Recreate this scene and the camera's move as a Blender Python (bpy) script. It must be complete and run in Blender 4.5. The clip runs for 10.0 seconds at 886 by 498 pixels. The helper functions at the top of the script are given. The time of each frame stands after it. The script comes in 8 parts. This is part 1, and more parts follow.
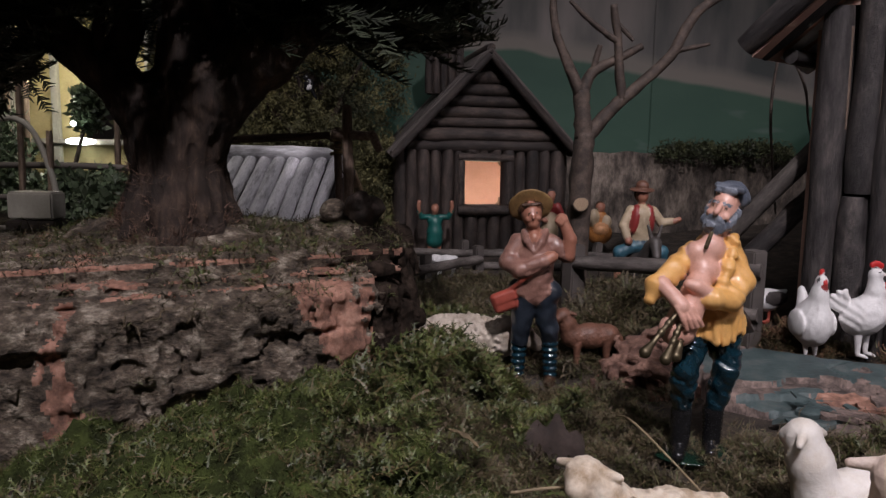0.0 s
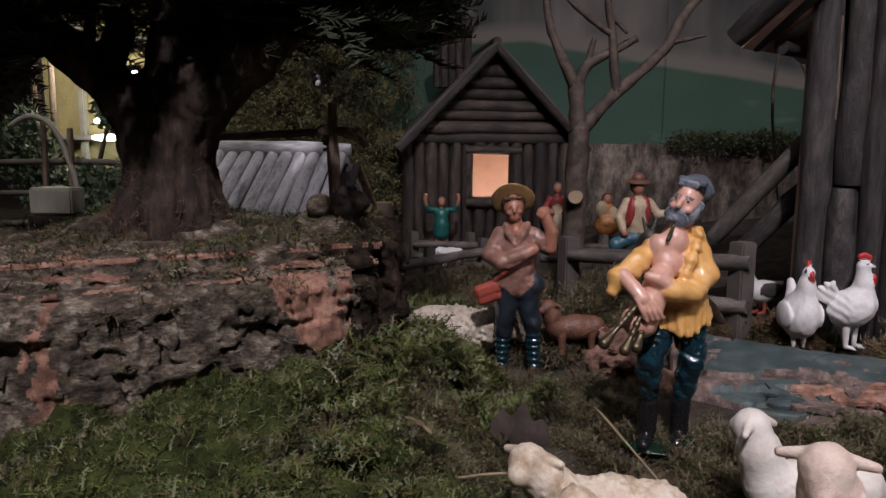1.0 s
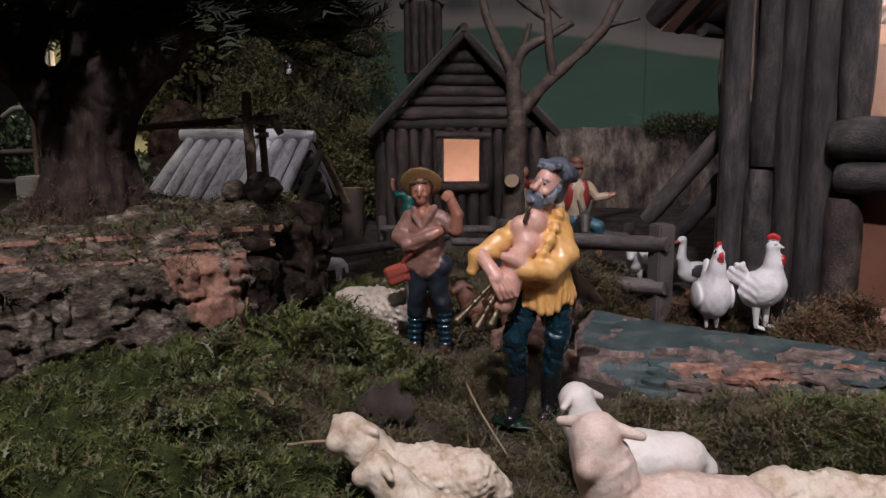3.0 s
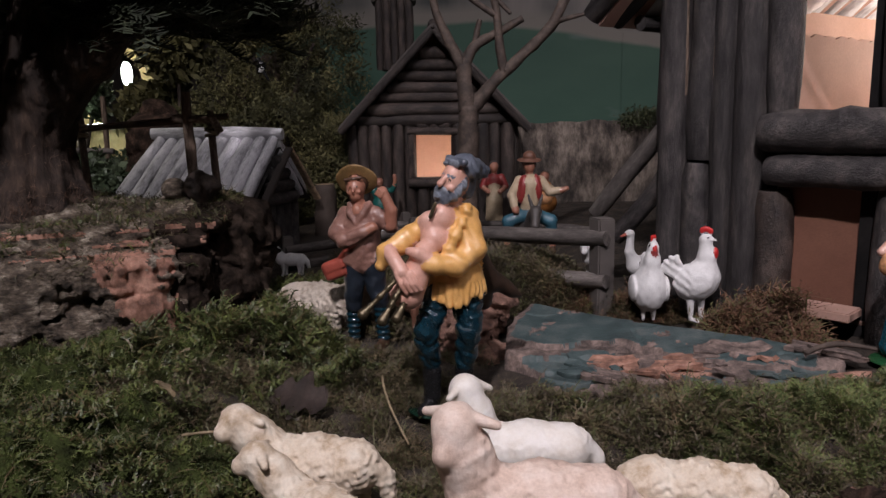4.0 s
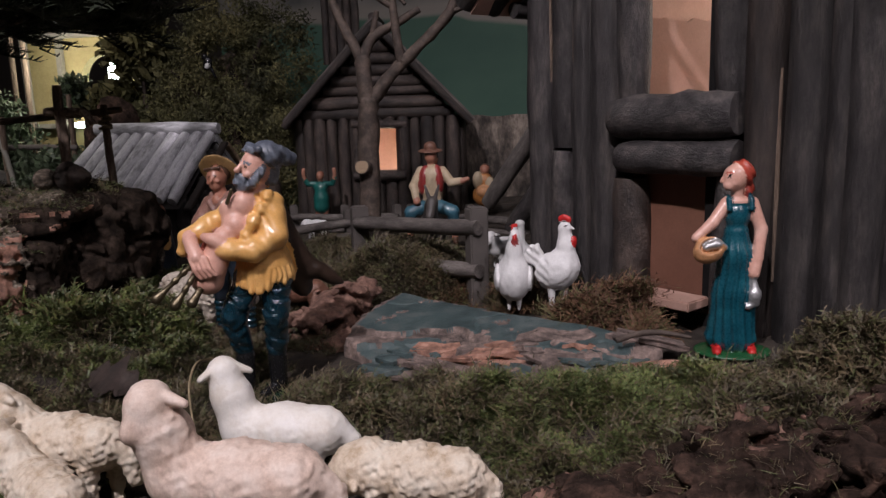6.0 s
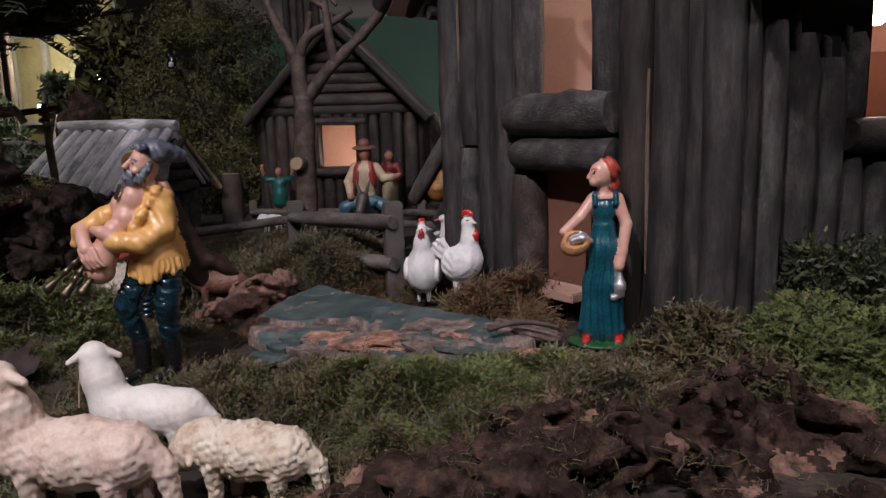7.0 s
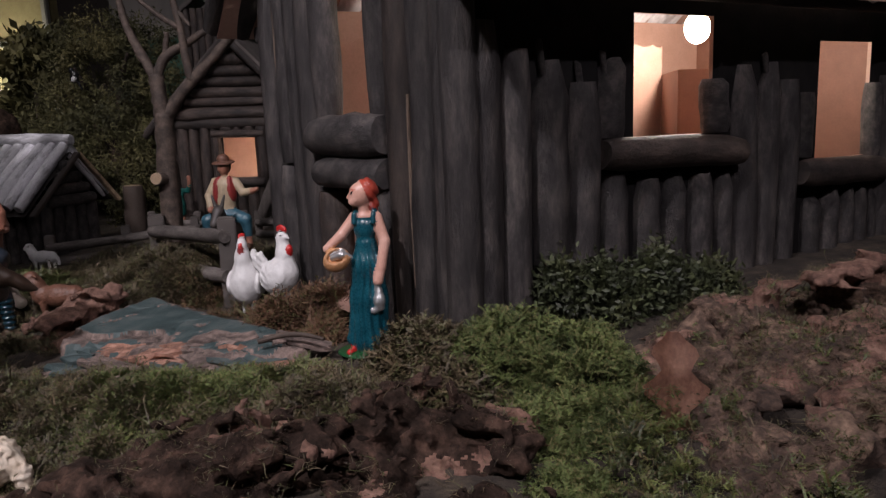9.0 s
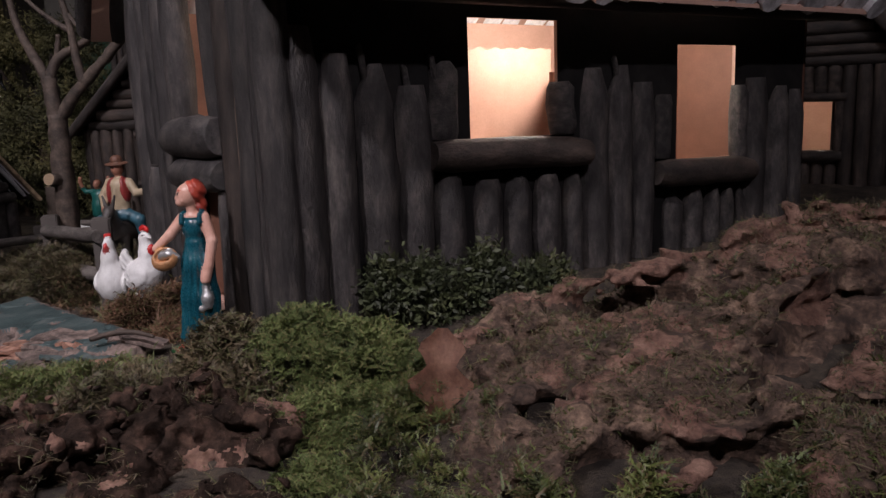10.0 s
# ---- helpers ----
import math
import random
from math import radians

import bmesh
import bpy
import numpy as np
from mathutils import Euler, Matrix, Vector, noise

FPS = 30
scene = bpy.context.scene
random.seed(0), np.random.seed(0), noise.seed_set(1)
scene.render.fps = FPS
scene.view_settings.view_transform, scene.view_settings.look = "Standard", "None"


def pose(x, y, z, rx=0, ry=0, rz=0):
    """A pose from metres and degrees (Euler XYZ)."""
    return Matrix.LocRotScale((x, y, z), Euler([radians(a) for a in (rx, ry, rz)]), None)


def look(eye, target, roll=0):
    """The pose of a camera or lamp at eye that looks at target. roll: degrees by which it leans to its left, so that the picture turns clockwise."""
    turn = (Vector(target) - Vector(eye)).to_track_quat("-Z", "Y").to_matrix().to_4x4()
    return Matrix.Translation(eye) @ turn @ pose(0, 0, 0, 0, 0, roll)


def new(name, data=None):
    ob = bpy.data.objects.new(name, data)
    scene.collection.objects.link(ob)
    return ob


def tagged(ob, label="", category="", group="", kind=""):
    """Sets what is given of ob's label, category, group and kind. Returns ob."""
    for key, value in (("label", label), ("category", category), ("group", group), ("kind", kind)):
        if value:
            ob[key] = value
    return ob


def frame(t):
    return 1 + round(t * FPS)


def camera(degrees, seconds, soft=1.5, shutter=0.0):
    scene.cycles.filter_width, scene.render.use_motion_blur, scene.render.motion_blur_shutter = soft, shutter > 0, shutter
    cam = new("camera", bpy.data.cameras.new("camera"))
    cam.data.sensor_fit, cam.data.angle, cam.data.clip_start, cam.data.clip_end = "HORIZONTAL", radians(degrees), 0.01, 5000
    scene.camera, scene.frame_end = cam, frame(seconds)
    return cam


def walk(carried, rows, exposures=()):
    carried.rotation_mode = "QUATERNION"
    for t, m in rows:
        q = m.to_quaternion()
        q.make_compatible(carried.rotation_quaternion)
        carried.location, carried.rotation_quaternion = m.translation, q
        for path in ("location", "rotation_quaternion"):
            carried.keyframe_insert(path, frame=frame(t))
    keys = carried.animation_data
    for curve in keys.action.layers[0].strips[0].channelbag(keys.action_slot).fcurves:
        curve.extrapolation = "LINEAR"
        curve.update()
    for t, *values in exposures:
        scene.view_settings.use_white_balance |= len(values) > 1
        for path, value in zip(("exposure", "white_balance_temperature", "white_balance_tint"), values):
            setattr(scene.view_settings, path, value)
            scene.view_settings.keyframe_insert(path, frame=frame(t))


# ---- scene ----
from mathutils.bvhtree import BVHTree

cam = camera(61.6, 10.0, soft=1.4)
PATH = [  # seconds, eye, target, lean
    (0, (0.007, -0.001, 0.201), (-0.019, 1.979, -0.079), 0.9),
    (0.5, (0.021, -0.004, 0.203), (-0.052, 1.973, -0.091), 0.5),
    (1, (0.04, -0.01, 0.204), (-0.08, 1.963, -0.1), 0.3),
    (1.5, (0.061, -0.015, 0.204), (-0.088, 1.955, -0.109), 0.0),
    (2, (0.083, -0.018, 0.205), (-0.098, 1.947, -0.12), -0.3),
    (2.5, (0.102, -0.018, 0.204), (-0.103, 1.943, -0.13), -0.3),
    (4, (0.181, -0.019, 0.205), (-0.089, 1.931, -0.15), -1.1),
    (4.5, (0.204, -0.015, 0.205), (-0.086, 1.931, -0.154), -1.3),
    (5, (0.237, -0.007, 0.201), (-0.092, 1.933, -0.158), -1.5),
    (5.5, (0.268, 0.0, 0.197), (-0.094, 1.934, -0.16), -1.7),
    (7, (0.380, -0.005, 0.196), (-0.047, 1.914, -0.172), -1.8),
    (7.5, (0.411, -0.005, 0.2), (-0.031, 1.909, -0.176), -2.0),
    (8, (0.441, -0.005, 0.205), (0.005, 1.91, -0.171), -2.0),
    (8.5, (0.472, -0.003, 0.206), (0.045, 1.916, -0.164), -2.1),
    (9, (0.512, 0.001, 0.204), (0.092, 1.923, -0.16), -2.2),
    (9.5, (0.558, 0.006, 0.204), (0.142, 1.928, -0.16), -2.2),
    (10, (0.611, 0.011, 0.202), (0.202, 1.934, -0.163), -2.2),
]
walk(cam, [(t, look(eye, target, lean)) for t, eye, target, lean in PATH])

# ---- light ----
world = bpy.data.worlds.new("room_air")
scene.world = world
world.use_nodes = True
world.node_tree.nodes["Background"].inputs["Color"].default_value = (0.9, 0.75, 0.65, 1)
world.node_tree.nodes["Background"].inputs["Strength"].default_value = 0.02


def lamp(name, kind, where, target, power, colour, size=0.05, cone=90, blend=0.5):
    data = bpy.data.lights.new(name, kind)
    data.energy, data.color = power, colour
    if kind == "SPOT":
        data.spot_size, data.spot_blend, data.shadow_soft_size = radians(cone), blend, size
    elif kind == "AREA":
        data.size = size
    else:
        data.shadow_soft_size = size
    ob = new(name, data)
    ob.matrix_world = look(where, target)
    return ob


lamp("spot_lamp_west", "SPOT", (0.11, -0.42, 1.06), (0.11, 0.41, 0.06), 46.5, (1.0, 0.91, 0.98), 0.022, 66, 1.0)
lamp("spot_lamp_east", "SPOT", (1.02, -0.62, 1.10), (0.58, 0.46, 0.13), 27.5, (1.0, 0.90, 0.985), 0.022, 47, 1.0)
# Added overhead fill that lifts dark areas; stands for no known lamp.
lamp("overhead_fill", "AREA", (-0.1, -0.5, 2.3), (0.1, 0.6, 0.1), 9.0, (1.0, 0.93, 1.0), 1.0)


# ---- materials ----
def material(name, base, dark=None, light=None, scale=60.0, rough=0.7, bump=0.0, fine=400.0, metal=0.0, spread=0.35,
             stretch=(1, 1, 1), island=0.0, each=0.0, coat=0.0, emit=0.0, emit_colour=None, island_hue=None, low=0.32, high=0.68, spec=0.5):
    """A surface with blotches at one scale, grain and relief at a finer one. island, each: how far pieces differ."""
    m = bpy.data.materials.new(name)
    m.use_nodes = True
    nodes, links = m.node_tree.nodes, m.node_tree.links
    bsdf = nodes["Principled BSDF"]
    bsdf.inputs["Roughness"].default_value = rough
    bsdf.inputs["Metallic"].default_value = metal
    bsdf.inputs["Specular IOR Level"].default_value = spec
    bsdf.inputs["Coat Weight"].default_value = coat
    bsdf.inputs["Coat Roughness"].default_value = 0.10
    geo = nodes.new("ShaderNodeTexCoord")
    mapping = nodes.new("ShaderNodeMapping")
    mapping.inputs["Scale"].default_value = stretch
    links.new(geo.outputs["Object"], mapping.inputs["Vector"])
    where = mapping.outputs["Vector"]
    if each:
        info = nodes.new("ShaderNodeObjectInfo")
        shift = nodes.new("ShaderNodeVectorMath")
        shift.operation = "MULTIPLY_ADD"
        links.new(info.outputs["Random"], shift.inputs[0])
        shift.inputs[1].default_value = (3.1, 1.7, 2.3)
        links.new(where, shift.inputs[2])
        where = shift.outputs["Vector"]
    big, small = nodes.new("ShaderNodeTexNoise"), nodes.new("ShaderNodeTexNoise")
    for n, s, d in ((big, scale, 5.0), (small, fine, 8.0)):
        n.inputs["Scale"].default_value = s
        n.inputs["Detail"].default_value = d
        n.inputs["Roughness"].default_value = 0.65
        links.new(where, n.inputs["Vector"])
    ramp = nodes.new("ShaderNodeValToRGB")
    dark = dark or tuple(c * (1 - spread) for c in base)
    light = light or tuple(min(1, c * (1 + spread)) for c in base)
    ramp.color_ramp.elements[0].position, ramp.color_ramp.elements[1].position = low, high
    ramp.color_ramp.elements[0].color, ramp.color_ramp.elements[1].color = (*dark, 1), (*light, 1)
    mid = ramp.color_ramp.elements.new((low + high) / 2)
    mid.color = (*base, 1)
    links.new(big.outputs["Fac"], ramp.inputs["Fac"])
    out = ramp.outputs["Color"]
    grain = nodes.new("ShaderNodeMapRange")
    grain.inputs["From Min"].default_value, grain.inputs["From Max"].default_value = 0.3, 0.7
    grain.inputs["To Min"].default_value, grain.inputs["To Max"].default_value = 1 - spread * 0.6, 1 + spread * 0.6
    links.new(small.outputs["Fac"], grain.inputs["Value"])
    mul = nodes.new("ShaderNodeVectorMath")
    mul.operation = "SCALE"
    links.new(out, mul.inputs[0])
    links.new(grain.outputs["Result"], mul.inputs["Scale"])
    out = mul.outputs["Vector"]
    for amount, node, socket in ((island, "ShaderNodeNewGeometry", "Random Per Island"), (each, "ShaderNodeObjectInfo", "Random")):
        if amount:
            src = nodes.new(node)
            rng = nodes.new("ShaderNodeMapRange")
            rng.inputs["To Min"].default_value, rng.inputs["To Max"].default_value = 1 - amount, 1 + amount
            links.new(src.outputs[socket], rng.inputs["Value"])
            more = nodes.new("ShaderNodeVectorMath")
            more.operation = "SCALE"
            links.new(out, more.inputs[0])
            links.new(rng.outputs["Result"], more.inputs["Scale"])
            out = more.outputs["Vector"]
            if island_hue and node == "ShaderNodeNewGeometry":
                mix = nodes.new("ShaderNodeMix")
                mix.data_type = "RGBA"
                step = nodes.new("ShaderNodeMapRange")
                step.inputs["From Min"].default_value, step.inputs["From Max"].default_value = 0.72, 0.85
                links.new(src.outputs[socket], step.inputs["Value"])
                links.new(step.outputs["Result"], mix.inputs["Factor"])
                links.new(out, mix.inputs["A"])
                mix.inputs["B"].default_value = (*island_hue, 1)
                out = mix.outputs["Result"]
    links.new(out, bsdf.inputs["Base Color"])
    gloss = nodes.new("ShaderNodeMapRange")
    gloss.inputs["To Min"].default_value, gloss.inputs["To Max"].default_value = max(0.05, rough - 0.12), min(1, rough + 0.12)
    links.new(small.outputs["Fac"], gloss.inputs["Value"])
    links.new(gloss.outputs["Result"], bsdf.inputs["Roughness"])
    if bump:
        b = nodes.new("ShaderNodeBump")
        b.inputs["Strength"].default_value, b.inputs["Distance"].default_value = 0.8, bump
        links.new(small.outputs["Fac"], b.inputs["Height"])
        links.new(b.outputs["Normal"], bsdf.inputs["Normal"])
    if emit:
        bsdf.inputs["Emission Color"].default_value = (*(emit_colour or base), 1)
        bsdf.inputs["Emission Strength"].default_value = emit
    return m


WOOD = material("charcoal_painted_wood", (0.040, 0.035, 0.034), (0.012, 0.010, 0.010), (0.098, 0.084, 0.076), 2.2, 0.62, 0.0018, 16,
                spread=0.55, stretch=(1, 1, 3.0), each=0.32)
WOOD_BROWN = material("dark_stained_wood", (0.042, 0.031, 0.026), (0.012, 0.009, 0.008), (0.090, 0.066, 0.054), 1.6, 0.6, 0.0014, 14,
                      spread=0.45, stretch=(1, 1, 3.0), each=0.32)
FENCE = material("weathered_grey_wood", (0.098, 0.084, 0.076), (0.045, 0.038, 0.034), (0.165, 0.145, 0.130), 1.8, 0.75, 0.0005, 12, spread=0.45, stretch=(1, 1, 3.0), each=0.2)
CUT = material("sawn_end_wood", (0.30, 0.21, 0.13), (0.14, 0.10, 0.07), (0.42, 0.31, 0.20), 120, 0.7, 0.0003, 700)
TWIG = material("brown_twig_bark", (0.064, 0.046, 0.036), (0.025, 0.018, 0.014), (0.120, 0.088, 0.068), 90, 0.75, 0.0005, 600, spread=0.4)
TRUNK = material("dark_fibrous_bark", (0.034, 0.022, 0.016), (0.010, 0.007, 0.005), (0.095, 0.062, 0.044), 90, 0.9, 0.003, 260, spread=0.6,
                 stretch=(1, 1, 0.3))
BARK = material("grey_lichen_cork_bark", (0.138, 0.106, 0.076), (0.034, 0.025, 0.018), (0.44, 0.38, 0.30), 95, 0.75, 0.005, 420, spread=0.8, low=0.36, high=0.68, stretch=(1, 1, 1.8))
# Near-black bark colour that holds the deep shade on the block's right end.
BARK_SHADE = material("shaded_dark_bark", (0.028, 0.020, 0.015), (0.008, 0.006, 0.005), (0.070, 0.050, 0.038), 90, 0.95, 0.003, 380, spread=0.5, spec=0.1)
# Near-black card for the barn's outer faces behind the logs.
BLACK_CARD = material("black_card", (0.010, 0.009, 0.009), (0.005, 0.005, 0.005), (0.018, 0.016, 0.015), 40, 0.8, 0.0004, 300, spread=0.3, spec=0.2)
LOGBARK = material("tan_mossy_bark", (0.090, 0.056, 0.040), (0.034, 0.021, 0.015), (0.25, 0.165, 0.115), 70, 0.9, 0.003, 280, spread=0.6)
CORK = material("raw_reddish_cork", (0.30, 0.155, 0.108), (0.105, 0.058, 0.042), (0.45, 0.26, 0.19), 110, 0.9, 0.0015, 380, spread=0.45)
BROWNBARK = material("brown_cork_bark", (0.038, 0.024, 0.018), (0.011, 0.007, 0.005), (0.105, 0.062, 0.045), 90, 0.95, 0.003, 380, spread=0.6, spec=0.15)
REDROCK = material("reddish_bark_rock", (0.195, 0.105, 0.076), (0.066, 0.035, 0.026), (0.32, 0.19, 0.14), 110, 0.9, 0.003, 420, spread=0.5)
SLATE = material("chipped_green_grey_paint", (0.056, 0.084, 0.084), (0.030, 0.046, 0.047), (0.105, 0.125, 0.12), 60, 0.55, 0.0006, 420, spread=0.35)
SLATE_EDGE = material("flaking_pinkish_bark", (0.150, 0.112, 0.096), (0.040, 0.030, 0.026), (0.31, 0.225, 0.19), 90, 0.85, 0.0015, 420, spread=0.5)
EARTH = material("dark_earth", (0.040, 0.030, 0.022), (0.015, 0.011, 0.008), (0.085, 0.065, 0.045), 60, 0.95, 0.003, 420, spread=0.5)
MOSS = material("green_moss", (0.082, 0.106, 0.030), (0.022, 0.028, 0.010), (0.185, 0.215, 0.060), 45, 0.5, 0, 300, island=0.5, island_hue=(0.12, 0.085, 0.04))
MOSSBED = material("matted_moss", (0.042, 0.054, 0.017), (0.016, 0.018, 0.008), (0.082, 0.105, 0.030), 90, 0.95, 0.003, 700, spread=0.5, spec=0.1)
MOSS_BRIGHT = material("bright_green_moss", (0.100, 0.136, 0.038), (0.040, 0.056, 0.017), (0.175, 0.215, 0.066), 55, 0.8, 0, 300, island=0.45, island_hue=(0.17, 0.15, 0.06))
MOSS_DRY = material("dry_brown_moss", (0.094, 0.070, 0.038), (0.032, 0.024, 0.014), (0.165, 0.122, 0.068), 40, 0.6, 0, 300, island=0.5, island_hue=(0.085, 0.095, 0.032))
MOSS_RUST = material("rusty_dry_moss", (0.15, 0.075, 0.042), (0.06, 0.032, 0.02), (0.24, 0.135, 0.075), 40, 0.7, 0, 300, island=0.5, island_hue=(0.10, 0.10, 0.035))
DARKLEAF = material("dark_green_needles", (0.020, 0.026, 0.014), (0.009, 0.011, 0.007), (0.040, 0.048, 0.026), 30, 0.6, 0, 300, island=0.5)
BOX = material("dark_box_leaves", (0.045, 0.055, 0.022), (0.022, 0.028, 0.012), (0.085, 0.09, 0.04), 40, 0.6, 0, 300, island=0.5)
OLIVE = material("olive_brown_foliage", (0.105, 0.100, 0.040), (0.040, 0.042, 0.020), (0.19, 0.165, 0.068), 14, 0.75, 0, 300, island=0.5)
SNOW = material("white_painted_logs", (0.80, 0.79, 0.82), (0.34, 0.335, 0.35), (0.87, 0.86, 0.88), 1.5, 0.7, 0.0006, 10, spread=0.3, stretch=(1, 1, 2.5), each=0.1)
CARD = material("brown_cardboard", (0.46, 0.285, 0.225), (0.40, 0.24, 0.185), (0.52, 0.33, 0.265), 12, 0.7, 0.0002, 600, spread=0.15)
# Brown doorway card, deepened so its colour holds shade on screens and end wall.
CARD_SHADED = material("shaded_brown_card", (0.19, 0.085, 0.055), (0.15, 0.067, 0.043), (0.23, 0.105, 0.068), 14, 0.6, 0.0002, 600, spread=0.15)
STONE = material("mottled_cork_wall", (0.135, 0.110, 0.090), (0.040, 0.033, 0.028), (0.29, 0.24, 0.195), 55, 0.9, 0.004, 260, spread=0.65, low=0.36, high=0.66, stretch=(1, 1, 0.45))
YELLOW = material("yellow_gloss_paint", (0.72, 0.400, 0.130), (0.62, 0.325, 0.09), (0.78, 0.46, 0.17), 90, 0.32, 0.0002, 900, spread=0.14, coat=0.25)
FLESH = material("pink_flesh_paint", (0.64, 0.36, 0.28), (0.54, 0.28, 0.21), (0.71, 0.43, 0.345), 90, 0.38, 0.0001, 900, spread=0.12, coat=0.25)
TAN = material("tan_flesh_paint", (0.36, 0.160, 0.105), (0.29, 0.120, 0.078), (0.42, 0.20, 0.135), 90, 0.42, 0.0001, 900, spread=0.12, coat=0.2)
ROSE = material("dusty_rose_paint", (0.25, 0.130, 0.100), (0.16, 0.080, 0.062), (0.36, 0.20, 0.155), 90, 0.42, 0.0002, 900, spread=0.2, coat=0.15)
NAVY = material("dark_teal_blue_paint", (0.005, 0.024, 0.036), (0.003, 0.016, 0.024), (0.009, 0.036, 0.052), 80, 0.18, 0.0001, 900, spread=0.2, coat=1.0)
SLATEBLUE = material("slate_blue_paint", (0.018, 0.024, 0.034), (0.010, 0.014, 0.022), (0.032, 0.042, 0.056), 80, 0.35, 0.0001, 900, spread=0.2, coat=0.3)
GREYHAIR = material("blue_grey_hair_paint", (0.15, 0.17, 0.205), (0.07, 0.085, 0.11), (0.30, 0.33, 0.37), 170, 0.4, 0.0004, 900, spread=0.25, coat=0.2)
CAPGREY = material("slate_grey_cap_paint", (0.085, 0.098, 0.125), (0.045, 0.055, 0.075), (0.15, 0.17, 0.205), 120, 0.38, 0.0003, 900, spread=0.2, coat=0.2)
BLACK = material("black_gloss_paint", (0.012, 0.012, 0.013), None, None, 80, 0.25, 0, 900, spread=0.3, coat=0.4)
CLOAK = material("dark_brown_cloak_paint", (0.030, 0.017, 0.011), (0.015, 0.009, 0.006), (0.05, 0.03, 0.02), 60, 0.45, 0.0002, 700, spread=0.3)
RED = material("red_gloss_paint", (0.52, 0.022, 0.022), (0.40, 0.015, 0.015), (0.60, 0.035, 0.03), 90, 0.4, 0.0001, 900, spread=0.15, coat=0.3)
MAROON = material("maroon_paint", (0.24, 0.030, 0.028), None, None, 90, 0.45, 0.0001, 900, spread=0.2, coat=0.15)
BAGRED = material("brick_red_paint", (0.34, 0.075, 0.052), None, None, 90, 0.4, 0.0001, 900, spread=0.18, coat=0.2)
STRAW = material("straw_hat_paint", (0.30, 0.185, 0.075), (0.19, 0.115, 0.045), (0.42, 0.27, 0.12), 90, 0.5, 0.0003, 900, spread=0.2)
BRASS = material("tarnished_brass_paint", (0.13, 0.105, 0.065), None, None, 120, 0.4, 0, 900, metal=0.8, spread=0.25)
SILVER = material("silver_paint", (0.50, 0.50, 0.50), None, None, 120, 0.35, 0.0003, 900, metal=0.7, spread=0.25)
TEAL = material("teal_gloss_paint", (0.006, 0.066, 0.092), (0.004, 0.044, 0.064), (0.011, 0.095, 0.125), 90, 0.28, 0.0001, 900, spread=0.2, coat=0.45)
GREENCLOTH = material("green_cloth_paint", (0.012, 0.105, 0.090), None, None, 90, 0.4, 0.0001, 900, spread=0.2, coat=0.15)
REDHAIR = material("auburn_hair_paint", (0.36, 0.050, 0.030), (0.20, 0.022, 0.016), (0.48, 0.085, 0.05), 160, 0.4, 0.0003, 900, spread=0.25, coat=0.2)
BROWNHAIR = material("brown_hair_paint", (0.065, 0.032, 0.018), None, None, 160, 0.45, 0.0003, 900, spread=0.3)
WHITEFEATHER = material("white_plumage_paint", (0.72, 0.71, 0.70), (0.62, 0.61, 0.60), (0.78, 0.77, 0.76), 120, 0.55, 0.0003, 700, spread=0.08)
WOOL = material("cream_wool_paint", (0.66, 0.56, 0.44), (0.42, 0.31, 0.20), (0.74, 0.67, 0.56), 110, 0.6, 0.0004, 800, spread=0.14)
WOOL_WHITE = material("white_wool_paint", (0.76, 0.72, 0.66), (0.66, 0.60, 0.52), (0.80, 0.77, 0.73), 90, 0.55, 0.0003, 800, spread=0.08)
WOOL_PINK = material("pinkish_wool_paint", (0.70, 0.55, 0.46), (0.55, 0.40, 0.32), (0.76, 0.64, 0.56), 100, 0.6, 0.0004, 800, spread=0.12)
WOOL_OLD = material("dirty_wool_paint", (0.52, 0.45, 0.37), (0.30, 0.24, 0.18), (0.64, 0.57, 0.48), 110, 0.65, 0.0004, 800, spread=0.25)
FUR = material("reddish_brown_fur_paint", (0.15, 0.070, 0.045), None, None, 160, 0.5, 0.0004, 800, spread=0.35)
DONKEY = material("grey_brown_hide_paint", (0.060, 0.052, 0.047), None, None, 90, 0.5, 0.0003, 800, spread=0.3)
CREAMCLOTH = material("cream_cloth_paint", (0.42, 0.33, 0.22), None, None, 90, 0.5, 0.0002, 800, spread=0.2)
BLUECLOTH = material("blue_cloth_paint", (0.035, 0.10, 0.135), None, None, 90, 0.4, 0.0002, 800, spread=0.25, coat=0.2)
GREENBASE = material("green_base_paint", (0.015, 0.080, 0.028), None, None, 90, 0.3, 0.0001, 900, spread=0.2, coat=0.3)
DARKBASE = material("dark_green_base_paint", (0.007, 0.026, 0.016), None, None, 90, 0.25, 0.0001, 900, spread=0.2, coat=0.5)
ORANGE = material("orange_brown_paint", (0.40, 0.165, 0.045), None, None, 120, 0.5, 0.0002, 800, spread=0.3)
BASKET = material("light_tan_basket_paint", (0.52, 0.26, 0.12), None, None, 200, 0.5, 0.0004, 700, spread=0.25)
LEAF = material("dry_oak_leaf", (0.27, 0.130, 0.085), (0.15, 0.07, 0.045), (0.36, 0.19, 0.125), 90, 0.6, 0.0004, 500, spread=0.3)
DEADLEAF = material("dead_dark_leaf", (0.068, 0.048, 0.040), (0.036, 0.026, 0.022), (0.105, 0.078, 0.066), 90, 0.7, 0.0004, 500, spread=0.3)
STRAWBIT = material("pale_dry_grass", (0.26, 0.20, 0.12), None, None, 60, 0.7, 0, 500, spread=0.3)
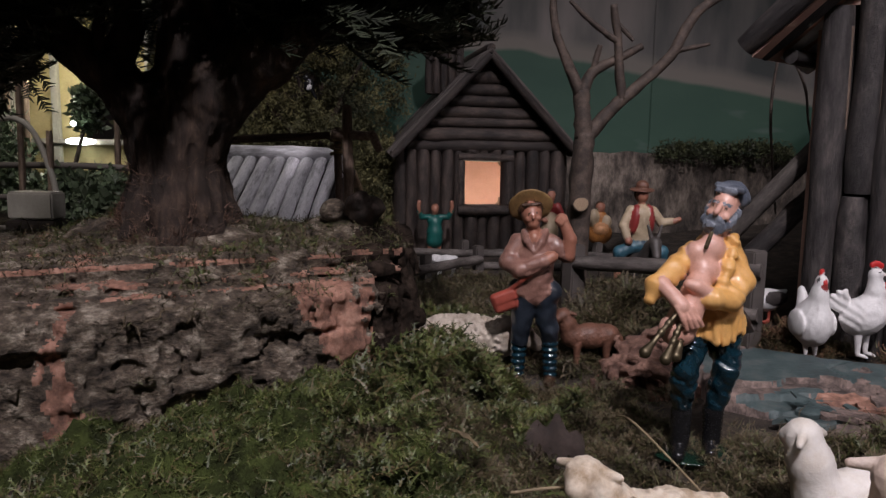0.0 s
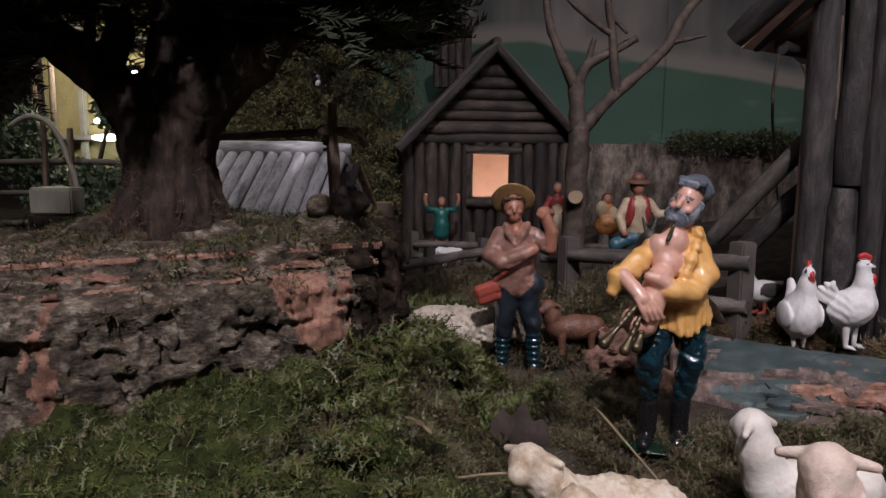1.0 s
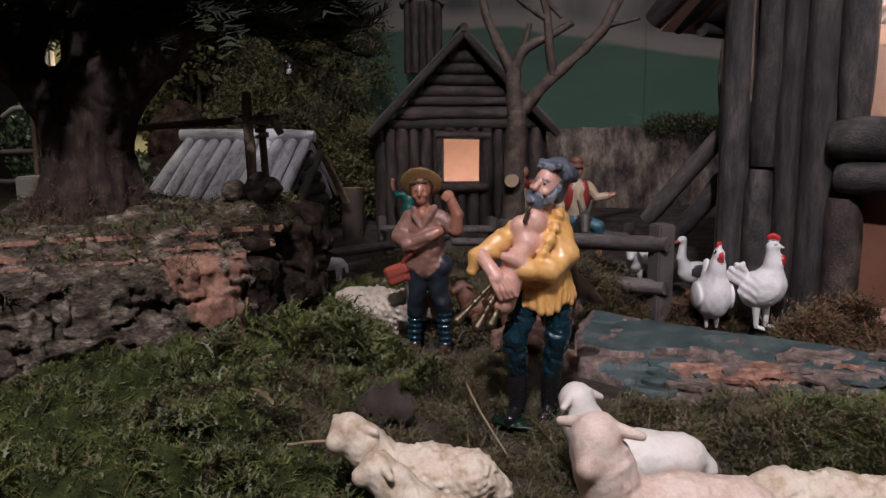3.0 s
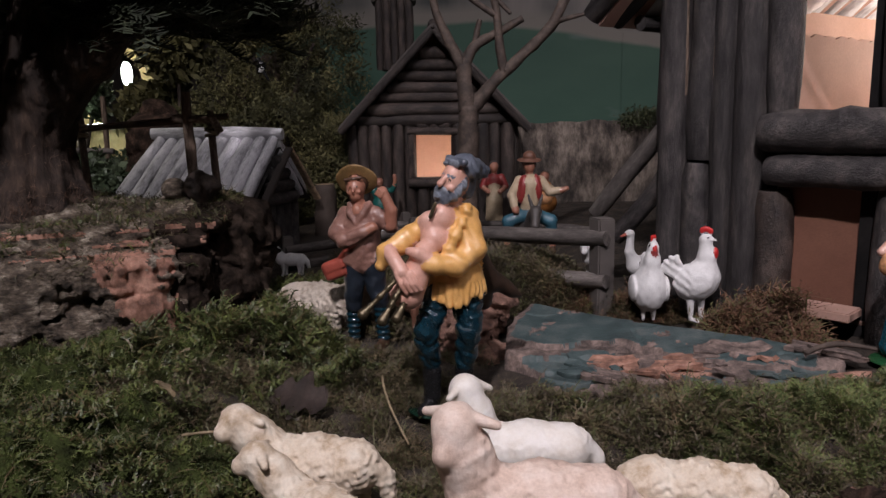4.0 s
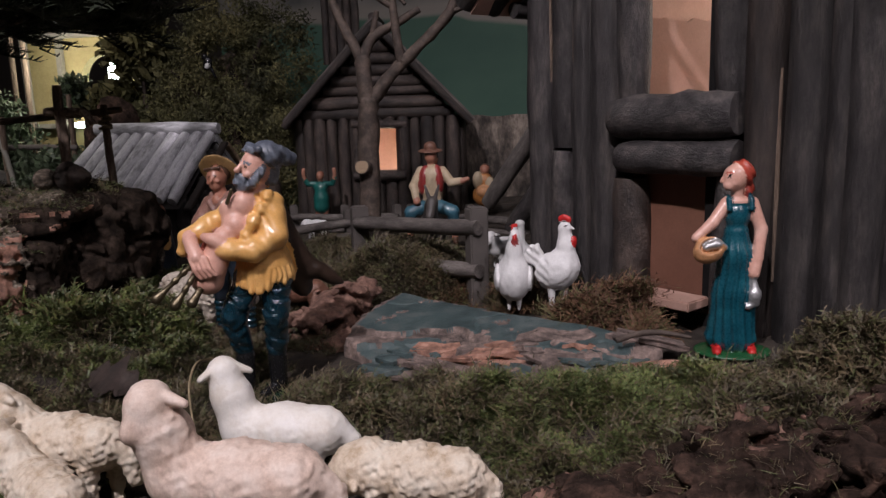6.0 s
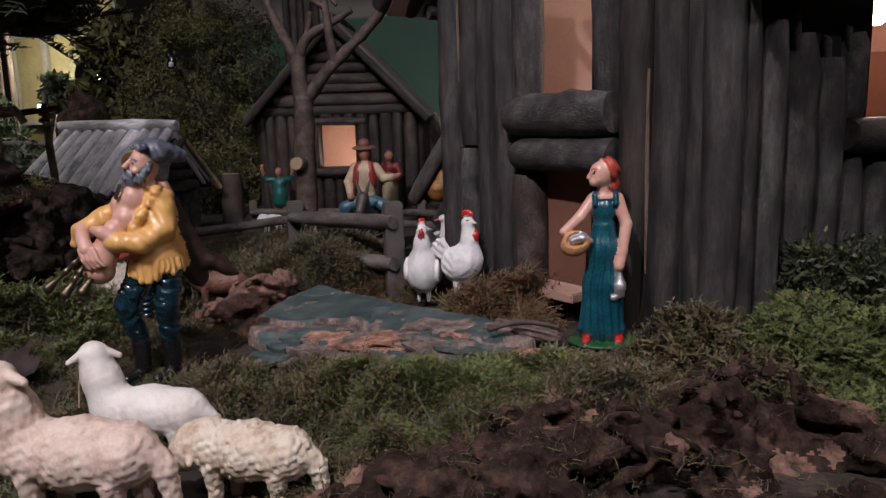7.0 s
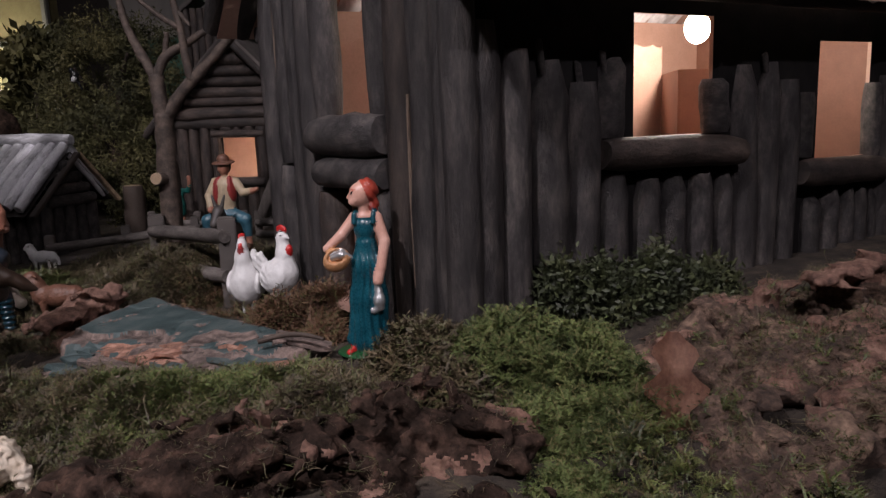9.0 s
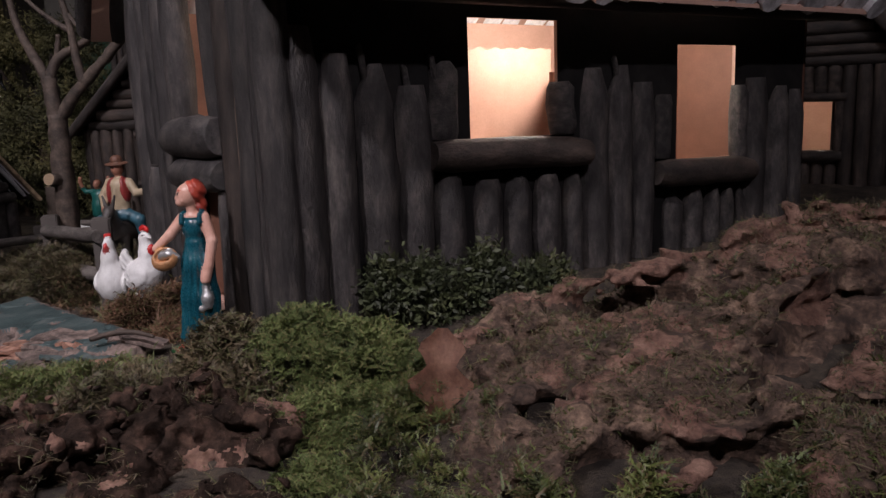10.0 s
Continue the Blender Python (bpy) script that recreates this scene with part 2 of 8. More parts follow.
ROOTFIBRE = material("brown_root_fibre", (0.13, 0.075, 0.050), (0.05, 0.028, 0.02), (0.23, 0.14, 0.10), 60, 0.6, 0, 300, island=0.5)
PEBBLE = material("dark_grey_stone", (0.055, 0.046, 0.043), None, None, 60, 0.8, 0.001, 400, spread=0.3)
TUBE = material("lamp_glow", (1, 1, 1), emit=14.0, emit_colour=(0.92, 1.0, 0.95), spread=0)
BULB = material("warm_bulb_glow", (1, 0.9, 0.8), emit=60.0, emit_colour=(1.0, 0.86, 0.70), spread=0)
PLASTER = material("yellow_plaster", (0.40, 0.33, 0.16), (0.31, 0.255, 0.12), (0.47, 0.39, 0.20), 14, 0.85, 0.001, 200, spread=0.15)
GREENLEAF = material("far_green_leaves", (0.080, 0.110, 0.062), (0.040, 0.058, 0.032), (0.17, 0.20, 0.13), 20, 0.5, 0, 300, island=0.5)
TRIM = material("pale_painted_trim", (0.32, 0.30, 0.26), None, None, 40, 0.6, 0, 300, spread=0.15)
DARKROOM = material("dark_room_paint", (0.10, 0.085, 0.075), None, None, 3, 0.9, 0, 60, spread=0.2)


# ---- mesh tools ----
def link_mesh(name, verts, faces, mats, parent=None, label="", smooth=True, index=None):
    me = bpy.data.meshes.new(name)
    me.from_pydata(verts, [], faces)
    for m in mats if isinstance(mats, (list, tuple)) else [mats]:
        me.materials.append(m)
    if index is not None:
        me.polygons.foreach_set("material_index", np.asarray(index, dtype=np.int32))
    if smooth:
        me.polygons.foreach_set("use_smooth", [True] * len(me.polygons))
    ob = new(name, me)
    ob.parent = parent
    if label:
        ob["label"] = label
    return ob


def part(name, bm, mat, parent, label="", smooth=False):
    """One mesh object under a thing or a part."""
    bmesh.ops.recalc_face_normals(bm, faces=bm.faces)
    me = bpy.data.meshes.new(name)
    bm.to_mesh(me)
    bm.free()
    for m in mat if isinstance(mat, (list, tuple)) else [mat]:
        me.materials.append(m)
    if smooth:
        me.polygons.foreach_set("use_smooth", [True] * len(me.polygons))
    ob = new(name, me)
    ob.parent = parent
    if label:
        ob["label"] = label
    return ob


def share(name, me, m, parent=None):
    ob = new(name, me)
    ob.parent = parent
    ob.matrix_basis = m
    return ob


def thing(name, m, label, category, group="", kind=""):
    ob = new(name)
    ob.matrix_basis = m
    ob.empty_display_size = 0.01
    return tagged(ob, label, category, group, kind)


def box_bm(size, centre=(0, 0, 0), bevel=0.0, bm=None, m=None):
    bm = bm or bmesh.new()
    made = bmesh.ops.create_cube(bm, size=1.0)["verts"]
    for v in made:
        v.co = Vector((v.co.x * size[0] + centre[0], v.co.y * size[1] + centre[1], v.co.z * size[2] + centre[2]))
    if bevel:
        edges = list({e for v in made for e in v.link_edges})
        made = list({v for f in bmesh.ops.bevel(bm, geom=edges, offset=bevel, segments=2, affect="EDGES")["faces"] for v in f.verts} | {v for v in made if v.is_valid})
    if m is not None:
        bmesh.ops.transform(bm, matrix=m, verts=[v for v in made if v.is_valid])
    return bm


def lattice(ix, iy, iz, seed):
    h = (ix * np.uint32(374761393) + iy * np.uint32(668265263) + iz * np.uint32(2147483647)) + np.uint32((seed * 144665) & 0xFFFFFFFF)
    h = (h ^ (h >> np.uint32(13))) * np.uint32(1274126177)
    return ((h ^ (h >> np.uint32(16))) & np.uint32(0xFFFF)).astype(np.float32) * np.float32(1 / 65535.0)


def wobble(x, y, z, size, octaves=3, seed=0):
    """Value noise in -1..1 whose largest lumps are about size metres."""
    x, y, z = np.broadcast_arrays(np.asarray(x, np.float32), np.asarray(y, np.float32), np.asarray(z, np.float32))
    x, y, z = 0.81 * x - 0.47 * y + 0.35 * z, 0.54 * x + 0.82 * y - 0.15 * z, -0.22 * x + 0.31 * y + 0.92 * z
    total, amp, norm = np.zeros(x.shape, np.float32), 1.0, 0.0
    for o in range(octaves):
        f = 2.0 ** o / size
        px, py, pz = x * f + 13.7 * o, y * f + 7.1 * o, z * f + 3.3 * o
        ix, iy, iz = np.floor(px), np.floor(py), np.floor(pz)
        fx, fy, fz = px - ix, py - iy, pz - iz
        fx, fy, fz = fx * fx * (3 - 2 * fx), fy * fy * (3 - 2 * fy), fz * fz * (3 - 2 * fz)
        ix, iy, iz = (np.atleast_1d(i).astype(np.int32).view(np.uint32) for i in (ix, iy, iz))
        c = {}
        for a in (0, 1):
            for b in (0, 1):
                for d in (0, 1):
                    c[a, b, d] = lattice(ix + np.uint32(a), iy + np.uint32(b), iz + np.uint32(d), seed + o).reshape(x.shape)
        e = [[c[0, b, d] * (1 - fx) + c[1, b, d] * fx for d in (0, 1)] for b in (0, 1)]
        g = [e[0][d] * (1 - fy) + e[1][d] * fy for d in (0, 1)]
        total += amp * ((g[0] * (1 - fz) + g[1] * fz) * 2 - 1)
        norm += amp
        amp *= 0.5
    return total / norm


class Clay:
    """Rounded lumps blended into one skin, coloured by the lump that lies nearest."""

    def __init__(self):
        self.lumps = []

    def cap(self, a, b, ra, rb=None, m=0, k=0.12, cut=False):
        rb = ra if rb is None else rb
        a, b = np.array(a, float), np.array(b, float)
        r = max(ra, rb)
        self.lumps.append(("cap", a, b, ra, rb, m, k * r, cut, np.minimum(a, b) - r, np.maximum(a, b) + r))
        return self

    def chain(self, points, radii, m=0, k=0.12):
        for i in range(len(points) - 1):
            self.cap(points[i], points[i + 1], radii[i], radii[i + 1], m, k)
        return self

    def ball(self, c, r, m=0, k=0.12, turn=(0, 0, 0), cut=False):
        r = np.array(r if isinstance(r, (tuple, list)) else (r, r, r), float)
        rot = np.array(Euler([radians(v) for v in turn]).to_matrix())
        c = np.array(c, float)
        self.lumps.append(("ball", c, rot, r, None, m, k * r.min(), cut, c - r.max(), c + r.max()))
        return self

    def box(self, c, half, rounding, m=0, k=0.1, turn=(0, 0, 0), cut=False):
        rot = np.array(Euler([radians(v) for v in turn]).to_matrix())
        c, half = np.array(c, float), np.array(half, float)
        reach = np.linalg.norm(half)
        self.lumps.append(("box", c, rot, half, rounding, m, k * half.min(), cut, c - reach, c + reach))
        return self

    def mesh(self, cell, carve=None, paint=None, reach=0.03):
        pad = 5 * cell
        lo = np.min([l[8] for l in self.lumps if not l[7]], axis=0) - pad
        hi = np.max([l[9] for l in self.lumps if not l[7]], axis=0) + pad
        n = np.maximum(np.ceil((hi - lo) / cell).astype(int) + 1, 4)
        axes = [lo[i] + cell * np.arange(n[i]) for i in range(3)]
        field = np.full(n, 1.0, np.float32)
        owner = np.zeros(n, np.int16)
        for kind, a, b, c, d, m, k, cut, l0, l1 in self.lumps:
            k = max(k, 1e-6)
            margin = max(2.5 * k, pad)
            s = []
            for i in range(3):
                i0 = int(max(0, np.floor((l0[i] - margin - lo[i]) / cell)))
                i1 = int(min(n[i], np.ceil((l1[i] + margin - lo[i]) / cell) + 1))
                s.append(slice(i0, max(i0, i1)))
            s = tuple(s)
            X, Y, Z = np.meshgrid(*(axes[i][s[i]].astype(np.float32) for i in range(3)), indexing="ij")
            if X.size == 0:
                continue
            if kind == "cap":
                ba = b - a
                q = max(float(ba @ ba), 1e-12)
                t = np.clip(((X - a[0]) * ba[0] + (Y - a[1]) * ba[1] + (Z - a[2]) * ba[2]) / q, 0, 1)
                dist = np.sqrt((X - a[0] - t * ba[0]) ** 2 + (Y - a[1] - t * ba[1]) ** 2 + (Z - a[2] - t * ba[2]) ** 2) - (c + (d - c) * t)
            else:
                P = [X - a[0], Y - a[1], Z - a[2]]
                Q = [P[0] * b[0, i] + P[1] * b[1, i] + P[2] * b[2, i] for i in range(3)]
                if kind == "ball":
                    k0 = np.sqrt(sum((Q[i] / c[i]) ** 2 for i in range(3)))
                    k1 = np.sqrt(sum((Q[i] / c[i] ** 2) ** 2 for i in range(3))) + 1e-9
                    dist = k0 * (k0 - 1) / k1
                else:
                    W = [np.abs(Q[i]) - (c[i] - d) for i in range(3)]
                    dist = np.sqrt(sum(np.maximum(w, 0) ** 2 for w in W)) + np.minimum(np.maximum(np.maximum(W[0], W[1]), W[2]), 0) - d
            old = field[s]
            if cut:
                h = np.clip(0.5 - 0.5 * (old + dist) / k, 0, 1)
                field[s] = old * (1 - h) - dist * h + k * h * (1 - h)
            else:
                owner[s] = np.where(dist < old, m, owner[s])
                h = np.clip(0.5 + 0.5 * (old - dist) / k, 0, 1)
                field[s] = old * (1 - h) + dist * h - k * h * (1 - h)
        if carve is not None:
            X, Y, Z = np.meshgrid(*(x.astype(np.float32) for x in axes), indexing="ij")
            near = np.abs(field) < reach
            field[near] += carve(X[near], Y[near], Z[near], owner[near]).astype(np.float32)
        for ax in range(3):
            for end in (0, -1):
                cutter = [slice(None)] * 3
                cutter[ax] = end
                field[tuple(cutter)] = np.maximum(field[tuple(cutter)], 0.3 * cell)
        inside = field < 0
        corners = [(i, j, k) for i in (0, 1) for j in (0, 1) for k in (0, 1)]
        m3 = n - 1

        def corner(arr, o):
            return arr[o[0]:o[0] + m3[0], o[1]:o[1] + m3[1], o[2]:o[2] + m3[2]]

        count = sum(corner(inside, o).astype(np.int8) for o in corners)
        active = (count > 0) & (count < 8)
        ident = np.full(m3, -1, np.int64)
        cells = np.argwhere(active)
        ident[active] = np.arange(len(cells))
        total, hits = np.zeros((len(cells), 3)), np.zeros(len(cells))
        vals = {o: field[cells[:, 0] + o[0], cells[:, 1] + o[1], cells[:, 2] + o[2]].astype(float) for o in corners}
        for o in corners:
            for ax in range(3):
                if o[ax] == 0:
                    p = tuple(o[i] + (1 if i == ax else 0) for i in range(3))
                    va, vb = vals[o], vals[p]
                    cross = (va < 0) != (vb < 0)
                    t = np.where(cross, va / np.where(cross, va - vb, 1), 0)
                    q = np.array(o, float)[None] + np.zeros((len(cells), 3))
                    q[:, ax] += t
                    total += np.where(cross[:, None], q, 0)
                    hits += cross
        verts = lo + cell * (cells + total / hits[:, None])
        quads = []
        for ax in range(3):
            u, v = (ax + 1) % 3, (ax + 2) % 3
            size = [n[0], n[1], n[2]]
            a_s, b_s = [slice(0, s) for s in size], [slice(0, s) for s in size]
            a_s[ax], b_s[ax] = slice(0, n[ax] - 1), slice(1, n[ax])
            flips = inside[tuple(a_s)] != inside[tuple(b_s)]
            e = np.argwhere(flips)
            e = e[(e[:, u] > 0) & (e[:, v] > 0) & (e[:, u] < n[u] - 1) & (e[:, v] < n[v] - 1)]
            sign = inside[e[:, 0], e[:, 1], e[:, 2]]
            ids = []
            for du, dv in ((-1, -1), (0, -1), (0, 0), (-1, 0)):
                c2 = e.copy()
                c2[:, u] += du
                c2[:, v] += dv
                ids.append(ident[c2[:, 0], c2[:, 1], c2[:, 2]])
            quad = np.stack(ids, 1)
            quad[~sign] = quad[~sign][:, ::-1]
            quads.append(quad)
        quads = np.concatenate(quads)
        quads = quads[(quads >= 0).all(1)]
        own = owner[cells[:, 0], cells[:, 1], cells[:, 2]]
        if paint is not None:
            own = paint(verts, own)
        return verts, quads, own[quads[:, 0]]

    def gather(self, first, centre, place, size):
        """Draws the lumps from number first on together: their places by place, their radii by size."""
        ctr, k = np.array(centre, float), np.array(place, float)
        for i in range(first, len(self.lumps)):
            kind, a, b, c, d, m, soft, cut, l0, l1 = self.lumps[i]
            a2 = ctr + k * (a - ctr)
            if kind == "cap":
                b2 = ctr + k * (b - ctr)
                r = max(c, d) * size
                self.lumps[i] = (kind, a2, b2, c * size, d * size, m, soft * size, cut, np.minimum(a2, b2) - r, np.maximum(a2, b2) + r)
            else:
                r = np.linalg.norm(c * size)
                self.lumps[i] = (kind, a2, b, c * size, d * size if d else d, m, soft * size, cut, a2 - r, a2 + r)
        return self

    def spin(self, first, centre, turn):
        """Turns the lumps from number first on about centre."""
        rot, ctr = np.array(Euler([radians(v) for v in turn]).to_matrix()), np.array(centre, float)
        for i in range(first, len(self.lumps)):
            kind, a, b, c, d, m, k, cut, l0, l1 = self.lumps[i]
            a2 = ctr + rot @ (a - ctr)
            if kind == "cap":
                b2 = ctr + rot @ (b - ctr)
                r = max(c, d)
                self.lumps[i] = (kind, a2, b2, c, d, m, k, cut, np.minimum(a2, b2) - r, np.maximum(a2, b2) + r)
            else:
                r = np.linalg.norm(c)
                self.lumps[i] = (kind, a2, rot @ b, c, d, m, k, cut, a2 - r, a2 + r)
        return self

    def build(self, name, mats, cell, scale=1.0, carve=None, paint=None, parent=None, label="", reach=0.03):
        verts, quads, index = self.mesh(cell, carve, paint, reach)
        me = bpy.data.meshes.new(name)
        me.vertices.add(len(verts))
        me.vertices.foreach_set("co", (verts * scale).astype(np.float32).ravel())
        me.loops.add(4 * len(quads))
        me.loops.foreach_set("vertex_index", quads.astype(np.int32).ravel())
        me.polygons.add(len(quads))
        me.polygons.foreach_set("loop_start", np.arange(0, 4 * len(quads), 4, dtype=np.int32))
        me.update(calc_edges=True)
        for m in mats:
            me.materials.append(m)
        me.polygons.foreach_set("material_index", index.astype(np.int32))
        me.polygons.foreach_set("use_smooth", [True] * len(quads))
        ob = new(name, me)
        ob.parent = parent
        if label:
            ob["label"] = label
        return ob


def scatter_mesh(name, templates, places, mat, parent=None, label=""):
    """Joins copies of small templates (verts, tris) at 4 x 4 places into one mesh."""
    rng = np.random.default_rng(len(places))
    pick = rng.integers(0, len(templates), len(places))
    all_v, all_f, base = [], [], 0
    places = np.asarray(places)
    for i, (tv, tf) in enumerate(templates):
        sel = places[pick == i]
        if not len(sel):
            continue
        v = np.einsum("nij,vj->nvi", sel[:, :3, :3], tv) + sel[:, None, :3, 3]
        f = tf[None] + (base + np.arange(len(sel)) * len(tv))[:, None, None]
        all_v.append(v.reshape(-1, 3))
        all_f.append(f.reshape(-1, 3))
        base += len(sel) * len(tv)
    v, f = np.concatenate(all_v).astype(np.float32), np.concatenate(all_f).astype(np.int32)
    me = bpy.data.meshes.new(name)
    me.vertices.add(len(v))
    me.vertices.foreach_set("co", v.ravel())
    me.loops.add(3 * len(f))
    me.loops.foreach_set("vertex_index", f.ravel())
    me.polygons.add(len(f))
    me.polygons.foreach_set("loop_start", np.arange(0, 3 * len(f), 3, dtype=np.int32))
    me.update(calc_edges=True)
    me.materials.append(mat)
    ob = new(name, me)
    ob.parent = parent
    if label:
        ob["label"] = label
    return ob


def place(x, y, z, size, rng, tilt=25.0, normal=None, turn=None):
    """A 4 x 4 pose with a random turn and lean."""
    a = rng.uniform(0, 2 * math.pi) if turn is None else turn
    lean_a, lean = rng.uniform(0, 2 * math.pi), radians(abs(rng.normal(0, tilt)))
    up = np.array([math.sin(lean) * math.cos(lean_a), math.sin(lean) * math.sin(lean_a), math.cos(lean)])
    if normal is not None:
        up = up * 0.6 + np.asarray(normal)
    up = up / np.linalg.norm(up)
    side = np.array([math.cos(a), math.sin(a), 0.0])
    side = side - up * (side @ up)
    side = side / (np.linalg.norm(side) + 1e-9)
    fwd = np.cross(up, side)
    m = np.eye(4)
    m[:3, 0], m[:3, 1], m[:3, 2], m[:3, 3] = side * size, fwd * size, up * size, (x, y, z)
    return m


def moss_template(rng, fronds=7, length=1.0, width=0.032, leaflets=8, curl=0.9, up=0.75):
    """A tuft of curled, feathery fronds, about one unit high."""
    verts, tris = [], []
    for _ in range(fronds):
        a, ln = rng.uniform(0, 2 * math.pi), length * rng.uniform(0.6, 1.15)
        out, rise = rng.uniform(0.15, 0.9), up * rng.uniform(0.7, 1.1)
        root = np.array([rng.normal(0, 0.22), rng.normal(0, 0.22), -0.15])
        d = np.array([math.cos(a) * out, math.sin(a) * out, rise])
        d /= np.linalg.norm(d)
        side = np.array([-math.sin(a), math.cos(a), 0.0])
        bend = np.array([rng.normal(0, 0.5), rng.normal(0, 0.5), -curl * rng.uniform(0.2, 1.2)])
        pts = [root + ln * (t * d + 0.5 * t * t * bend) for t in (0, 0.35, 0.7, 1.0)]
        ws = [width, width * 0.9, width * 0.7, width * 0.1]
        b = len(verts)
        for p, w in zip(pts, ws):
            verts += [p - side * w, p + side * w]
        for i in range(3):
            j = b + 2 * i
            tris += [(j, j + 1, j + 3), (j, j + 3, j + 2)]
        for i in range(leaflets):
            t = 0.15 + 0.8 * i / max(1, leaflets - 1)
            p = root + ln * (t * d + 0.5 * t * t * bend)
            sgn = 1 if i % 2 else -1
            tip = p + ln * 0.21 * (sgn * side * rng.uniform(0.6, 1.1) + 0.6 * d + np.array([0, 0, rng.normal(0, 0.3)]))
            c = len(verts)
            verts += [p - 0.045 * d, p + 0.045 * d, tip]
            tris.append((c, c + 1, c + 2))
    return np.array(verts, float), np.array(tris, int)


def leaf_template(rng, leaves=9, spread=1.0, size=0.35, narrow=0.4):
    """A clump of small pointed leaves turned every way."""
    verts, tris = [], []
    for _ in range(leaves):
        p = rng.normal(0, 0.35 * spread, 3)
        d = rng.normal(0, 1, 3) + np.array([0, 0, 0.4])
        d /= np.linalg.norm(d)
        s = np.cross(d, rng.normal(0, 1, 3))
        s /= np.linalg.norm(s) + 1e-9
        ln = size * rng.uniform(0.6, 1.3)
        b = len(verts)
        verts += [p, p + d * ln * 0.5 + s * ln * narrow * 0.5, p + d * ln, p + d * ln * 0.5 - s * ln * narrow * 0.5]
        tris += [(b, b + 1, b + 2), (b, b + 2, b + 3)]
    return np.array(verts, float), np.array(tris, int)


def needle_template(rng, twigs=4, length=1.0):
    """A spray of twigs set with short upturned needles, along +x."""
    verts, tris = [], []

    def quad(p, q, s, w0, w1):
        b = len(verts)
        verts.extend([p - s * w0, p + s * w0, q + s * w1, q - s * w1])
        tris.extend([(b, b + 1, b + 2), (b, b + 2, b + 3)])

    for i in range(twigs):
        a = radians(rng.uniform(-45, 45)) if i else 0.0
        root = np.array([0.25 * i * rng.uniform(0.5, 1), 0, 0])
        d = np.array([math.cos(a), math.sin(a), rng.uniform(-0.15, 0.3)])
        ln = length * (1.0 if i == 0 else rng.uniform(0.4, 0.7))
        side = np.array([-d[1], d[0], 0.0])
        quad(root, root + d * ln, side, 0.016, 0.006)
        quad(root, root + d * ln, np.array([0, 0, 1.0]), 0.016, 0.006)
        steps = int(16 * ln)
        for j in range(steps):
            p = root + d * ln * (j + 0.5) / steps
            for sgn in (-1, 1):
                nd = d * 0.75 + sgn * side * rng.uniform(0.4, 0.9) + np.array([0, 0, rng.uniform(0.0, 0.75)])
                nd /= np.linalg.norm(nd)
                w = np.cross(nd, [0, 0, 1.0])
                quad(p, p + nd * rng.uniform(0.13, 0.22), w / (np.linalg.norm(w) + 1e-9), 0.022, 0.008)
    return np.array(verts, float), np.array(tris, int)


def log_mesh(name, seed, mats, sides=12, rings=9, rough=0.10, square=False):
    """A stick one unit long on z and one unit thick, uneven, with worn ends."""
    rng = random.Random(seed)
    verts, faces, index = [], [], []
    phase = [rng.uniform(0, 6.28) for _ in range(6)]
    knots = [(rng.uniform(0.1, 0.9), rng.uniform(0, 6.28), rng.uniform(0.05, 0.14)) for _ in range(3)]
    bx, by = rng.uniform(-0.04, 0.04), rng.uniform(-0.04, 0.04)
    for i in range(rings):
        t = i / (rings - 1)
        zz = min(max(t, 0.004), 0.996)
        end = 0.86 if i in (0, rings - 1) else 1.0
        for j in range(sides):
            a = 2 * math.pi * j / sides
            r = 0.5 * end * (1 + rough * (math.sin(3 * a + phase[0] + 4 * t) * 0.35 + math.sin(2 * a + phase[1]) * 0.5 + math.sin(7 * t + phase[2] + a) * 0.4)
                             + rng.uniform(-0.025, 0.025))
            for kt, ka, kr in knots:
                da = abs((a - ka + math.pi) % (2 * math.pi) - math.pi)
                r += kr * math.exp(-((t - kt) / 0.05) ** 2 - (da / 0.5) ** 2)
            verts.append((r * math.cos(a) + bx * math.sin(3.1 * t), r * math.sin(a) + by * math.sin(3.1 * t), zz + (rng.uniform(-0.01, 0.01) if 0 < i < rings - 1 else 0)))
    for i in range(rings - 1):
        for j in range(sides):
            k = (j + 1) % sides
            faces.append((i * sides + j, i * sides + k, (i + 1) * sides + k, (i + 1) * sides + j))
            index.append(0)
    faces += [tuple(range(sides - 1, -1, -1)), tuple((rings - 1) * sides + j for j in range(sides))]
    index += [1, 1]
    me = bpy.data.meshes.new(name)
    me.from_pydata(verts, [], faces)
    for m in mats:
        me.materials.append(m)
    me.polygons.foreach_set("material_index", np.array(index, np.int32))
    me.polygons.foreach_set("use_smooth", [k == 0 for k in index])
    return me


def stick_pose(a, b, thick, roll=0.0, deep=None):
    """The pose that lays a unit stick from a to b."""
    a, b = Vector(a), Vector(b)
    q = (b - a).to_track_quat("Z", "Y").to_matrix().to_4x4()
    return Matrix.Translation(a) @ q @ Matrix.Rotation(roll, 4, "Z") @ Matrix.Diagonal((thick, deep or thick, (b - a).length, 1))


LOGS = [log_mesh("log", 10 + i, (WOOD, WOOD)) for i in range(10)]


def with_tip(me, keep, slant):
    """The same log, its upper end hewn to a point or a dome."""
    me = me.copy()
    top = max(v.co.z for v in me.vertices)
    for v in me.vertices:
        if v.co.z > top - 0.02:
            v.co.x, v.co.y = v.co.x * keep + 0.42 * (1 - keep) * slant, v.co.y * keep
    return me


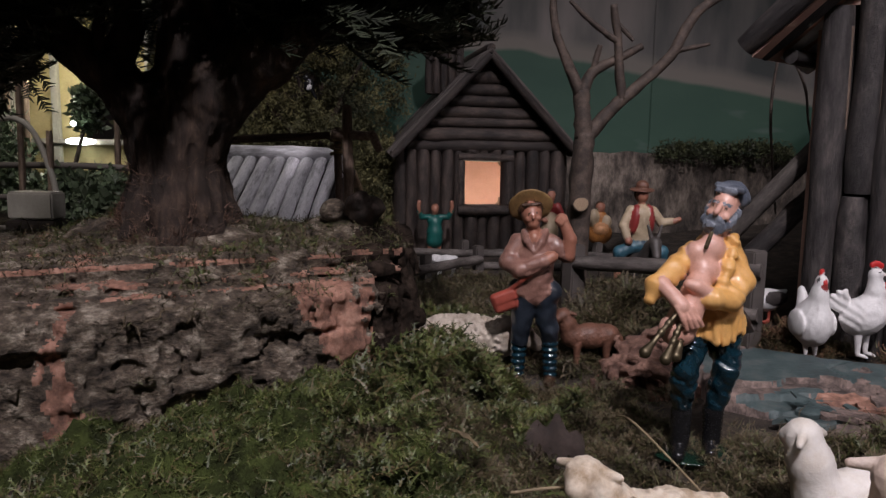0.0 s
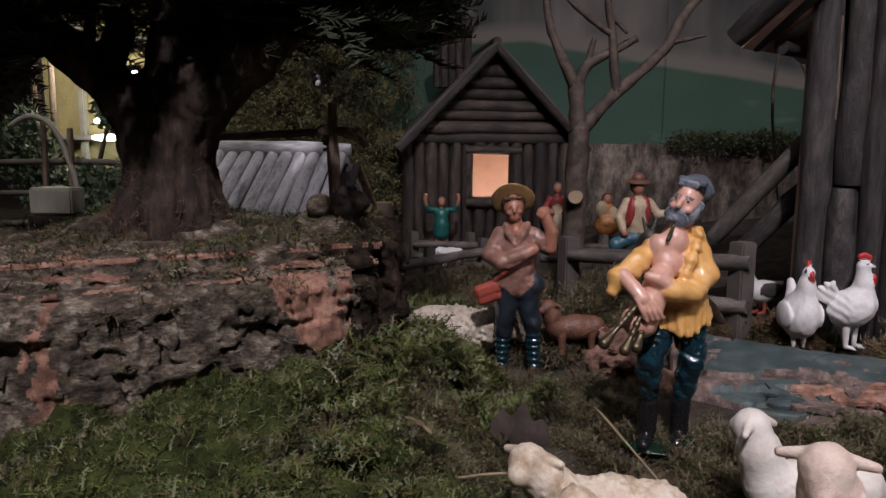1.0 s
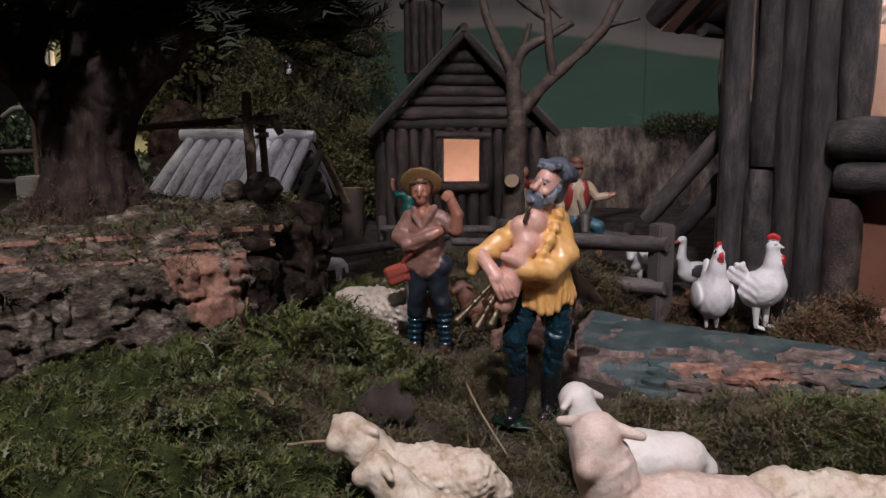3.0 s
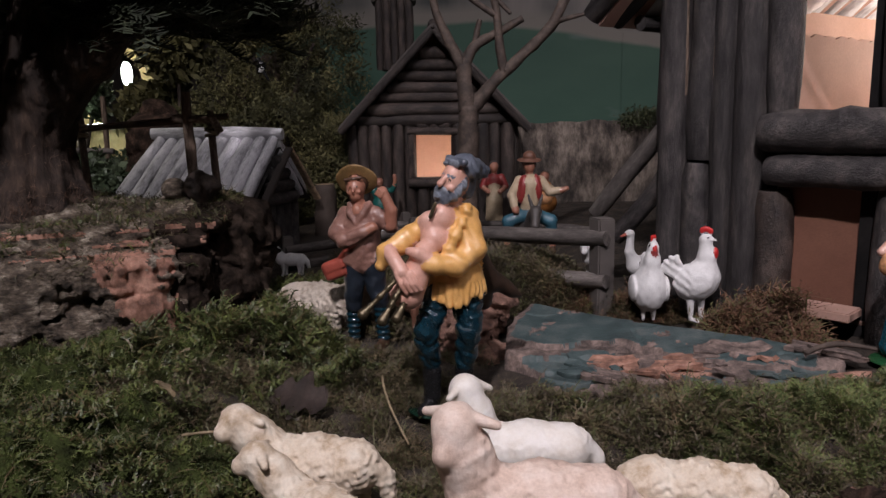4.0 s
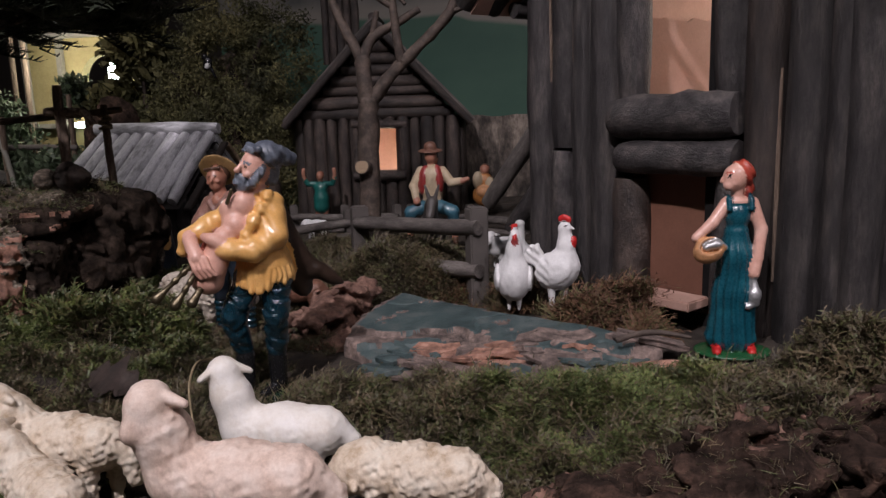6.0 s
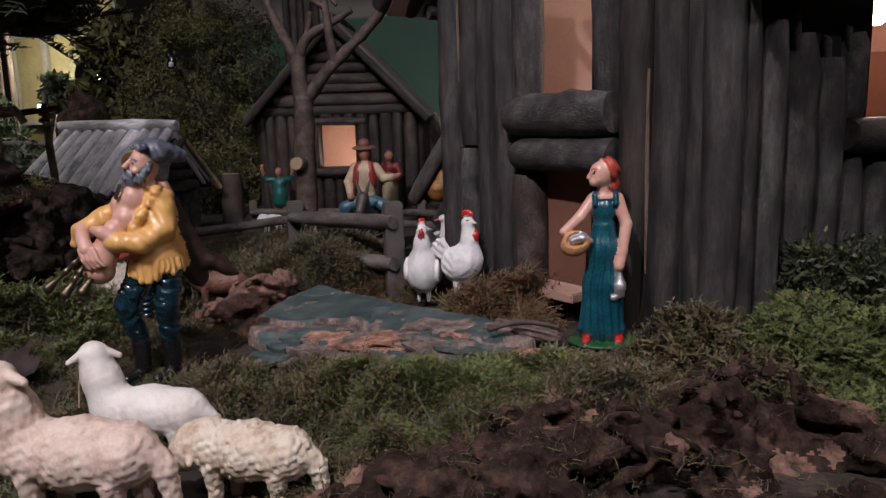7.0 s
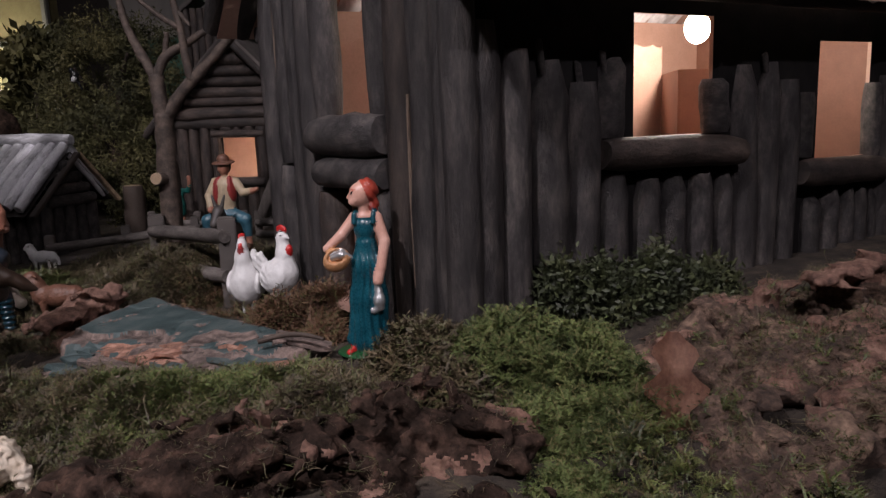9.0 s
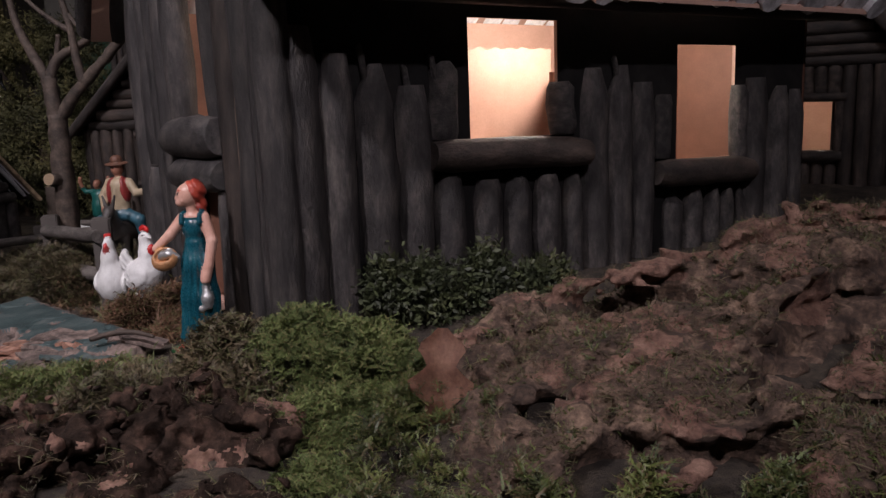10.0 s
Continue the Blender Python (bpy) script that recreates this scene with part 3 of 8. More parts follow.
LOGS_POINTED = [with_tip(me, 0.36, (-1) ** i) for i, me in enumerate(LOGS[:4])]
LOGS_DOMED = [with_tip(me, 0.80, (-1) ** i) for i, me in enumerate(LOGS[4:9])]
LOGS_BROWN = [log_mesh("log", 40 + i, (WOOD_BROWN, WOOD_BROWN)) for i in range(6)]
LOGS_SNOW = [log_mesh("log", 60 + i, (SNOW, SNOW), rough=0.16) for i in range(5)]
RAILS = [log_mesh("rail", 80 + i, (FENCE, FENCE), rough=0.08) for i in range(3)]
TWIG_PALE = material("pale_twig_bark", (0.17, 0.120, 0.088), (0.07, 0.05, 0.036), (0.27, 0.20, 0.15), 2.0, 0.75, 0.0004, 12, spread=0.45, stretch=(1, 1, 4))
STICKS = [log_mesh("stick", 90 + i, (TWIG_PALE, CUT), rings=14, rough=0.22) for i in range(4)]


def limb(points, radii, sides=8, seed=0):
    """A tapered, slightly knobbly limb through points, as verts and faces."""
    rng = random.Random(seed)
    pts = [Vector(p) for p in points]
    fine, rad = [], []
    for i in range(len(pts) - 1):
        p0, p1, p2, p3 = pts[max(0, i - 1)], pts[i], pts[i + 1], pts[min(len(pts) - 1, i + 2)]
        for s in range(5):
            t = s / 5
            fine.append(0.5 * (2 * p1 + (p2 - p0) * t + (2 * p0 - 5 * p1 + 4 * p2 - p3) * t * t + (3 * p1 - p0 - 3 * p2 + p3) * t ** 3))
            rad.append(radii[i] + (radii[i + 1] - radii[i]) * t)
    fine.append(pts[-1])
    rad.append(radii[-1])
    verts, faces = [], []
    ref = Vector((0.3, 1, 0.2))
    for i, (p, r) in enumerate(zip(fine, rad)):
        d = (fine[min(i + 1, len(fine) - 1)] - fine[max(i - 1, 0)]).normalized()
        u = d.cross(ref).normalized()
        v = d.cross(u)
        for j in range(sides):
            a = 2 * math.pi * j / sides
            rr = r * (1 + rng.uniform(-0.14, 0.14))
            verts.append(p + rr * (u * math.cos(a) + v * math.sin(a)))
    for i in range(len(fine) - 1):
        for j in range(sides):
            k = (j + 1) % sides
            faces.append((i * sides + j, i * sides + k, (i + 1) * sides + k, (i + 1) * sides + j))
    faces += [tuple(range(sides - 1, -1, -1)), tuple((len(fine) - 1) * sides + j for j in range(sides))]
    return [tuple(v) for v in verts], faces


# ---- ground and room ----
def sig(v, mid, width):
    return 1.0 / (1.0 + np.exp(-np.clip((v - mid) / width, -40, 40)))


def hump(x, y, cx, cy, sx, sy):
    return np.exp(-((x - cx) / sx) ** 2 - ((y - cy) / sy) ** 2)


def ground_z(x, y):
    """The height of the earth under the moss."""
    x, y = np.asarray(x, float), np.asarray(y, float)
    z = 0.050 + 0 * x
    z = z + 0.019 * sig(-x, -0.022, 0.010) * (1 - sig(y, 0.42, 0.02))
    z = z - 0.015 * sig(x, 0.03, 0.012) * sig(-x, -0.33, 0.02) * sig(-y, -0.300, 0.012)
    z = z + 0.006 * sig(x, 0.17, 0.02) + 0.010 * sig(x, 0.34, 0.02) * sig(y, 0.3, 0.02)
    z = z + 0.020 * sig(x, 0.47, 0.03) * sig(y, 0.36, 0.03)
    z = z + 0.010 * sig(y, 0.70, 0.05) + 0.014 * sig(y, 0.86, 0.02)
    z = z + 0.030 * hump(x, y, 0.155, 0.565, 0.045, 0.045)
    z = z + 0.007 * hump(x, y, 0.295, 0.305, 0.045, 0.035) + 0.012 * hump(x, y, -0.01, 0.44, 0.03, 0.03)
    z = z - 0.010 * hump(x, y, 0.055, 0.425, 0.040, 0.040) - 0.007 * hump(x, y, 0.125, 0.335, 0.035, 0.035)
    z = z - 0.02 * sig(-y, -0.12, 0.03) - 0.012 * sig(-x, 0.125, 0.018) * sig(y, 0.22, 0.02)
    return z + 0.0025 * wobble(x, y, 0 * x, 0.03, 3, 5)


def up_at(x, y):
    return float(ground_z(np.array([x]), np.array([y]))[0])


def stay(ob, parent):
    """Puts ob under parent without moving it."""
    ob.parent = parent
    ob.matrix_parent_inverse = parent.matrix_basis.inverted()
    return ob


def ground_sheet():
    xs, ys = np.arange(-1.5, 1.9, 0.007), np.arange(-0.12, 1.75, 0.007)
    X, Y = np.meshgrid(xs, ys, indexing="ij")
    Z = ground_z(X, Y)
    n, m = X.shape
    idx = np.arange(n * m).reshape(n, m)
    quads = np.stack([idx[:-1, :-1], idx[1:, :-1], idx[1:, 1:], idx[:-1, 1:]], -1).reshape(-1, 4)
    ob = link_mesh("ground", np.stack([X, Y, Z], -1).reshape(-1, 3).tolist(), quads.tolist(), EARTH)
    tagged(ob, "dark uneven earth under the moss of the model village", "ground", kind="structure")


ground_sheet()


def plain_box(name, size, centre, mat, label, category):
    ob = part(name, box_bm(size, centre, 0.0), mat, None)
    return tagged(ob, label, category, kind="structure")


plain_box("display_table", (3.4, 1.9, 0.05), (0.2, 0.82, -0.06), DARKROOM, "dark table that carries the model village", "table")
plain_box("floor", (6.4, 6.4, 0.1), (0.3, 0.0, -1.0), DARKROOM, "dark plain room floor", "floor")
plain_box("ceiling", (6.4, 6.4, 0.1), (0.3, 0.0, 2.6), DARKROOM, "plain dim room ceiling", "ceiling")
for nm, size, c in (("wall_north", (6.4, 0.1, 3.5), (0.3, 3.15, 0.8)), ("wall_south", (6.4, 0.1, 3.5), (0.3, -3.15, 0.8)),
                    ("wall_west", (0.1, 6.2, 3.5), (-2.85, 0, 0.8)), ("wall_east", (0.1, 6.2, 3.5), (3.45, 0, 0.8))):
    plain_box(nm, size, c, DARKROOM, "plain dim room wall", "wall")


def painted_hills():
    """A scenery board painted with a green hill, a pale track and a grey sky."""
    m = bpy.data.materials.new("painted_hills")
    m.use_nodes = True
    nodes, links = m.node_tree.nodes, m.node_tree.links
    bsdf = nodes["Principled BSDF"]
    bsdf.inputs["Roughness"].default_value = 0.6
    tex = nodes.new("ShaderNodeTexCoord")
    sep = nodes.new("ShaderNodeSeparateXYZ")
    links.new(tex.outputs["Object"], sep.inputs[0])

    def math_node(op, a, b, clamp=False):
        n = nodes.new("ShaderNodeMath")
        n.operation, n.use_clamp = op, clamp
        for i, v in enumerate((a, b)):
            if isinstance(v, (int, float)):
                n.inputs[i].default_value = v
            else:
                links.new(v, n.inputs[i])
        return n.outputs[0]

    def noise_node(scale, stretch, detail=5):
        mp = nodes.new("ShaderNodeMapping")
        mp.inputs["Scale"].default_value = stretch
        links.new(tex.outputs["Object"], mp.inputs["Vector"])
        n = nodes.new("ShaderNodeTexNoise")
        n.inputs["Scale"].default_value, n.inputs["Detail"].default_value = scale, detail
        links.new(mp.outputs["Vector"], n.inputs["Vector"])
        return n.outputs["Fac"]

    def mix(fac, a, b):
        n = nodes.new("ShaderNodeMix")
        n.data_type = "RGBA"
        links.new(fac, n.inputs["Factor"])
        for s, v in (("A", a), ("B", b)):
            if isinstance(v, tuple):
                n.inputs[s].default_value = (*v, 1)
            else:
                links.new(v, n.inputs[s])
        return n.outputs["Result"]

    slope = math_node("MULTIPLY", math_node("MAXIMUM", math_node("SUBTRACT", sep.outputs["X"], 0.10), 0.0), 0.17)
    height = math_node("ADD", math_node("ADD", sep.outputs["Z"], slope), math_node("MULTIPLY", math_node("SUBTRACT", noise_node(9, (1, 1, 1)), 0.5), 0.02))
    wash = noise_node(7, (1, 1, 2.2))
    streak = noise_node(16, (1, 1, 0.25))
    green = mix(wash, (0.012, 0.060, 0.040), (0.060, 0.125, 0.082))
    sky = mix(math_node("MULTIPLY", math_node("SUBTRACT", streak, 0.34), 3.0, True), (0.052, 0.060, 0.056), (0.235, 0.210, 0.190))
    patch = math_node("MULTIPLY", math_node("SUBTRACT", noise_node(6.5, (0.8, 1, 2.6), 3), 0.60), 9.0, True)
    green = mix(patch, green, (0.17, 0.20, 0.19))
    edge = math_node("MULTIPLY", math_node("SUBTRACT", height, 0.333), 180.0, True)
    band = math_node("MULTIPLY", math_node("SUBTRACT", height, 0.350), 60.0, True)
    pale = mix(edge, green, (0.215, 0.195, 0.165))
    out = mix(band, pale, sky)
    links.new(out, bsdf.inputs["Base Color"])
    ob = part("backdrop", box_bm((1.75, 0.006, 1.0), (0.62, 1.10, 0.50), 0), m, None)
    tagged(ob, "scenery board painted with green hill and grey sky", "backdrop", kind="structure")
    for x in (0.291, 0.86):
        s = part("seam", box_bm((0.004, 0.003, 0.9), (x, 1.0955, 0.5), 0.001), m, ob)


painted_hills()


def cork_wall():
    xs, zs = np.arange(-0.05, 1.30, 0.006), np.arange(0.02, 0.199, 0.006)
    X, Z = np.meshgrid(xs, zs, indexing="ij")
    top = 0.193 + 0.004 * wobble(xs, 0 * xs, 0 * xs, 0.02, 2, 3)
    Z[:, -1] = top
    Y = 1.045 - 0.010 * wobble(X, 0 * X, Z * 0.6, 0.035, 4, 9)
    n, m = X.shape
    front = np.stack([X, Y, Z], -1).reshape(-1, 3)
    back = front.copy()
    back[:, 1] = 1.065
    idx = np.arange(n * m).reshape(n, m)
    q = np.stack([idx[:-1, :-1], idx[1:, :-1], idx[1:, 1:], idx[:-1, 1:]], -1).reshape(-1, 4)
    rim = np.concatenate([idx[:, -1], idx[::-1, 0]])
    ring = np.concatenate([idx[:, -1], idx[-1, ::-1][1:], idx[::-1, 0][1:], idx[0, 1:-1]])
    nxt = np.roll(ring, -1)
    side = np.stack([ring, nxt, nxt + n * m, ring + n * m], -1)
    ob = link_mesh("wall_behind", np.concatenate([front, back]).tolist(), np.concatenate([q, side, q[:, ::-1] + n * m]).tolist(), STONE)
    tagged(ob, "low mottled grey-brown cork wall behind the village", "wall", kind="structure")


cork_wall()


# ---- cork block with the old tree ----
def cork_block():
    c = Clay()
    c.box((-0.239, 0.364, 0.078), (0.180, 0.090, 0.050), 0.006, 0, turn=(0, 0, 30.4))
    c.box((-0.27, 0.455, 0.080), (0.22, 0.10, 0.052), 0.008, 0, turn=(0, 0, 12))
    c.box((-0.080, 0.448, 0.078), (0.044, 0.066, 0.052), 0.010, 0, turn=(0, 0, 10))
    # thin plates stepping back
    c.box((-0.232, 0.374, 0.1285), (0.176, 0.090, 0.0024), 0.001, 1, turn=(0, 0, 30.4), k=0.02)
    c.box((-0.142, 0.424, 0.1325), (0.095, 0.080, 0.0026), 0.0012, 2, turn=(0, 0, 29), k=0.02)
    c.box((-0.290, 0.372, 0.1325), (0.110, 0.090, 0.0030), 0.0015, 2, turn=(0, 0, 33), k=0.02)
    c.box((-0.190, 0.412, 0.1385), (0.115, 0.080, 0.0035), 0.0015, 3, turn=(0, 0, 27), k=0.02)
    c.box((-0.092, 0.460, 0.1400), (0.050, 0.070, 0.0035), 0.0015, 3, turn=(0, 0, 24), k=0.02)
    c.ball((-0.060, 0.475, 0.138), (0.034, 0.045, 0.018), 0)
    c.ball((-0.16, 0.455, 0.142), (0.075, 0.060, 0.014), 0)
    c.ball((-0.058, 0.352, 0.112), (0.012, 0.012, 0.011), 0, cut=True, k=0.4)
    c.ball((-0.032, 0.376, 0.100), (0.007, 0.012, 0.030), 0, cut=True, k=0.4)
    c.ball((-0.160, 0.296, 0.078), (0.009, 0.012, 0.012), 0, cut=True, k=0.4)
    c.ball((-0.200, 0.272, 0.088), (0.026, 0.030, 0.046), 0, cut=True, k=0.3)
    c.ball((-0.130, 0.316, 0.100), (0.020, 0.007, 0.005), 0, cut=True, k=0.3)
    c.ball((-0.075, 0.347, 0.097), (0.024, 0.009, 0.005), 0, cut=True, k=0.3)
    c.ball((-0.110, 0.330, 0.116), (0.016, 0.006, 0.004), 0, cut=True, k=0.3)

    def carve(X, Y, Z, M):
        edge = 0.0055 * wobble(X, Y, 0 * Z, 0.016, 4, 14)
        face = np.clip((0.127 - Z) / 0.004, 0, 1)
        ridged = 0.30 - np.abs(wobble(X, Y, Z * 2.6, 0.030, 4, 11))
        deep = np.maximum(0, wobble(X * 0.8, Y * 0.8, Z * 2.4, 0.034, 3, 15) - 0.15) * np.clip((0.122 - Z) / 0.015, 0, 1)
        fibre = wobble(X * 1.6, Y * 1.6, Z * 0.45, 0.006, 3, 12)
        d = 0.009 * np.maximum(0, ridged) + 0.020 * deep + 0.0055 * fibre + 0.0022 * wobble(X, Y, Z, 0.0055, 2, 13)
        return (d - 0.0045) * face + np.where(M == 1, 0.5, 1.4) * edge * (1 - face) * (M > 0) + 0.004 * (1 - face) * (M == 0) * wobble(X, Y, Z, 0.015, 3, 16) + 0.4 * np.maximum(0, 0.050 - Z)

    def paint(v, own):
        x, y, z = v[:, 0], v[:, 1], v[:, 2]
        n = wobble(x, y, z, 0.012, 4, 21)
        fine = wobble(x, y, z, 0.005, 3, 23)
        left = (np.abs(x + 0.161 + 0.010 * n + 0.10 * (z - 0.1)) < 0.005 + 0.008 * n + 0.004 * fine + 0.12 * np.maximum(0, 0.095 - z)) & (y < 0.345)
        middle = -0.046 + 0.45 * (0.1 - z) + 0.006 * n
        right = (np.abs(x - middle) < 0.009 + 0.20 * np.maximum(0, z - 0.095) + 0.010 * n + 0.005 * fine) & (y < 0.392)
        top = np.select([own == 1, own == 2, own == 3], [0.1305, 0.1348, 0.1415], 0)
        rim = (own > 0) & (n + 0.6 * fine > -0.02) & (z < top) & (z > top - 0.0032)
        # right end takes the near-black bark: shade put into its colour
        shaded_end = (x > -0.052 + 0.006 * n) & (y > 0.385 + 0.006 * n) & ~right
        return np.where((left | right) & (z < 0.130) | rim, 1, np.where(shaded_end, 2, 0)).astype(np.int16)

    base = thing("cork_block", pose(-0.2, 0.42, 0.05), "grey lichened cork bark block with reddish scars and ledges", "cork block")
    stay(c.build("bark_body", (BARK, CORK, BARK_SHADE), 0.0015, carve=carve, paint=paint, reach=0.022), base)


cork_block()


def old_tree():
    base = thing("tree", pose(-0.155, 0.43, 0.145), "old dark tree with fibrous trunk and drooping needles on cork", "tree")
    c = Clay()
    c.chain([(-0.156, 0.432, 0.135), (-0.152, 0.432, 0.17), (-0.150, 0.432, 0.21)], [0.029, 0.0215, 0.0215], 0, 0.4)
    for a in range(0, 360, 45):
        dx, dy = math.cos(radians(a + 12)), math.sin(radians(a + 12))
        c.cap((-0.153 + 0.016 * dx, 0.432 + 0.016 * dy, 0.175), (-0.155 + 0.036 * dx, 0.432 + 0.034 * dy, 0.137), 0.010, 0.007, 0, 0.8)
    c.chain([(-0.153, 0.430, 0.20), (-0.128, 0.425, 0.228), (-0.098, 0.42, 0.25), (-0.07, 0.425, 0.272)], [0.024, 0.020, 0.017, 0.013], 0, 0.4)
    c.chain([(-0.153, 0.430, 0.20), (-0.172, 0.425, 0.222), (-0.190, 0.42, 0.240), (-0.215, 0.415, 0.262), (-0.25, 0.41, 0.285)], [0.022, 0.015, 0.012, 0.011, 0.009], 0, 0.4)
    c.chain([(-0.15, 0.43, 0.21), (-0.142, 0.44, 0.25), (-0.145, 0.45, 0.30)], [0.023, 0.021, 0.018], 0, 0.4)
    c.chain([(-0.185, 0.422, 0.236), (-0.176, 0.425, 0.262), (-0.180, 0.43, 0.29)], [0.010, 0.007, 0.006], 0, 0.3)

    def carve(X, Y, Z, M):
        a = np.arctan2(Y - 0.432, X + 0.152)
        return 0.0035 * wobble(a * 0.05 + X, Y, Z * 0.22, 0.012, 3, 31) + 0.002 * wobble(X, Y, Z, 0.01, 2, 33)

    stay(c.build("trunk", (TRUNK,), 0.002, carve=carve), base)
    rng = np.random.default_rng(5)
    fibres = [moss_template(rng, 6, 1.6, 0.030, 0, 1.0, 0.9) for _ in range(4)]
    spots = []
    for _ in range(700):
        a, h = rng.uniform(0, 2 * math.pi), rng.uniform(0, 1) ** 1.6
        r = 0.040 - 0.015 * min(1, h * 1.6)
        spots.append(place(-0.155 + r * math.cos(a), 0.432 + 0.95 * r * math.sin(a), 0.145 + 0.045 * h, rng.uniform(0.0035, 0.0065), rng, 60, (0.5 * math.cos(a), 0.4 * math.sin(a), 0.5)))
    stay(scatter_mesh("root_fibre", fibres, spots, ROOTFIBRE), base)
    sprays = [needle_template(rng) for _ in range(6)]
    places = []

    def spray(x, y, z, a, dip, size):
        d = Matrix.Translation((x, y, z)) @ Matrix.Rotation(a, 4, "Z") @ Matrix.Rotation(dip, 4, "Y") @ Matrix.Rotation(rng.uniform(-0.5, 0.5), 4, "X")
        places.append(np.array(d @ Matrix.Scale(size, 4)))

    for _ in range(620):
        a, r = rng.uniform(0, 2 * math.pi), 0.145 * math.sqrt(rng.uniform(0.02, 1))
        x, y = -0.165 + 1.10 * r * math.cos(a), 0.455 + 0.62 * r * math.sin(a)
        lift = 0.288 - 0.16 * max(0, r - 0.08) + 0.012 * rng.normal() + 0.030 * rng.uniform()
        spray(x, y, lift, a + rng.normal(0, 0.5), 0.15 + rng.normal(0, 0.2), rng.uniform(0.034, 0.055))
    for _ in range(260):
        a, r = rng.uniform(0, 2 * math.pi), 0.13 * math.sqrt(rng.uniform(0.02, 1))
        spray(-0.165 + r * math.cos(a), 0.455 + 0.6 * r * math.sin(a), 0.325 + 0.02 * rng.normal(), a + rng.normal(0, 0.5), rng.normal(0, 0.3), rng.uniform(0.035, 0.055))
    for i in range(70):
        t = (i % 35) / 34
        x, y = -0.10 + 0.085 * t + rng.normal(0, 0.006), 0.43 + 0.03 * t + rng.normal(0, 0.018)
        spray(x, y, 0.270 - 0.006 * t + rng.normal(0, 0.005), rng.normal(0.1, 0.4), rng.normal(0.0, 0.15) - 0.1 * t, rng.uniform(0.030, 0.042))
    for i in range(34):
        t = (i % 17) / 16
        spray(-0.20 - 0.05 * t + rng.normal(0, 0.006), 0.40 + rng.normal(0, 0.02), 0.252 - 0.018 * t + rng.normal(0, 0.007), math.pi + rng.normal(0, 0.5), rng.normal(0.35, 0.2), rng.uniform(0.025, 0.04))
    stay(scatter_mesh("crown", sprays, places, DARKLEAF), base)
    for i, (a, b) in enumerate((((-0.09, 0.422, 0.258), (-0.005, 0.455, 0.266)), ((-0.08, 0.43, 0.268), (0.0, 0.475, 0.272)), ((-0.10, 0.43, 0.262), (-0.03, 0.505, 0.262)),
                                ((-0.215, 0.41, 0.262), (-0.245, 0.40, 0.225)), ((-0.20, 0.41, 0.25), (-0.232, 0.40, 0.240)), ((-0.19, 0.415, 0.245), (-0.182, 0.41, 0.29)))):
        v, f = limb([a, tuple((Vector(a) + Vector(b)) / 2 + Vector((0, 0, 0.004))), b], [0.004, 0.003, 0.0015], 6, i)
        stay(link_mesh("branch", v, f, TRUNK), base)


old_tree()


def long_leaf(where, height, lean, mat, label):
    bm = bmesh.new()
    rows = []
    for i in range(9):
        t = i / 8
        w = 0.09 * height * math.sin(math.pi * min(1, 0.12 + 0.88 * t)) + 0.0004
        mid = Vector((lean * height * t * t, 0.05 * height * t, height * t))
        rows.append([bm.verts.new(mid + Vector((s * w, 0.3 * w * abs(s), 0))) for s in (-1, 0, 1)])
    for i in range(8):
        for j in range(2):
            bm.faces.new((rows[i][j], rows[i][j + 1], rows[i + 1][j + 1], rows[i + 1][j]))
    bmesh.ops.solidify(bm, geom=bm.faces[:], thickness=0.0006)
    ob = part("leaf", bm, mat, None, smooth=True)
    ob.matrix_basis = where
    return tagged(ob, label, "leaf")


# ---- dark log barn ----
CORNER, ALONG, ASIDE = Vector((0.4376, 0.3896, 0)), Vector((0.7304, 0.683, 0)), Vector((-0.774, 0.633, 0))
OUT_R, OUT_L = Vector((0.683, -0.7304, 0)), Vector((-0.633, -0.774, 0))


def panel(name, origin, way, length, z0, z1, holes, thick, inward, mat, parent, outer=WOOD):
    """A sheet of card with rectangular openings through it."""
    ss = sorted({0, length, *(h[0] for h in holes), *(h[1] for h in holes)})
    zs = sorted({z0, z1, *(h[2] for h in holes), *(h[3] for h in holes)})
    bm = bmesh.new()
    verts = {(s, z): bm.verts.new(origin + way * s + Vector((0, 0, z))) for s in ss for z in zs}
    faces = []
    for s0, s1 in zip(ss, ss[1:]):
        for a, b in zip(zs, zs[1:]):
            if not any(h[0] <= s0 and s1 <= h[1] and h[2] <= a and b <= h[3] for h in holes):
                faces.append(bm.faces.new((verts[s0, a], verts[s1, a], verts[s1, b], verts[s0, b])))
    grown = bmesh.ops.extrude_face_region(bm, geom=faces, use_keep_orig=True)["geom"]
    bmesh.ops.translate(bm, vec=inward * thick, verts=[g for g in grown if isinstance(g, bmesh.types.BMVert)])
    for v in [v for v in bm.verts if not v.link_faces]:
        bm.verts.remove(v)
    for f in bm.faces:
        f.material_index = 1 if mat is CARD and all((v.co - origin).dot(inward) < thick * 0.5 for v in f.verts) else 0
    return stay(part(name, bm, (mat, outer), None), parent)


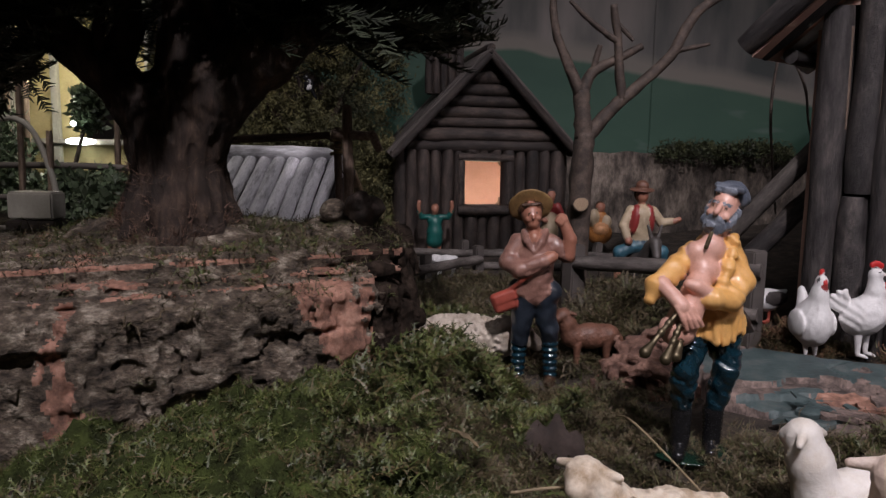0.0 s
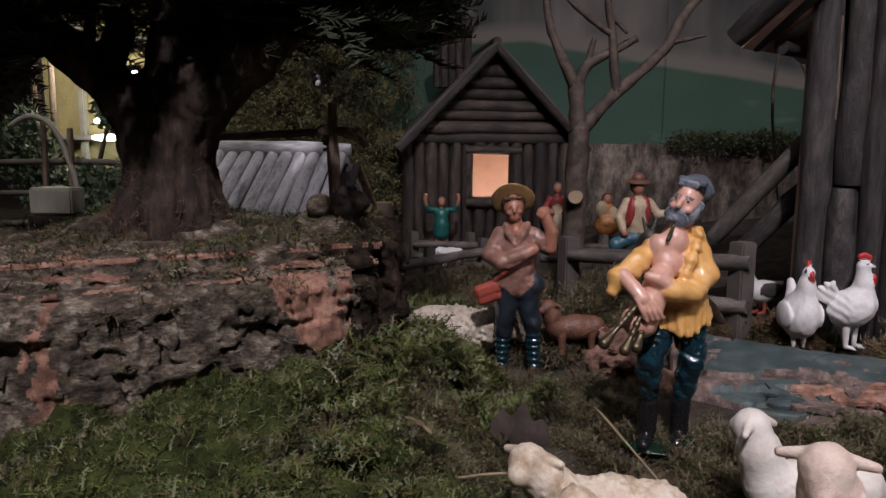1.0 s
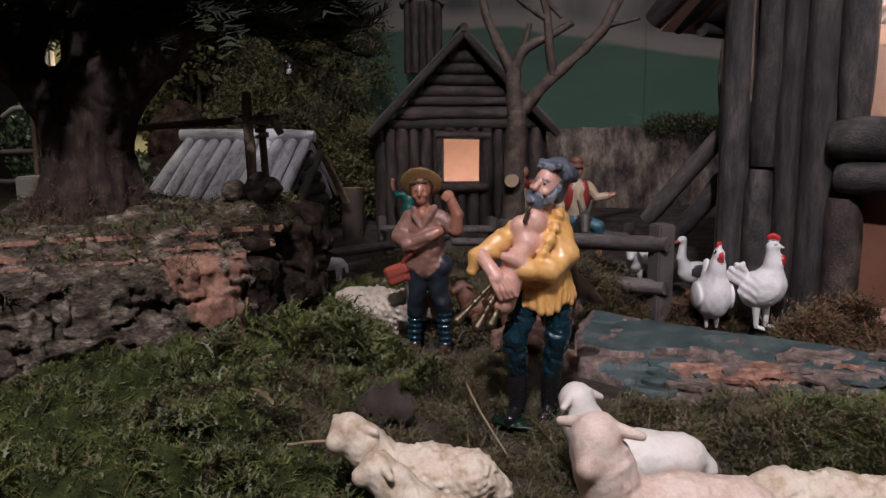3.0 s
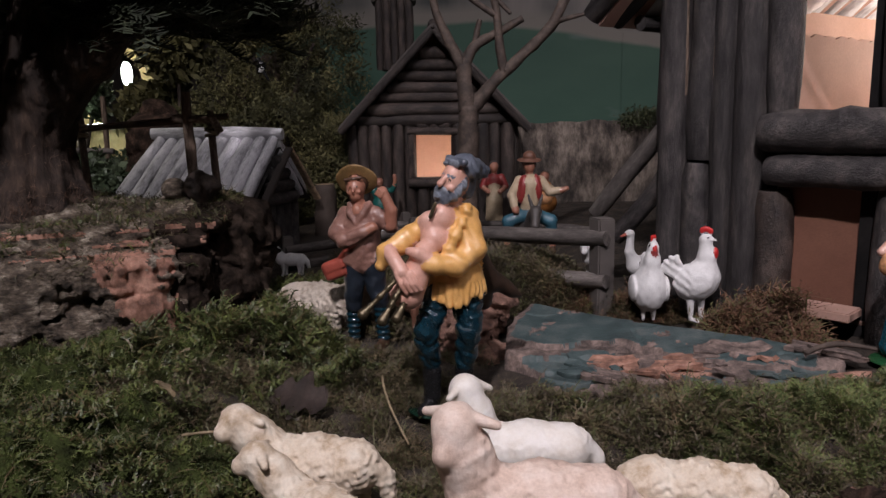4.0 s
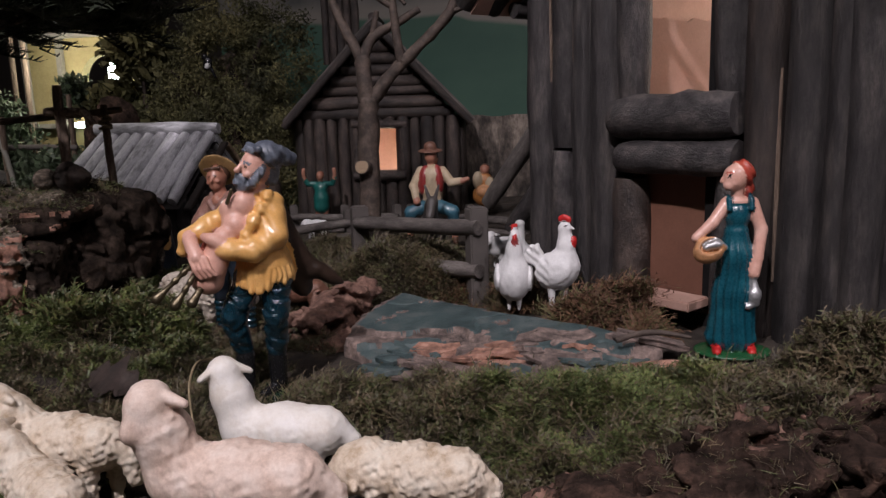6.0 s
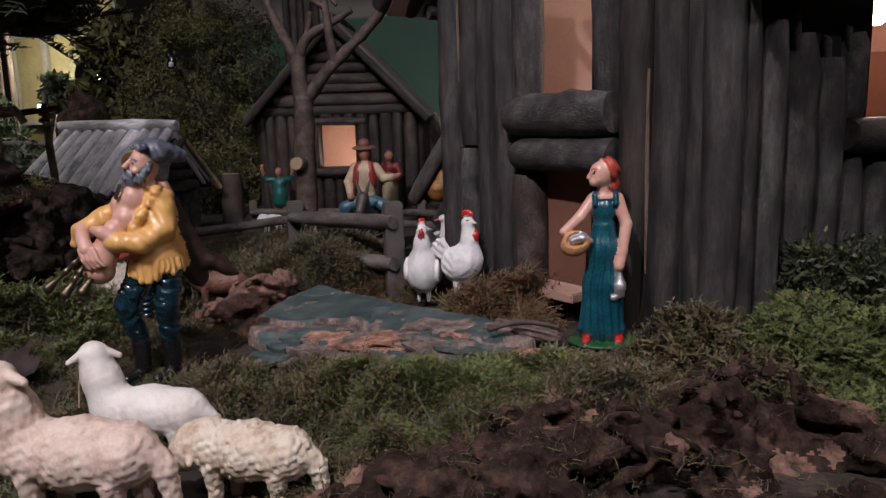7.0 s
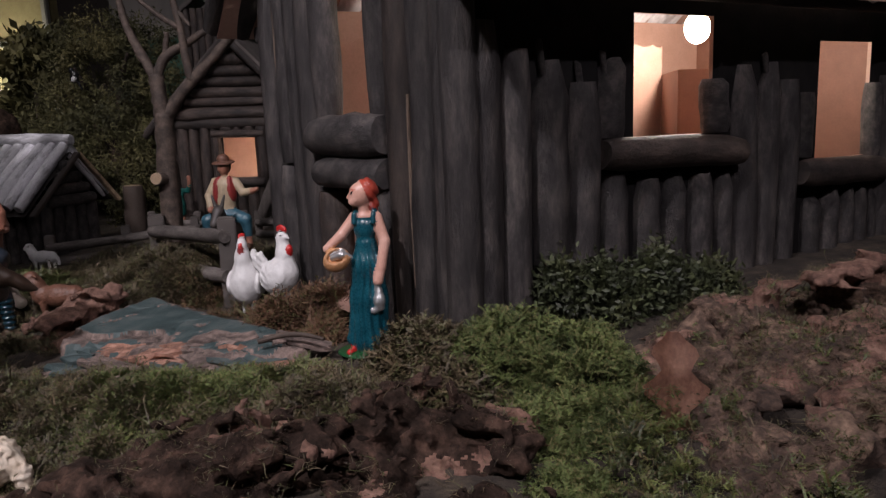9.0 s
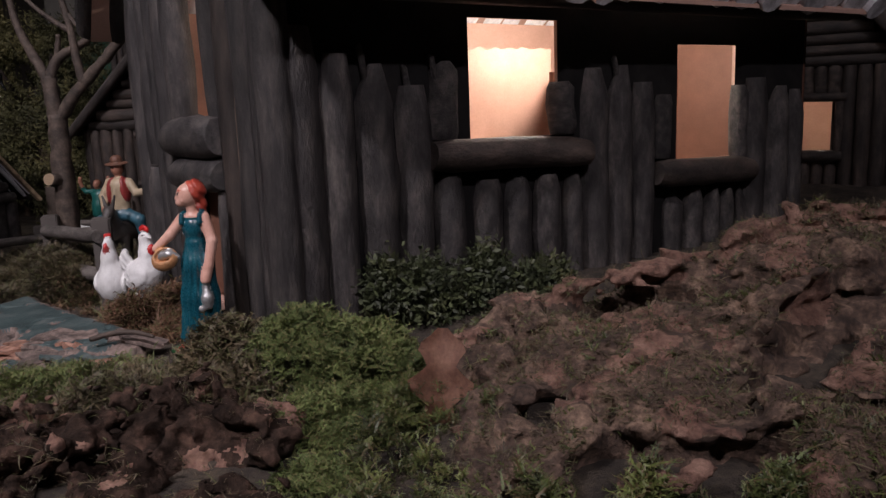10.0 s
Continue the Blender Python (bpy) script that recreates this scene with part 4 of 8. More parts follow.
def barn():
    base = thing("log_barn", pose(0.5, 0.55, 0.07), "large dark log barn with lit card interior and open windows", "barn")
    length, width = 0.475, 0.228
    ridge = width / 2
    rng = random.Random(4)
    right_holes = [(0.1235, 0.1960, 0.183, 0.2590), (0.3140, 0.3815, 0.157, 0.2450)]
    left_holes = [(0.0895, 0.1405, 0.080, 0.292)]
    front = CORNER - OUT_R * 0.006 - OUT_L * 0.011
    far = front + ASIDE * width
    up = Vector((0, 0, 1))
    panel("card_wall", front, ALONG, length, 0.03, 0.285, right_holes, 0.003, -OUT_R, CARD, base, BLACK_CARD)
    panel("card_wall", front, ASIDE, width - 0.012, 0.03, 0.300, left_holes, 0.003, -OUT_L, CARD, base, BLACK_CARD)
    panel("card_wall", far, ALONG, length, 0.03, 0.285, [], 0.003, OUT_R, CARD, base)
    # end wall in the deeper card, its dimness put into the colour
    panel("card_wall", front + ALONG * length, ASIDE, width, 0.03, 0.300, [], 0.003, -ALONG, CARD_SHADED, base)

    def sheet(name, z, reach):
        bm = bmesh.new()
        f = bm.faces.new([bm.verts.new(p + up * z) for p in (front, front + ALONG * reach, far + ALONG * reach, far)])
        ext = bmesh.ops.extrude_face_region(bm, geom=[f])["geom"]
        bmesh.ops.translate(bm, vec=(0, 0, 0.003), verts=[g for g in ext if isinstance(g, bmesh.types.BMVert)])
        stay(part(name, bm, CARD, None), base)

    sheet("card_floor", 0.072, length)
    sheet("upper_card_floor", 0.172, 0.30)
    # inner back wall with a torn upper edge, and the partition that meets it
    back = CORNER - OUT_R * 0.175
    bm = bmesh.new()
    n = 60
    low = [bm.verts.new(back + ALONG * (-0.008 + 0.348 * i / n) + up * 0.165) for i in range(n + 1)]
    top = [bm.verts.new(back + ALONG * (-0.008 + 0.348 * i / n) + up * (0.2565 + 0.0012 * math.sin(2.1 * i) + rng.uniform(-0.0012, 0.0012))) for i in range(n + 1)]
    faces = [bm.faces.new((low[i], low[i + 1], top[i + 1], top[i])) for i in range(n)]
    ext = bmesh.ops.extrude_face_region(bm, geom=faces)["geom"]
    bmesh.ops.translate(bm, vec=-OUT_R * 0.002, verts=[g for g in ext if isinstance(g, bmesh.types.BMVert)])
    stay(part("inner_card_wall", bm, CARD, None), base)
    # screens turned from the bulb; their shade is in the deeper card colour
    for (sa, da), (sb, db) in (((0.343, -0.175), (0.272, -0.092)), ((0.272, -0.092), (0.380, -0.055))):
        p, q = CORNER + ALONG * sa + OUT_R * da, CORNER + ALONG * sb + OUT_R * db
        way = (q - p).normalized()
        panel("card_screen", p, way, (q - p).length, 0.08, 0.2300, [], 0.002, Vector((-way.y, way.x, 0)) * (1 if sb > sa else -1), CARD_SHADED, base)
    panel("door_card", front - OUT_L * 0.004 + ASIDE * 0.078, ASIDE, 0.078, 0.074, 0.174, [], 0.003, -OUT_L, CARD_SHADED, base)
    bm = box_bm((0.046, 0.022, 0.006), (0, 0, 0), 0.0008)
    step = part("door_step", bm, CARD, None)
    step.matrix_basis = Matrix.Translation(CORNER + ASIDE * 0.112 + OUT_L * 0.002 + up * 0.081) @ Matrix.Rotation(math.atan2(ASIDE.y, ASIDE.x), 4, "Z")
    stay(step, base)

    def log(p, q, thick, deep=None, pool=None):
        pool = pool or (LOGS if rng.random() < 0.7 else LOGS_BROWN)
        stay(share("log", rng.choice(pool), stick_pose(p, q, thick, rng.choice((0, math.pi)), deep)), base)

    def upright(way, out, s0, s1, z0, z1, pool=None, grow=1.05):
        w = s1 - s0
        p = CORNER + way * (s0 + w / 2) - out * (w * 0.40)
        log(p + up * z0, p + way * rng.uniform(-0.0012, 0.0012) + up * z1, w * grow, pool=pool)

    def lath(way, out, s, z0, z1, t):
        p = CORNER + way * s - out * 0.004
        stay(share("split_lath", STICKS[1], stick_pose(p + up * z0, p + way * 0.001 + up * z1, t)), base)

    # gable wall: upright logs beside the doorway, two of them cut short
    for s0, s1, z0, z1 in ((0.209, 0.229, 0.045, 0.30), (0.1895, 0.209, 0.045, 0.1695), (0.189, 0.208, 0.1705, 0.32), (0.1745, 0.1905, 0.045, 0.335), (0.154, 0.1750, 0.045, 0.35),
                           (0.1345, 0.1535, 0.200, 0.37), (0.1345, 0.1570, 0.045, 0.153), (0.0865, 0.1345, 0.320, 0.36), (0.0690, 0.0870, 0.199, 0.35), (0.0680, 0.0850, 0.045, 0.158),
                           (0.0490, 0.0700, 0.045, 0.34), (0.0265, 0.0475, 0.045, 0.32), (0.0070, 0.0265, 0.045, 0.30)):
        upright(ASIDE, OUT_L, s0, s1, z0, z1)
    for z, t, s0, s1 in ((0.1895, 0.0265, 0.0700, 0.1535), (0.1660, 0.0215, 0.0695, 0.1490)):
        p = CORNER - OUT_L * 0.002 + up * z
        log(p + ASIDE * s1, p + ASIDE * s0 + up * 0.0015, t)
    for s, z0, z1, t in ((0.0483, 0.10, 0.215, 0.0028), (0.2095, 0.215, 0.285, 0.0022), (0.1895, 0.225, 0.31, 0.0026), (0.1560, 0.085, 0.145, 0.0020), (0.2285, 0.10, 0.25, 0.0012)):
        lath(ASIDE, OUT_L, s, z0, z1, t)
    p = CORNER - (OUT_L + OUT_R) * 0.007
    log(p + up * 0.045, p + up * 0.285, 0.022, pool=LOGS_DOMED)
    # long wall: upright logs of uneven height with hewn tops, windows between
    for s0, s1, z0, z1, hewn in ((0.005, 0.0315, 0.05, 0.2515, 0), (0.0320, 0.0510, 0.05, 0.2370, 0), (0.0545, 0.0795, 0.05, 0.2310, 1), (0.0810, 0.1030, 0.05, 0.2185, 0),
                                 (0.1040, 0.1230, 0.184, 0.2320, 1), (0.2010, 0.2210, 0.183, 0.2190, 0), (0.2265, 0.2520, 0.05, 0.2285, 0), (0.2530, 0.2745, 0.05, 0.2300, 1),
                                 (0.2760, 0.2980, 0.05, 0.2180, 0), (0.2990, 0.3140, 0.160, 0.2080, 0), (0.3890, 0.4040, 0.155, 0.2140, 0), (0.4040, 0.4320, 0.05, 0.2200, 0), (0.4350, 0.4610, 0.05, 0.2130, 1),
                                 (0.4610, 0.4800, 0.05, 0.2100, 0)):
        upright(ALONG, OUT_R, s0, s1, z0, z1, LOGS_POINTED if hewn else LOGS_DOMED, 1.03)
    for s0, s1, z1 in ((0.1050, 0.1275, 0.163), (0.1340, 0.1560, 0.1575), (0.1580, 0.1825, 0.1590), (0.1855, 0.2075, 0.1575), (0.2095, 0.2270, 0.1560)):
        upright(ALONG, OUT_R, s0, s1, 0.05, z1, LOGS_DOMED, 1.0)
    for s0, s1, z1 in ((0.3110, 0.3295, 0.1345), (0.3325, 0.3530, 0.1350), (0.3570, 0.3730, 0.1330), (0.3755, 0.3915, 0.1315), (0.3945, 0.4035, 0.132)):
        upright(ALONG, OUT_R, s0, s1, 0.05, z1, LOGS_POINTED, 1.0)
    # slivers that split off the log tops
    for s, z0, z1 in ((0.0600, 0.222, 0.2420), (0.0885, 0.212, 0.2300), (0.1075, 0.222, 0.2360), (0.2585, 0.222, 0.2360)):
        p = CORNER + ALONG * s - OUT_R * 0.004
        stay(share("sliver", rng.choice(LOGS_POINTED), stick_pose(p + up * z0, p - ALONG * 0.003 + up * z1, 0.0048, 0, 0.004)), base)
    for s0, s1, za, zb, t in ((0.0990, 0.2255, 0.1755, 0.1700, 0.0205), (0.2935, 0.4045, 0.1500, 0.1450, 0.0200)):
        p = CORNER + OUT_R * 0.002
        log(p + ALONG * s0 + up * za, p + ALONG * s1 + up * zb, t)
    # roof of logs laid down the slope, painted white, with card under it
    rise, over, eave = 0.80, 0.040, 0.266
    for side_origin, out in ((CORNER, OUT_R), (CORNER + ASIDE * width, -OUT_R)):
        inward = -out
        bm = bmesh.new()
        e0 = side_origin + out * over - ALONG * 0.02 + up * eave
        r0 = side_origin + inward * ridge - ALONG * 0.02 + up * (eave + rise * (ridge + over))
        q = [bm.verts.new(v) for v in (e0, e0 + ALONG * (length + 0.05), r0 + ALONG * (length + 0.05), r0)]
        f = bm.faces.new(q)
        ext = bmesh.ops.extrude_face_region(bm, geom=[f])["geom"]
        bmesh.ops.translate(bm, vec=(0, 0, 0.003), verts=[g for g in ext if isinstance(g, bmesh.types.BMVert)])
        stay(part("roof_card", bm, CARD, None), base)
        s = -0.030
        while s < length + 0.03:
            w = 0.018 if s < -0.02 else rng.uniform(0.024, 0.031)
            shift = rng.uniform(0.0, 0.010)
            e = side_origin + out * (over + shift) + ALONG * (s + w / 2) + up * (eave - rise * shift + 0.012)
            r = side_origin + inward * ridge + ALONG * (s + w / 2) + up * (eave + rise * (ridge + over) + 0.012)
            log(e, r, w, pool=LOGS if s < 0.0 else LOGS_SNOW)
            s += w * 0.95
        p = side_origin + out * 0.024 + up * (eave + 0.002)
        log(p + ALONG * 0.004, p + ALONG * (length + 0.02), 0.013)
    # bulb on its holder
    spot = Vector((0.5884, 0.6682, 0.2638))
    bm = bmesh.new()
    bmesh.ops.create_uvsphere(bm, u_segments=16, v_segments=10, radius=0.0105, matrix=Matrix.Translation(spot) @ Matrix.Diagonal((1, 1, 1.2, 1)))
    bulb = stay(part("bulb", bm, BULB, None, "small glowing warm bulb", True), base)
    bulb.visible_shadow = False
    bm = bmesh.new()
    bmesh.ops.create_cone(bm, cap_ends=True, segments=14, radius1=0.006, radius2=0.005, depth=0.022, matrix=Matrix.Translation(spot + Vector((0, 0, 0.02))))
    stay(part("bulb_holder", bm, BLACK, None), base)
    lamp("barn_bulb_light", "POINT", spot, spot + Vector((0, 0, -1)), 0.50, (1.0, 0.90, 0.85), 0.008)


barn()


def plank(p, q, thick, width, mat, parent, name="plank"):
    """A flat board from p to q."""
    p, q = Vector(p), Vector(q)
    m = Matrix.Translation((p + q) / 2) @ (q - p).to_track_quat("X", "Z").to_matrix().to_4x4()
    return stay(part(name, box_bm(((q - p).length, width, thick), (0, 0, 0), 0.0008, m=m), mat, None), parent)


# ---- log cabin ----
def cabin(where, label, seed, lit=True, wide=0.096, apex=0.248, eave=0.127, deep=0.125, group=""):
    """A gabled log cabin whose front stands on local y = 0, base at z = 0."""
    base = thing("log_cabin", where, label, "cabin", group)
    rng = random.Random(seed)
    wz = eave + 0.006
    hole = (wide - 0.023, wide + 0.022, 0.066, 0.119)

    def log(p, q, thick, pool=LOGS_BROWN, deepness=None):
        share("log", rng.choice(pool), stick_pose(p, q, thick, rng.choice((0, math.pi)), deepness), base)

    def sheet(p, way, ln, z0, z1, holes, inward):
        ob = panel("card_wall", Vector(p), Vector(way), ln, z0, z1, holes, 0.002, Vector(inward), CARD, base)
        ob.matrix_parent_inverse = Matrix.Identity(4)

    sheet((-wide, 0, 0), (1, 0, 0), 2 * wide, -0.01, wz, [hole], (0, 1, 0))
    sheet((-wide, deep, 0), (1, 0, 0), 2 * wide, -0.01, wz, [], (0, -1, 0))
    sheet((-wide, 0, 0), (0, 1, 0), deep, -0.01, wz, [], (1, 0, 0))
    sheet((wide, 0, 0), (0, 1, 0), deep, -0.01, wz, [], (-1, 0, 0))
    part("card_ceiling", box_bm((2 * wide, deep, 0.002), (0, deep / 2, wz)), CARD, base)
    s = -wide
    while s < wide:
        w = rng.uniform(0.013, 0.018)
        mid = s + w / 2
        y = -w * 0.3
        if hole[0] - wide - 0.004 < mid < hole[1] - wide + 0.004:
            log((mid, y, -0.02), (mid, y, hole[2] - 0.013), w)
            log((mid, y, hole[3] + 0.004), (mid, y, wz), w)
        else:
            log((mid, y, -0.02), (mid + rng.uniform(-0.001, 0.001), y, wz), w)
        s += w * 0.96
    for x in (-wide, wide):
        t = 0.006
        while t < deep:
            w = rng.uniform(0.014, 0.018)
            log((x + math.copysign(w * 0.3, x), t, -0.02), (x + math.copysign(w * 0.3, x), t, wz), w)
            t += w * 0.96
    log((-0.034, -0.014, hole[2] - 0.006), (0.033, -0.014, hole[2] - 0.006), 0.012)
    log((-0.034, -0.012, hole[3] + 0.005), (0.035, -0.012, hole[3] + 0.004), 0.009)
    for x in (-0.029, 0.029):
        log((x, -0.010, hole[2] - 0.002), (x, -0.010, hole[3] + 0.002), 0.009)
    # gable of lying logs
    slope = (apex - eave) / (wide + 0.018)
    z = wz + 0.004
    while z < apex - 0.022:
        t = rng.uniform(0.012, 0.0165)
        half = (apex - z - 0.010) / slope
        log((-half, -0.006 + rng.uniform(-0.001, 0.001), z), (half, -0.006, z + rng.uniform(-0.001, 0.001)), t)
        z += t * 0.93
    part("gable_card", gable_bm(wide, wz, apex - 0.008, deep), CARD, base)
    # roof boards
    for sx in (-1, 1):
        run = Vector((sx * (wide + 0.020), 0, eave))
        top = Vector((0, 0, apex))
        t = -0.026
        while t < deep + 0.02:
            w = rng.uniform(0.017, 0.022)
            p, q = top + Vector((0, t + w / 2, 0.002)), run + Vector((sx * rng.uniform(-0.002, 0.003), t + w / 2, 0))
            m = Matrix.Translation((p + q) / 2) @ Matrix.Rotation(-math.atan2((q - p).z, (q - p).x), 4, "Y")
            share("roof_board", ROOF_BOARD, m @ Matrix.Diagonal(((q - p).length, w * 0.97, 0.0055, 1)), base)
            t += w
        p, q = top + Vector((0, -0.028, -0.004)), run + Vector((0, -0.028, -0.004))
        log(p, q, 0.010)
        # thin pale rail added above the verge, standing for its lit top edge
        up = Vector((0, 0, 0.0065))
        log(Vector(p) + up, Vector(q) + up, 0.0042, pool=RAILS)
    log((0, -0.03, apex + 0.003), (0, deep + 0.02, apex + 0.003), 0.012)
    return base


def gable_bm(wide, z0, z1, deep):
    bm = bmesh.new()
    f = bm.faces.new([bm.verts.new(v) for v in ((-wide, 0.001, z0), (wide, 0.001, z0), (0, 0.001, z1))])
    ext = bmesh.ops.extrude_face_region(bm, geom=[f])["geom"]
    bmesh.ops.translate(bm, vec=(0, deep - 0.002, 0), verts=[g for g in ext if isinstance(g, bmesh.types.BMVert)])
    return bm


bm = box_bm((1, 1, 1), (0, 0, 0), 0.06)
ROOF_BOARD = bpy.data.meshes.new("roof_board")
bm.to_mesh(ROOF_BOARD)
bm.free()
ROOF_BOARD.materials.append(FENCE)

CABIN = pose(0.043, 0.918, 0.062, 0, 0, 10)
home = cabin(CABIN, "dark log cabin with lit window, gable and chimney", 3)


def chimney():
    ch = part("chimney", box_bm((0.038, 0.030, 0.085), (-0.047, 0.040, 0.243), 0.002), WOOD_BROWN, home)
    rng = random.Random(9)
    for i in range(5):
        x = -0.066 + 0.0095 * i
        share("lath", rng.choice(LOGS_BROWN), stick_pose((x, 0.024, 0.20), (x, 0.024, 0.288), 0.0095), ch)
    for sx in (-1, 1):
        m = pose(-0.047 + sx * 0.013, 0.040, 0.2955, 0, sx * 38, 0)
        ob = part("cap_board", box_bm((0.036, 0.046, 0.006), (0, 0, 0), 0.001, m=m), FENCE, ch)


chimney()
glow = CABIN @ Vector((0.030, 0.055, 0.050))
lamp("cabin_bulb_light", "POINT", glow, glow + Vector((0, 0, -1)), 0.16, (1.0, 0.72, 0.55), 0.008)
bm = bmesh.new()
bmesh.ops.create_uvsphere(bm, u_segments=12, v_segments=8, radius=0.006)
bulb = part("bulb", bm, BULB, home, "small glowing warm bulb", True)
bulb.matrix_basis = pose(0.030, 0.055, 0.050)
bulb.visible_shadow = False

far_home = cabin(pose(0.838, 0.905, 0.078, 0, 0, -14), "dim log cabin beyond the barn with a small lit window", 8, wide=0.085, apex=0.27, eave=0.15)
glow = far_home.matrix_basis @ Vector((0.015, 0.06, 0.10))
lamp("far_bulb_light", "POINT", glow, glow + Vector((0, 0, -1)), 0.07, (1.0, 0.78, 0.60), 0.008)


# ---- snow-roofed shed ----
def shed():
    base = thing("shed", pose(-0.19, 0.79, 0.062), "low log shed with white-painted log roof", "shed")
    rng = random.Random(6)
    r0, r1 = Vector((-0.255, 0.778, 0.184)), Vector((-0.111, 0.785, 0.182))
    e0, e1 = Vector((-0.275, 0.705, 0.117)), Vector((-0.124, 0.714, 0.114))
    b0, b1 = Vector((-0.25, 0.842, 0.118)), Vector((-0.095, 0.830, 0.120))
    n = 10
    for i in range(n):
        t = (i + 0.5) / n
        for far_a, far_b in ((e0, e1), (b0, b1)):
            p, q = r0.lerp(r1, t), far_a.lerp(far_b, t)
            stay(share("roof_log", rng.choice(LOGS_SNOW), stick_pose(p, q + Vector((0, 0, rng.uniform(-0.002, 0.002))), rng.uniform(0.0124, 0.0150), rng.uniform(0, 6))), base)
    stay(share("ridge_log", LOGS_SNOW[0], stick_pose(r0 + Vector((-0.004, 0, 0.006)), r1 + Vector((0.004, 0, 0.006)), 0.0140)), base)
    bm = bmesh.new()
    pts = [bm.verts.new(v + Vector((0, 0, -0.009))) for v in (e0, e1, r1, r0, b1, b0)]
    bm.faces.new((pts[0], pts[1], pts[2], pts[3]))
    bm.faces.new((pts[3], pts[2], pts[4], pts[5]))
    bmesh.ops.solidify(bm, geom=bm.faces[:], thickness=0.003)
    stay(part("roof_card", bm, WOOD, None), base)
    for p, q in ((r1, e1), (r1, b1)):
        off = Vector((0.010, 0, -0.010))
        plank(p + off, q + off, 0.004, 0.009, CUT if q is b1 else WOOD_BROWN, base, "verge_board")
    # walls under the roof
    fl, fr, br, bl = Vector((-0.262, 0.728, 0)), Vector((-0.122, 0.734, 0)), Vector((-0.108, 0.815, 0)), Vector((-0.262, 0.825, 0))
    for p, q in ((fl, fr), (fr, br), (br, bl), (bl, fl)):
        count = max(3, int((q - p).length / 0.0145))
        for i in range(count):
            w = p.lerp(q, (i + 0.5) / count)
            stay(share("log", rng.choice(LOGS), stick_pose(w + Vector((0, 0, 0.045)), w + Vector((0, 0, 0.116)), 0.0145)), base)
    for i in range(4):
        z, k = 0.117 + 0.0135 * i, 0.85 - 0.22 * i
        mid = (fr + br) / 2
        p, q = mid.lerp(fr, k), mid.lerp(br, k)
        stay(share("log", rng.choice(LOGS), stick_pose(p + Vector((0.004, 0, z)), q + Vector((0.004, 0, z)), 0.014)), base)


shed()


def pole_frame():
    base = thing("pole_frame", pose(-0.13, 0.53, 0.14), "rough stick frame of two roped posts and a long pole", "frame")
    tops = ((-0.181, 0.530), (-0.078, 0.541))
    for i, (x, y) in enumerate(tops):
        stay(share("post", STICKS[i], stick_pose((x + 0.002, y, 0.125), (x, y, 0.212), 0.0062)), base)
        for k in range(4):
            ring_v, ring_f = ring_bm(0.0045, 0.0011)
            ob = stay(link_mesh("rope_turn", ring_v, ring_f, STRAWBIT), base)
            ob.matrix_basis = pose(x, y, 0.193 + 0.003 * k, 12 * (k % 2) - 6, 20 * (k % 2) - 8, 30 * k)
    stay(share("pole", STICKS[2], stick_pose((-0.196, 0.534, 0.1985), (-0.064, 0.544, 0.2075), 0.0050)), base)
    cross = thing("wooden_cross_post", pose(-0.059, 0.466, 0.15), "dark weathered post with short crosspiece standing on the cork block", "post")
    stay(share("upright", STICKS[3], stick_pose((-0.059, 0.466, 0.130), (-0.060, 0.466, 0.224), 0.0062)), cross)
    stay(share("crosspiece", STICKS[1], stick_pose((-0.070, 0.464, 0.206), (-0.046, 0.470, 0.205), 0.0065)), cross)
    stay(share("hook", STICKS[0], stick_pose((-0.046, 0.470, 0.208), (-0.040, 0.474, 0.196), 0.0055)), cross)


def ring_bm(radius, thick, n=14, m=6):
    verts, faces = [], []
    for i in range(n):
        a = 2 * math.pi * i / n
        for j in range(m):
            b = 2 * math.pi * j / m
            r = radius + thick * math.cos(b)
            verts.append((r * math.cos(a), r * math.sin(a), thick * math.sin(b)))
    for i in range(n):
        for j in range(m):
            faces.append((i * m + j, ((i + 1) % n) * m + j, ((i + 1) % n) * m + (j + 1) % m, i * m + (j + 1) % m))
    return verts, faces


pole_frame()


# ---- fences ----
def fence(points, tops, label, post=0.011, rail=0.013, levels=(0.0, 0.032)):
    base = thing("fence", pose(*points[0], 0.05), label, "fence", "village fences")
    for i, ((x, y), z) in enumerate(zip(points, tops)):
        ground = up_at(x, y) - 0.006
        stay(part("post", box_bm((post, post, z - ground), (x, y, (z + ground) / 2), 0.0012, m=Matrix.Translation((x, y, 0)) @ Matrix.Rotation(0.5, 4, "Z") @ Matrix.Translation((-x, -y, 0))), FENCE, None), base)
        if i:
            (px, py), pz = points[i - 1], tops[i - 1]
            for k, drop in enumerate(levels):
                a, b = Vector((px, py - 0.007, pz - 0.014 - drop)), Vector((x, y - 0.007, z - 0.014 - drop))
                stay(share("rail", RAILS[(i + k) % 3], stick_pose(a, b + (b - a).normalized() * 0.004, rail)), base)


fence([(0.108, 0.612), (0.223, 0.530)], [0.120, 0.129], "grey split-rail fence by the hens", 0.014, 0.0125)
fence([(-0.075, 0.690), (-0.02, 0.745), (0.035, 0.800)], [0.088, 0.090, 0.092], "dark low split-rail fence across the meadow", 0.010, 0.010, (0.0, 0.016))
fence([(-0.045, 0.835), (0.02, 0.832), (0.085, 0.828)], [0.094, 0.094, 0.095], "low dark rail fence before the cabin", 0.009, 0.009, (0.0, 0.014))
fence([(0.100, 0.835), (0.17, 0.83), (0.235, 0.80)], [0.094, 0.094, 0.092], "low dark rail fence beside the bare tree", 0.009, 0.009, (0.0, 0.014))


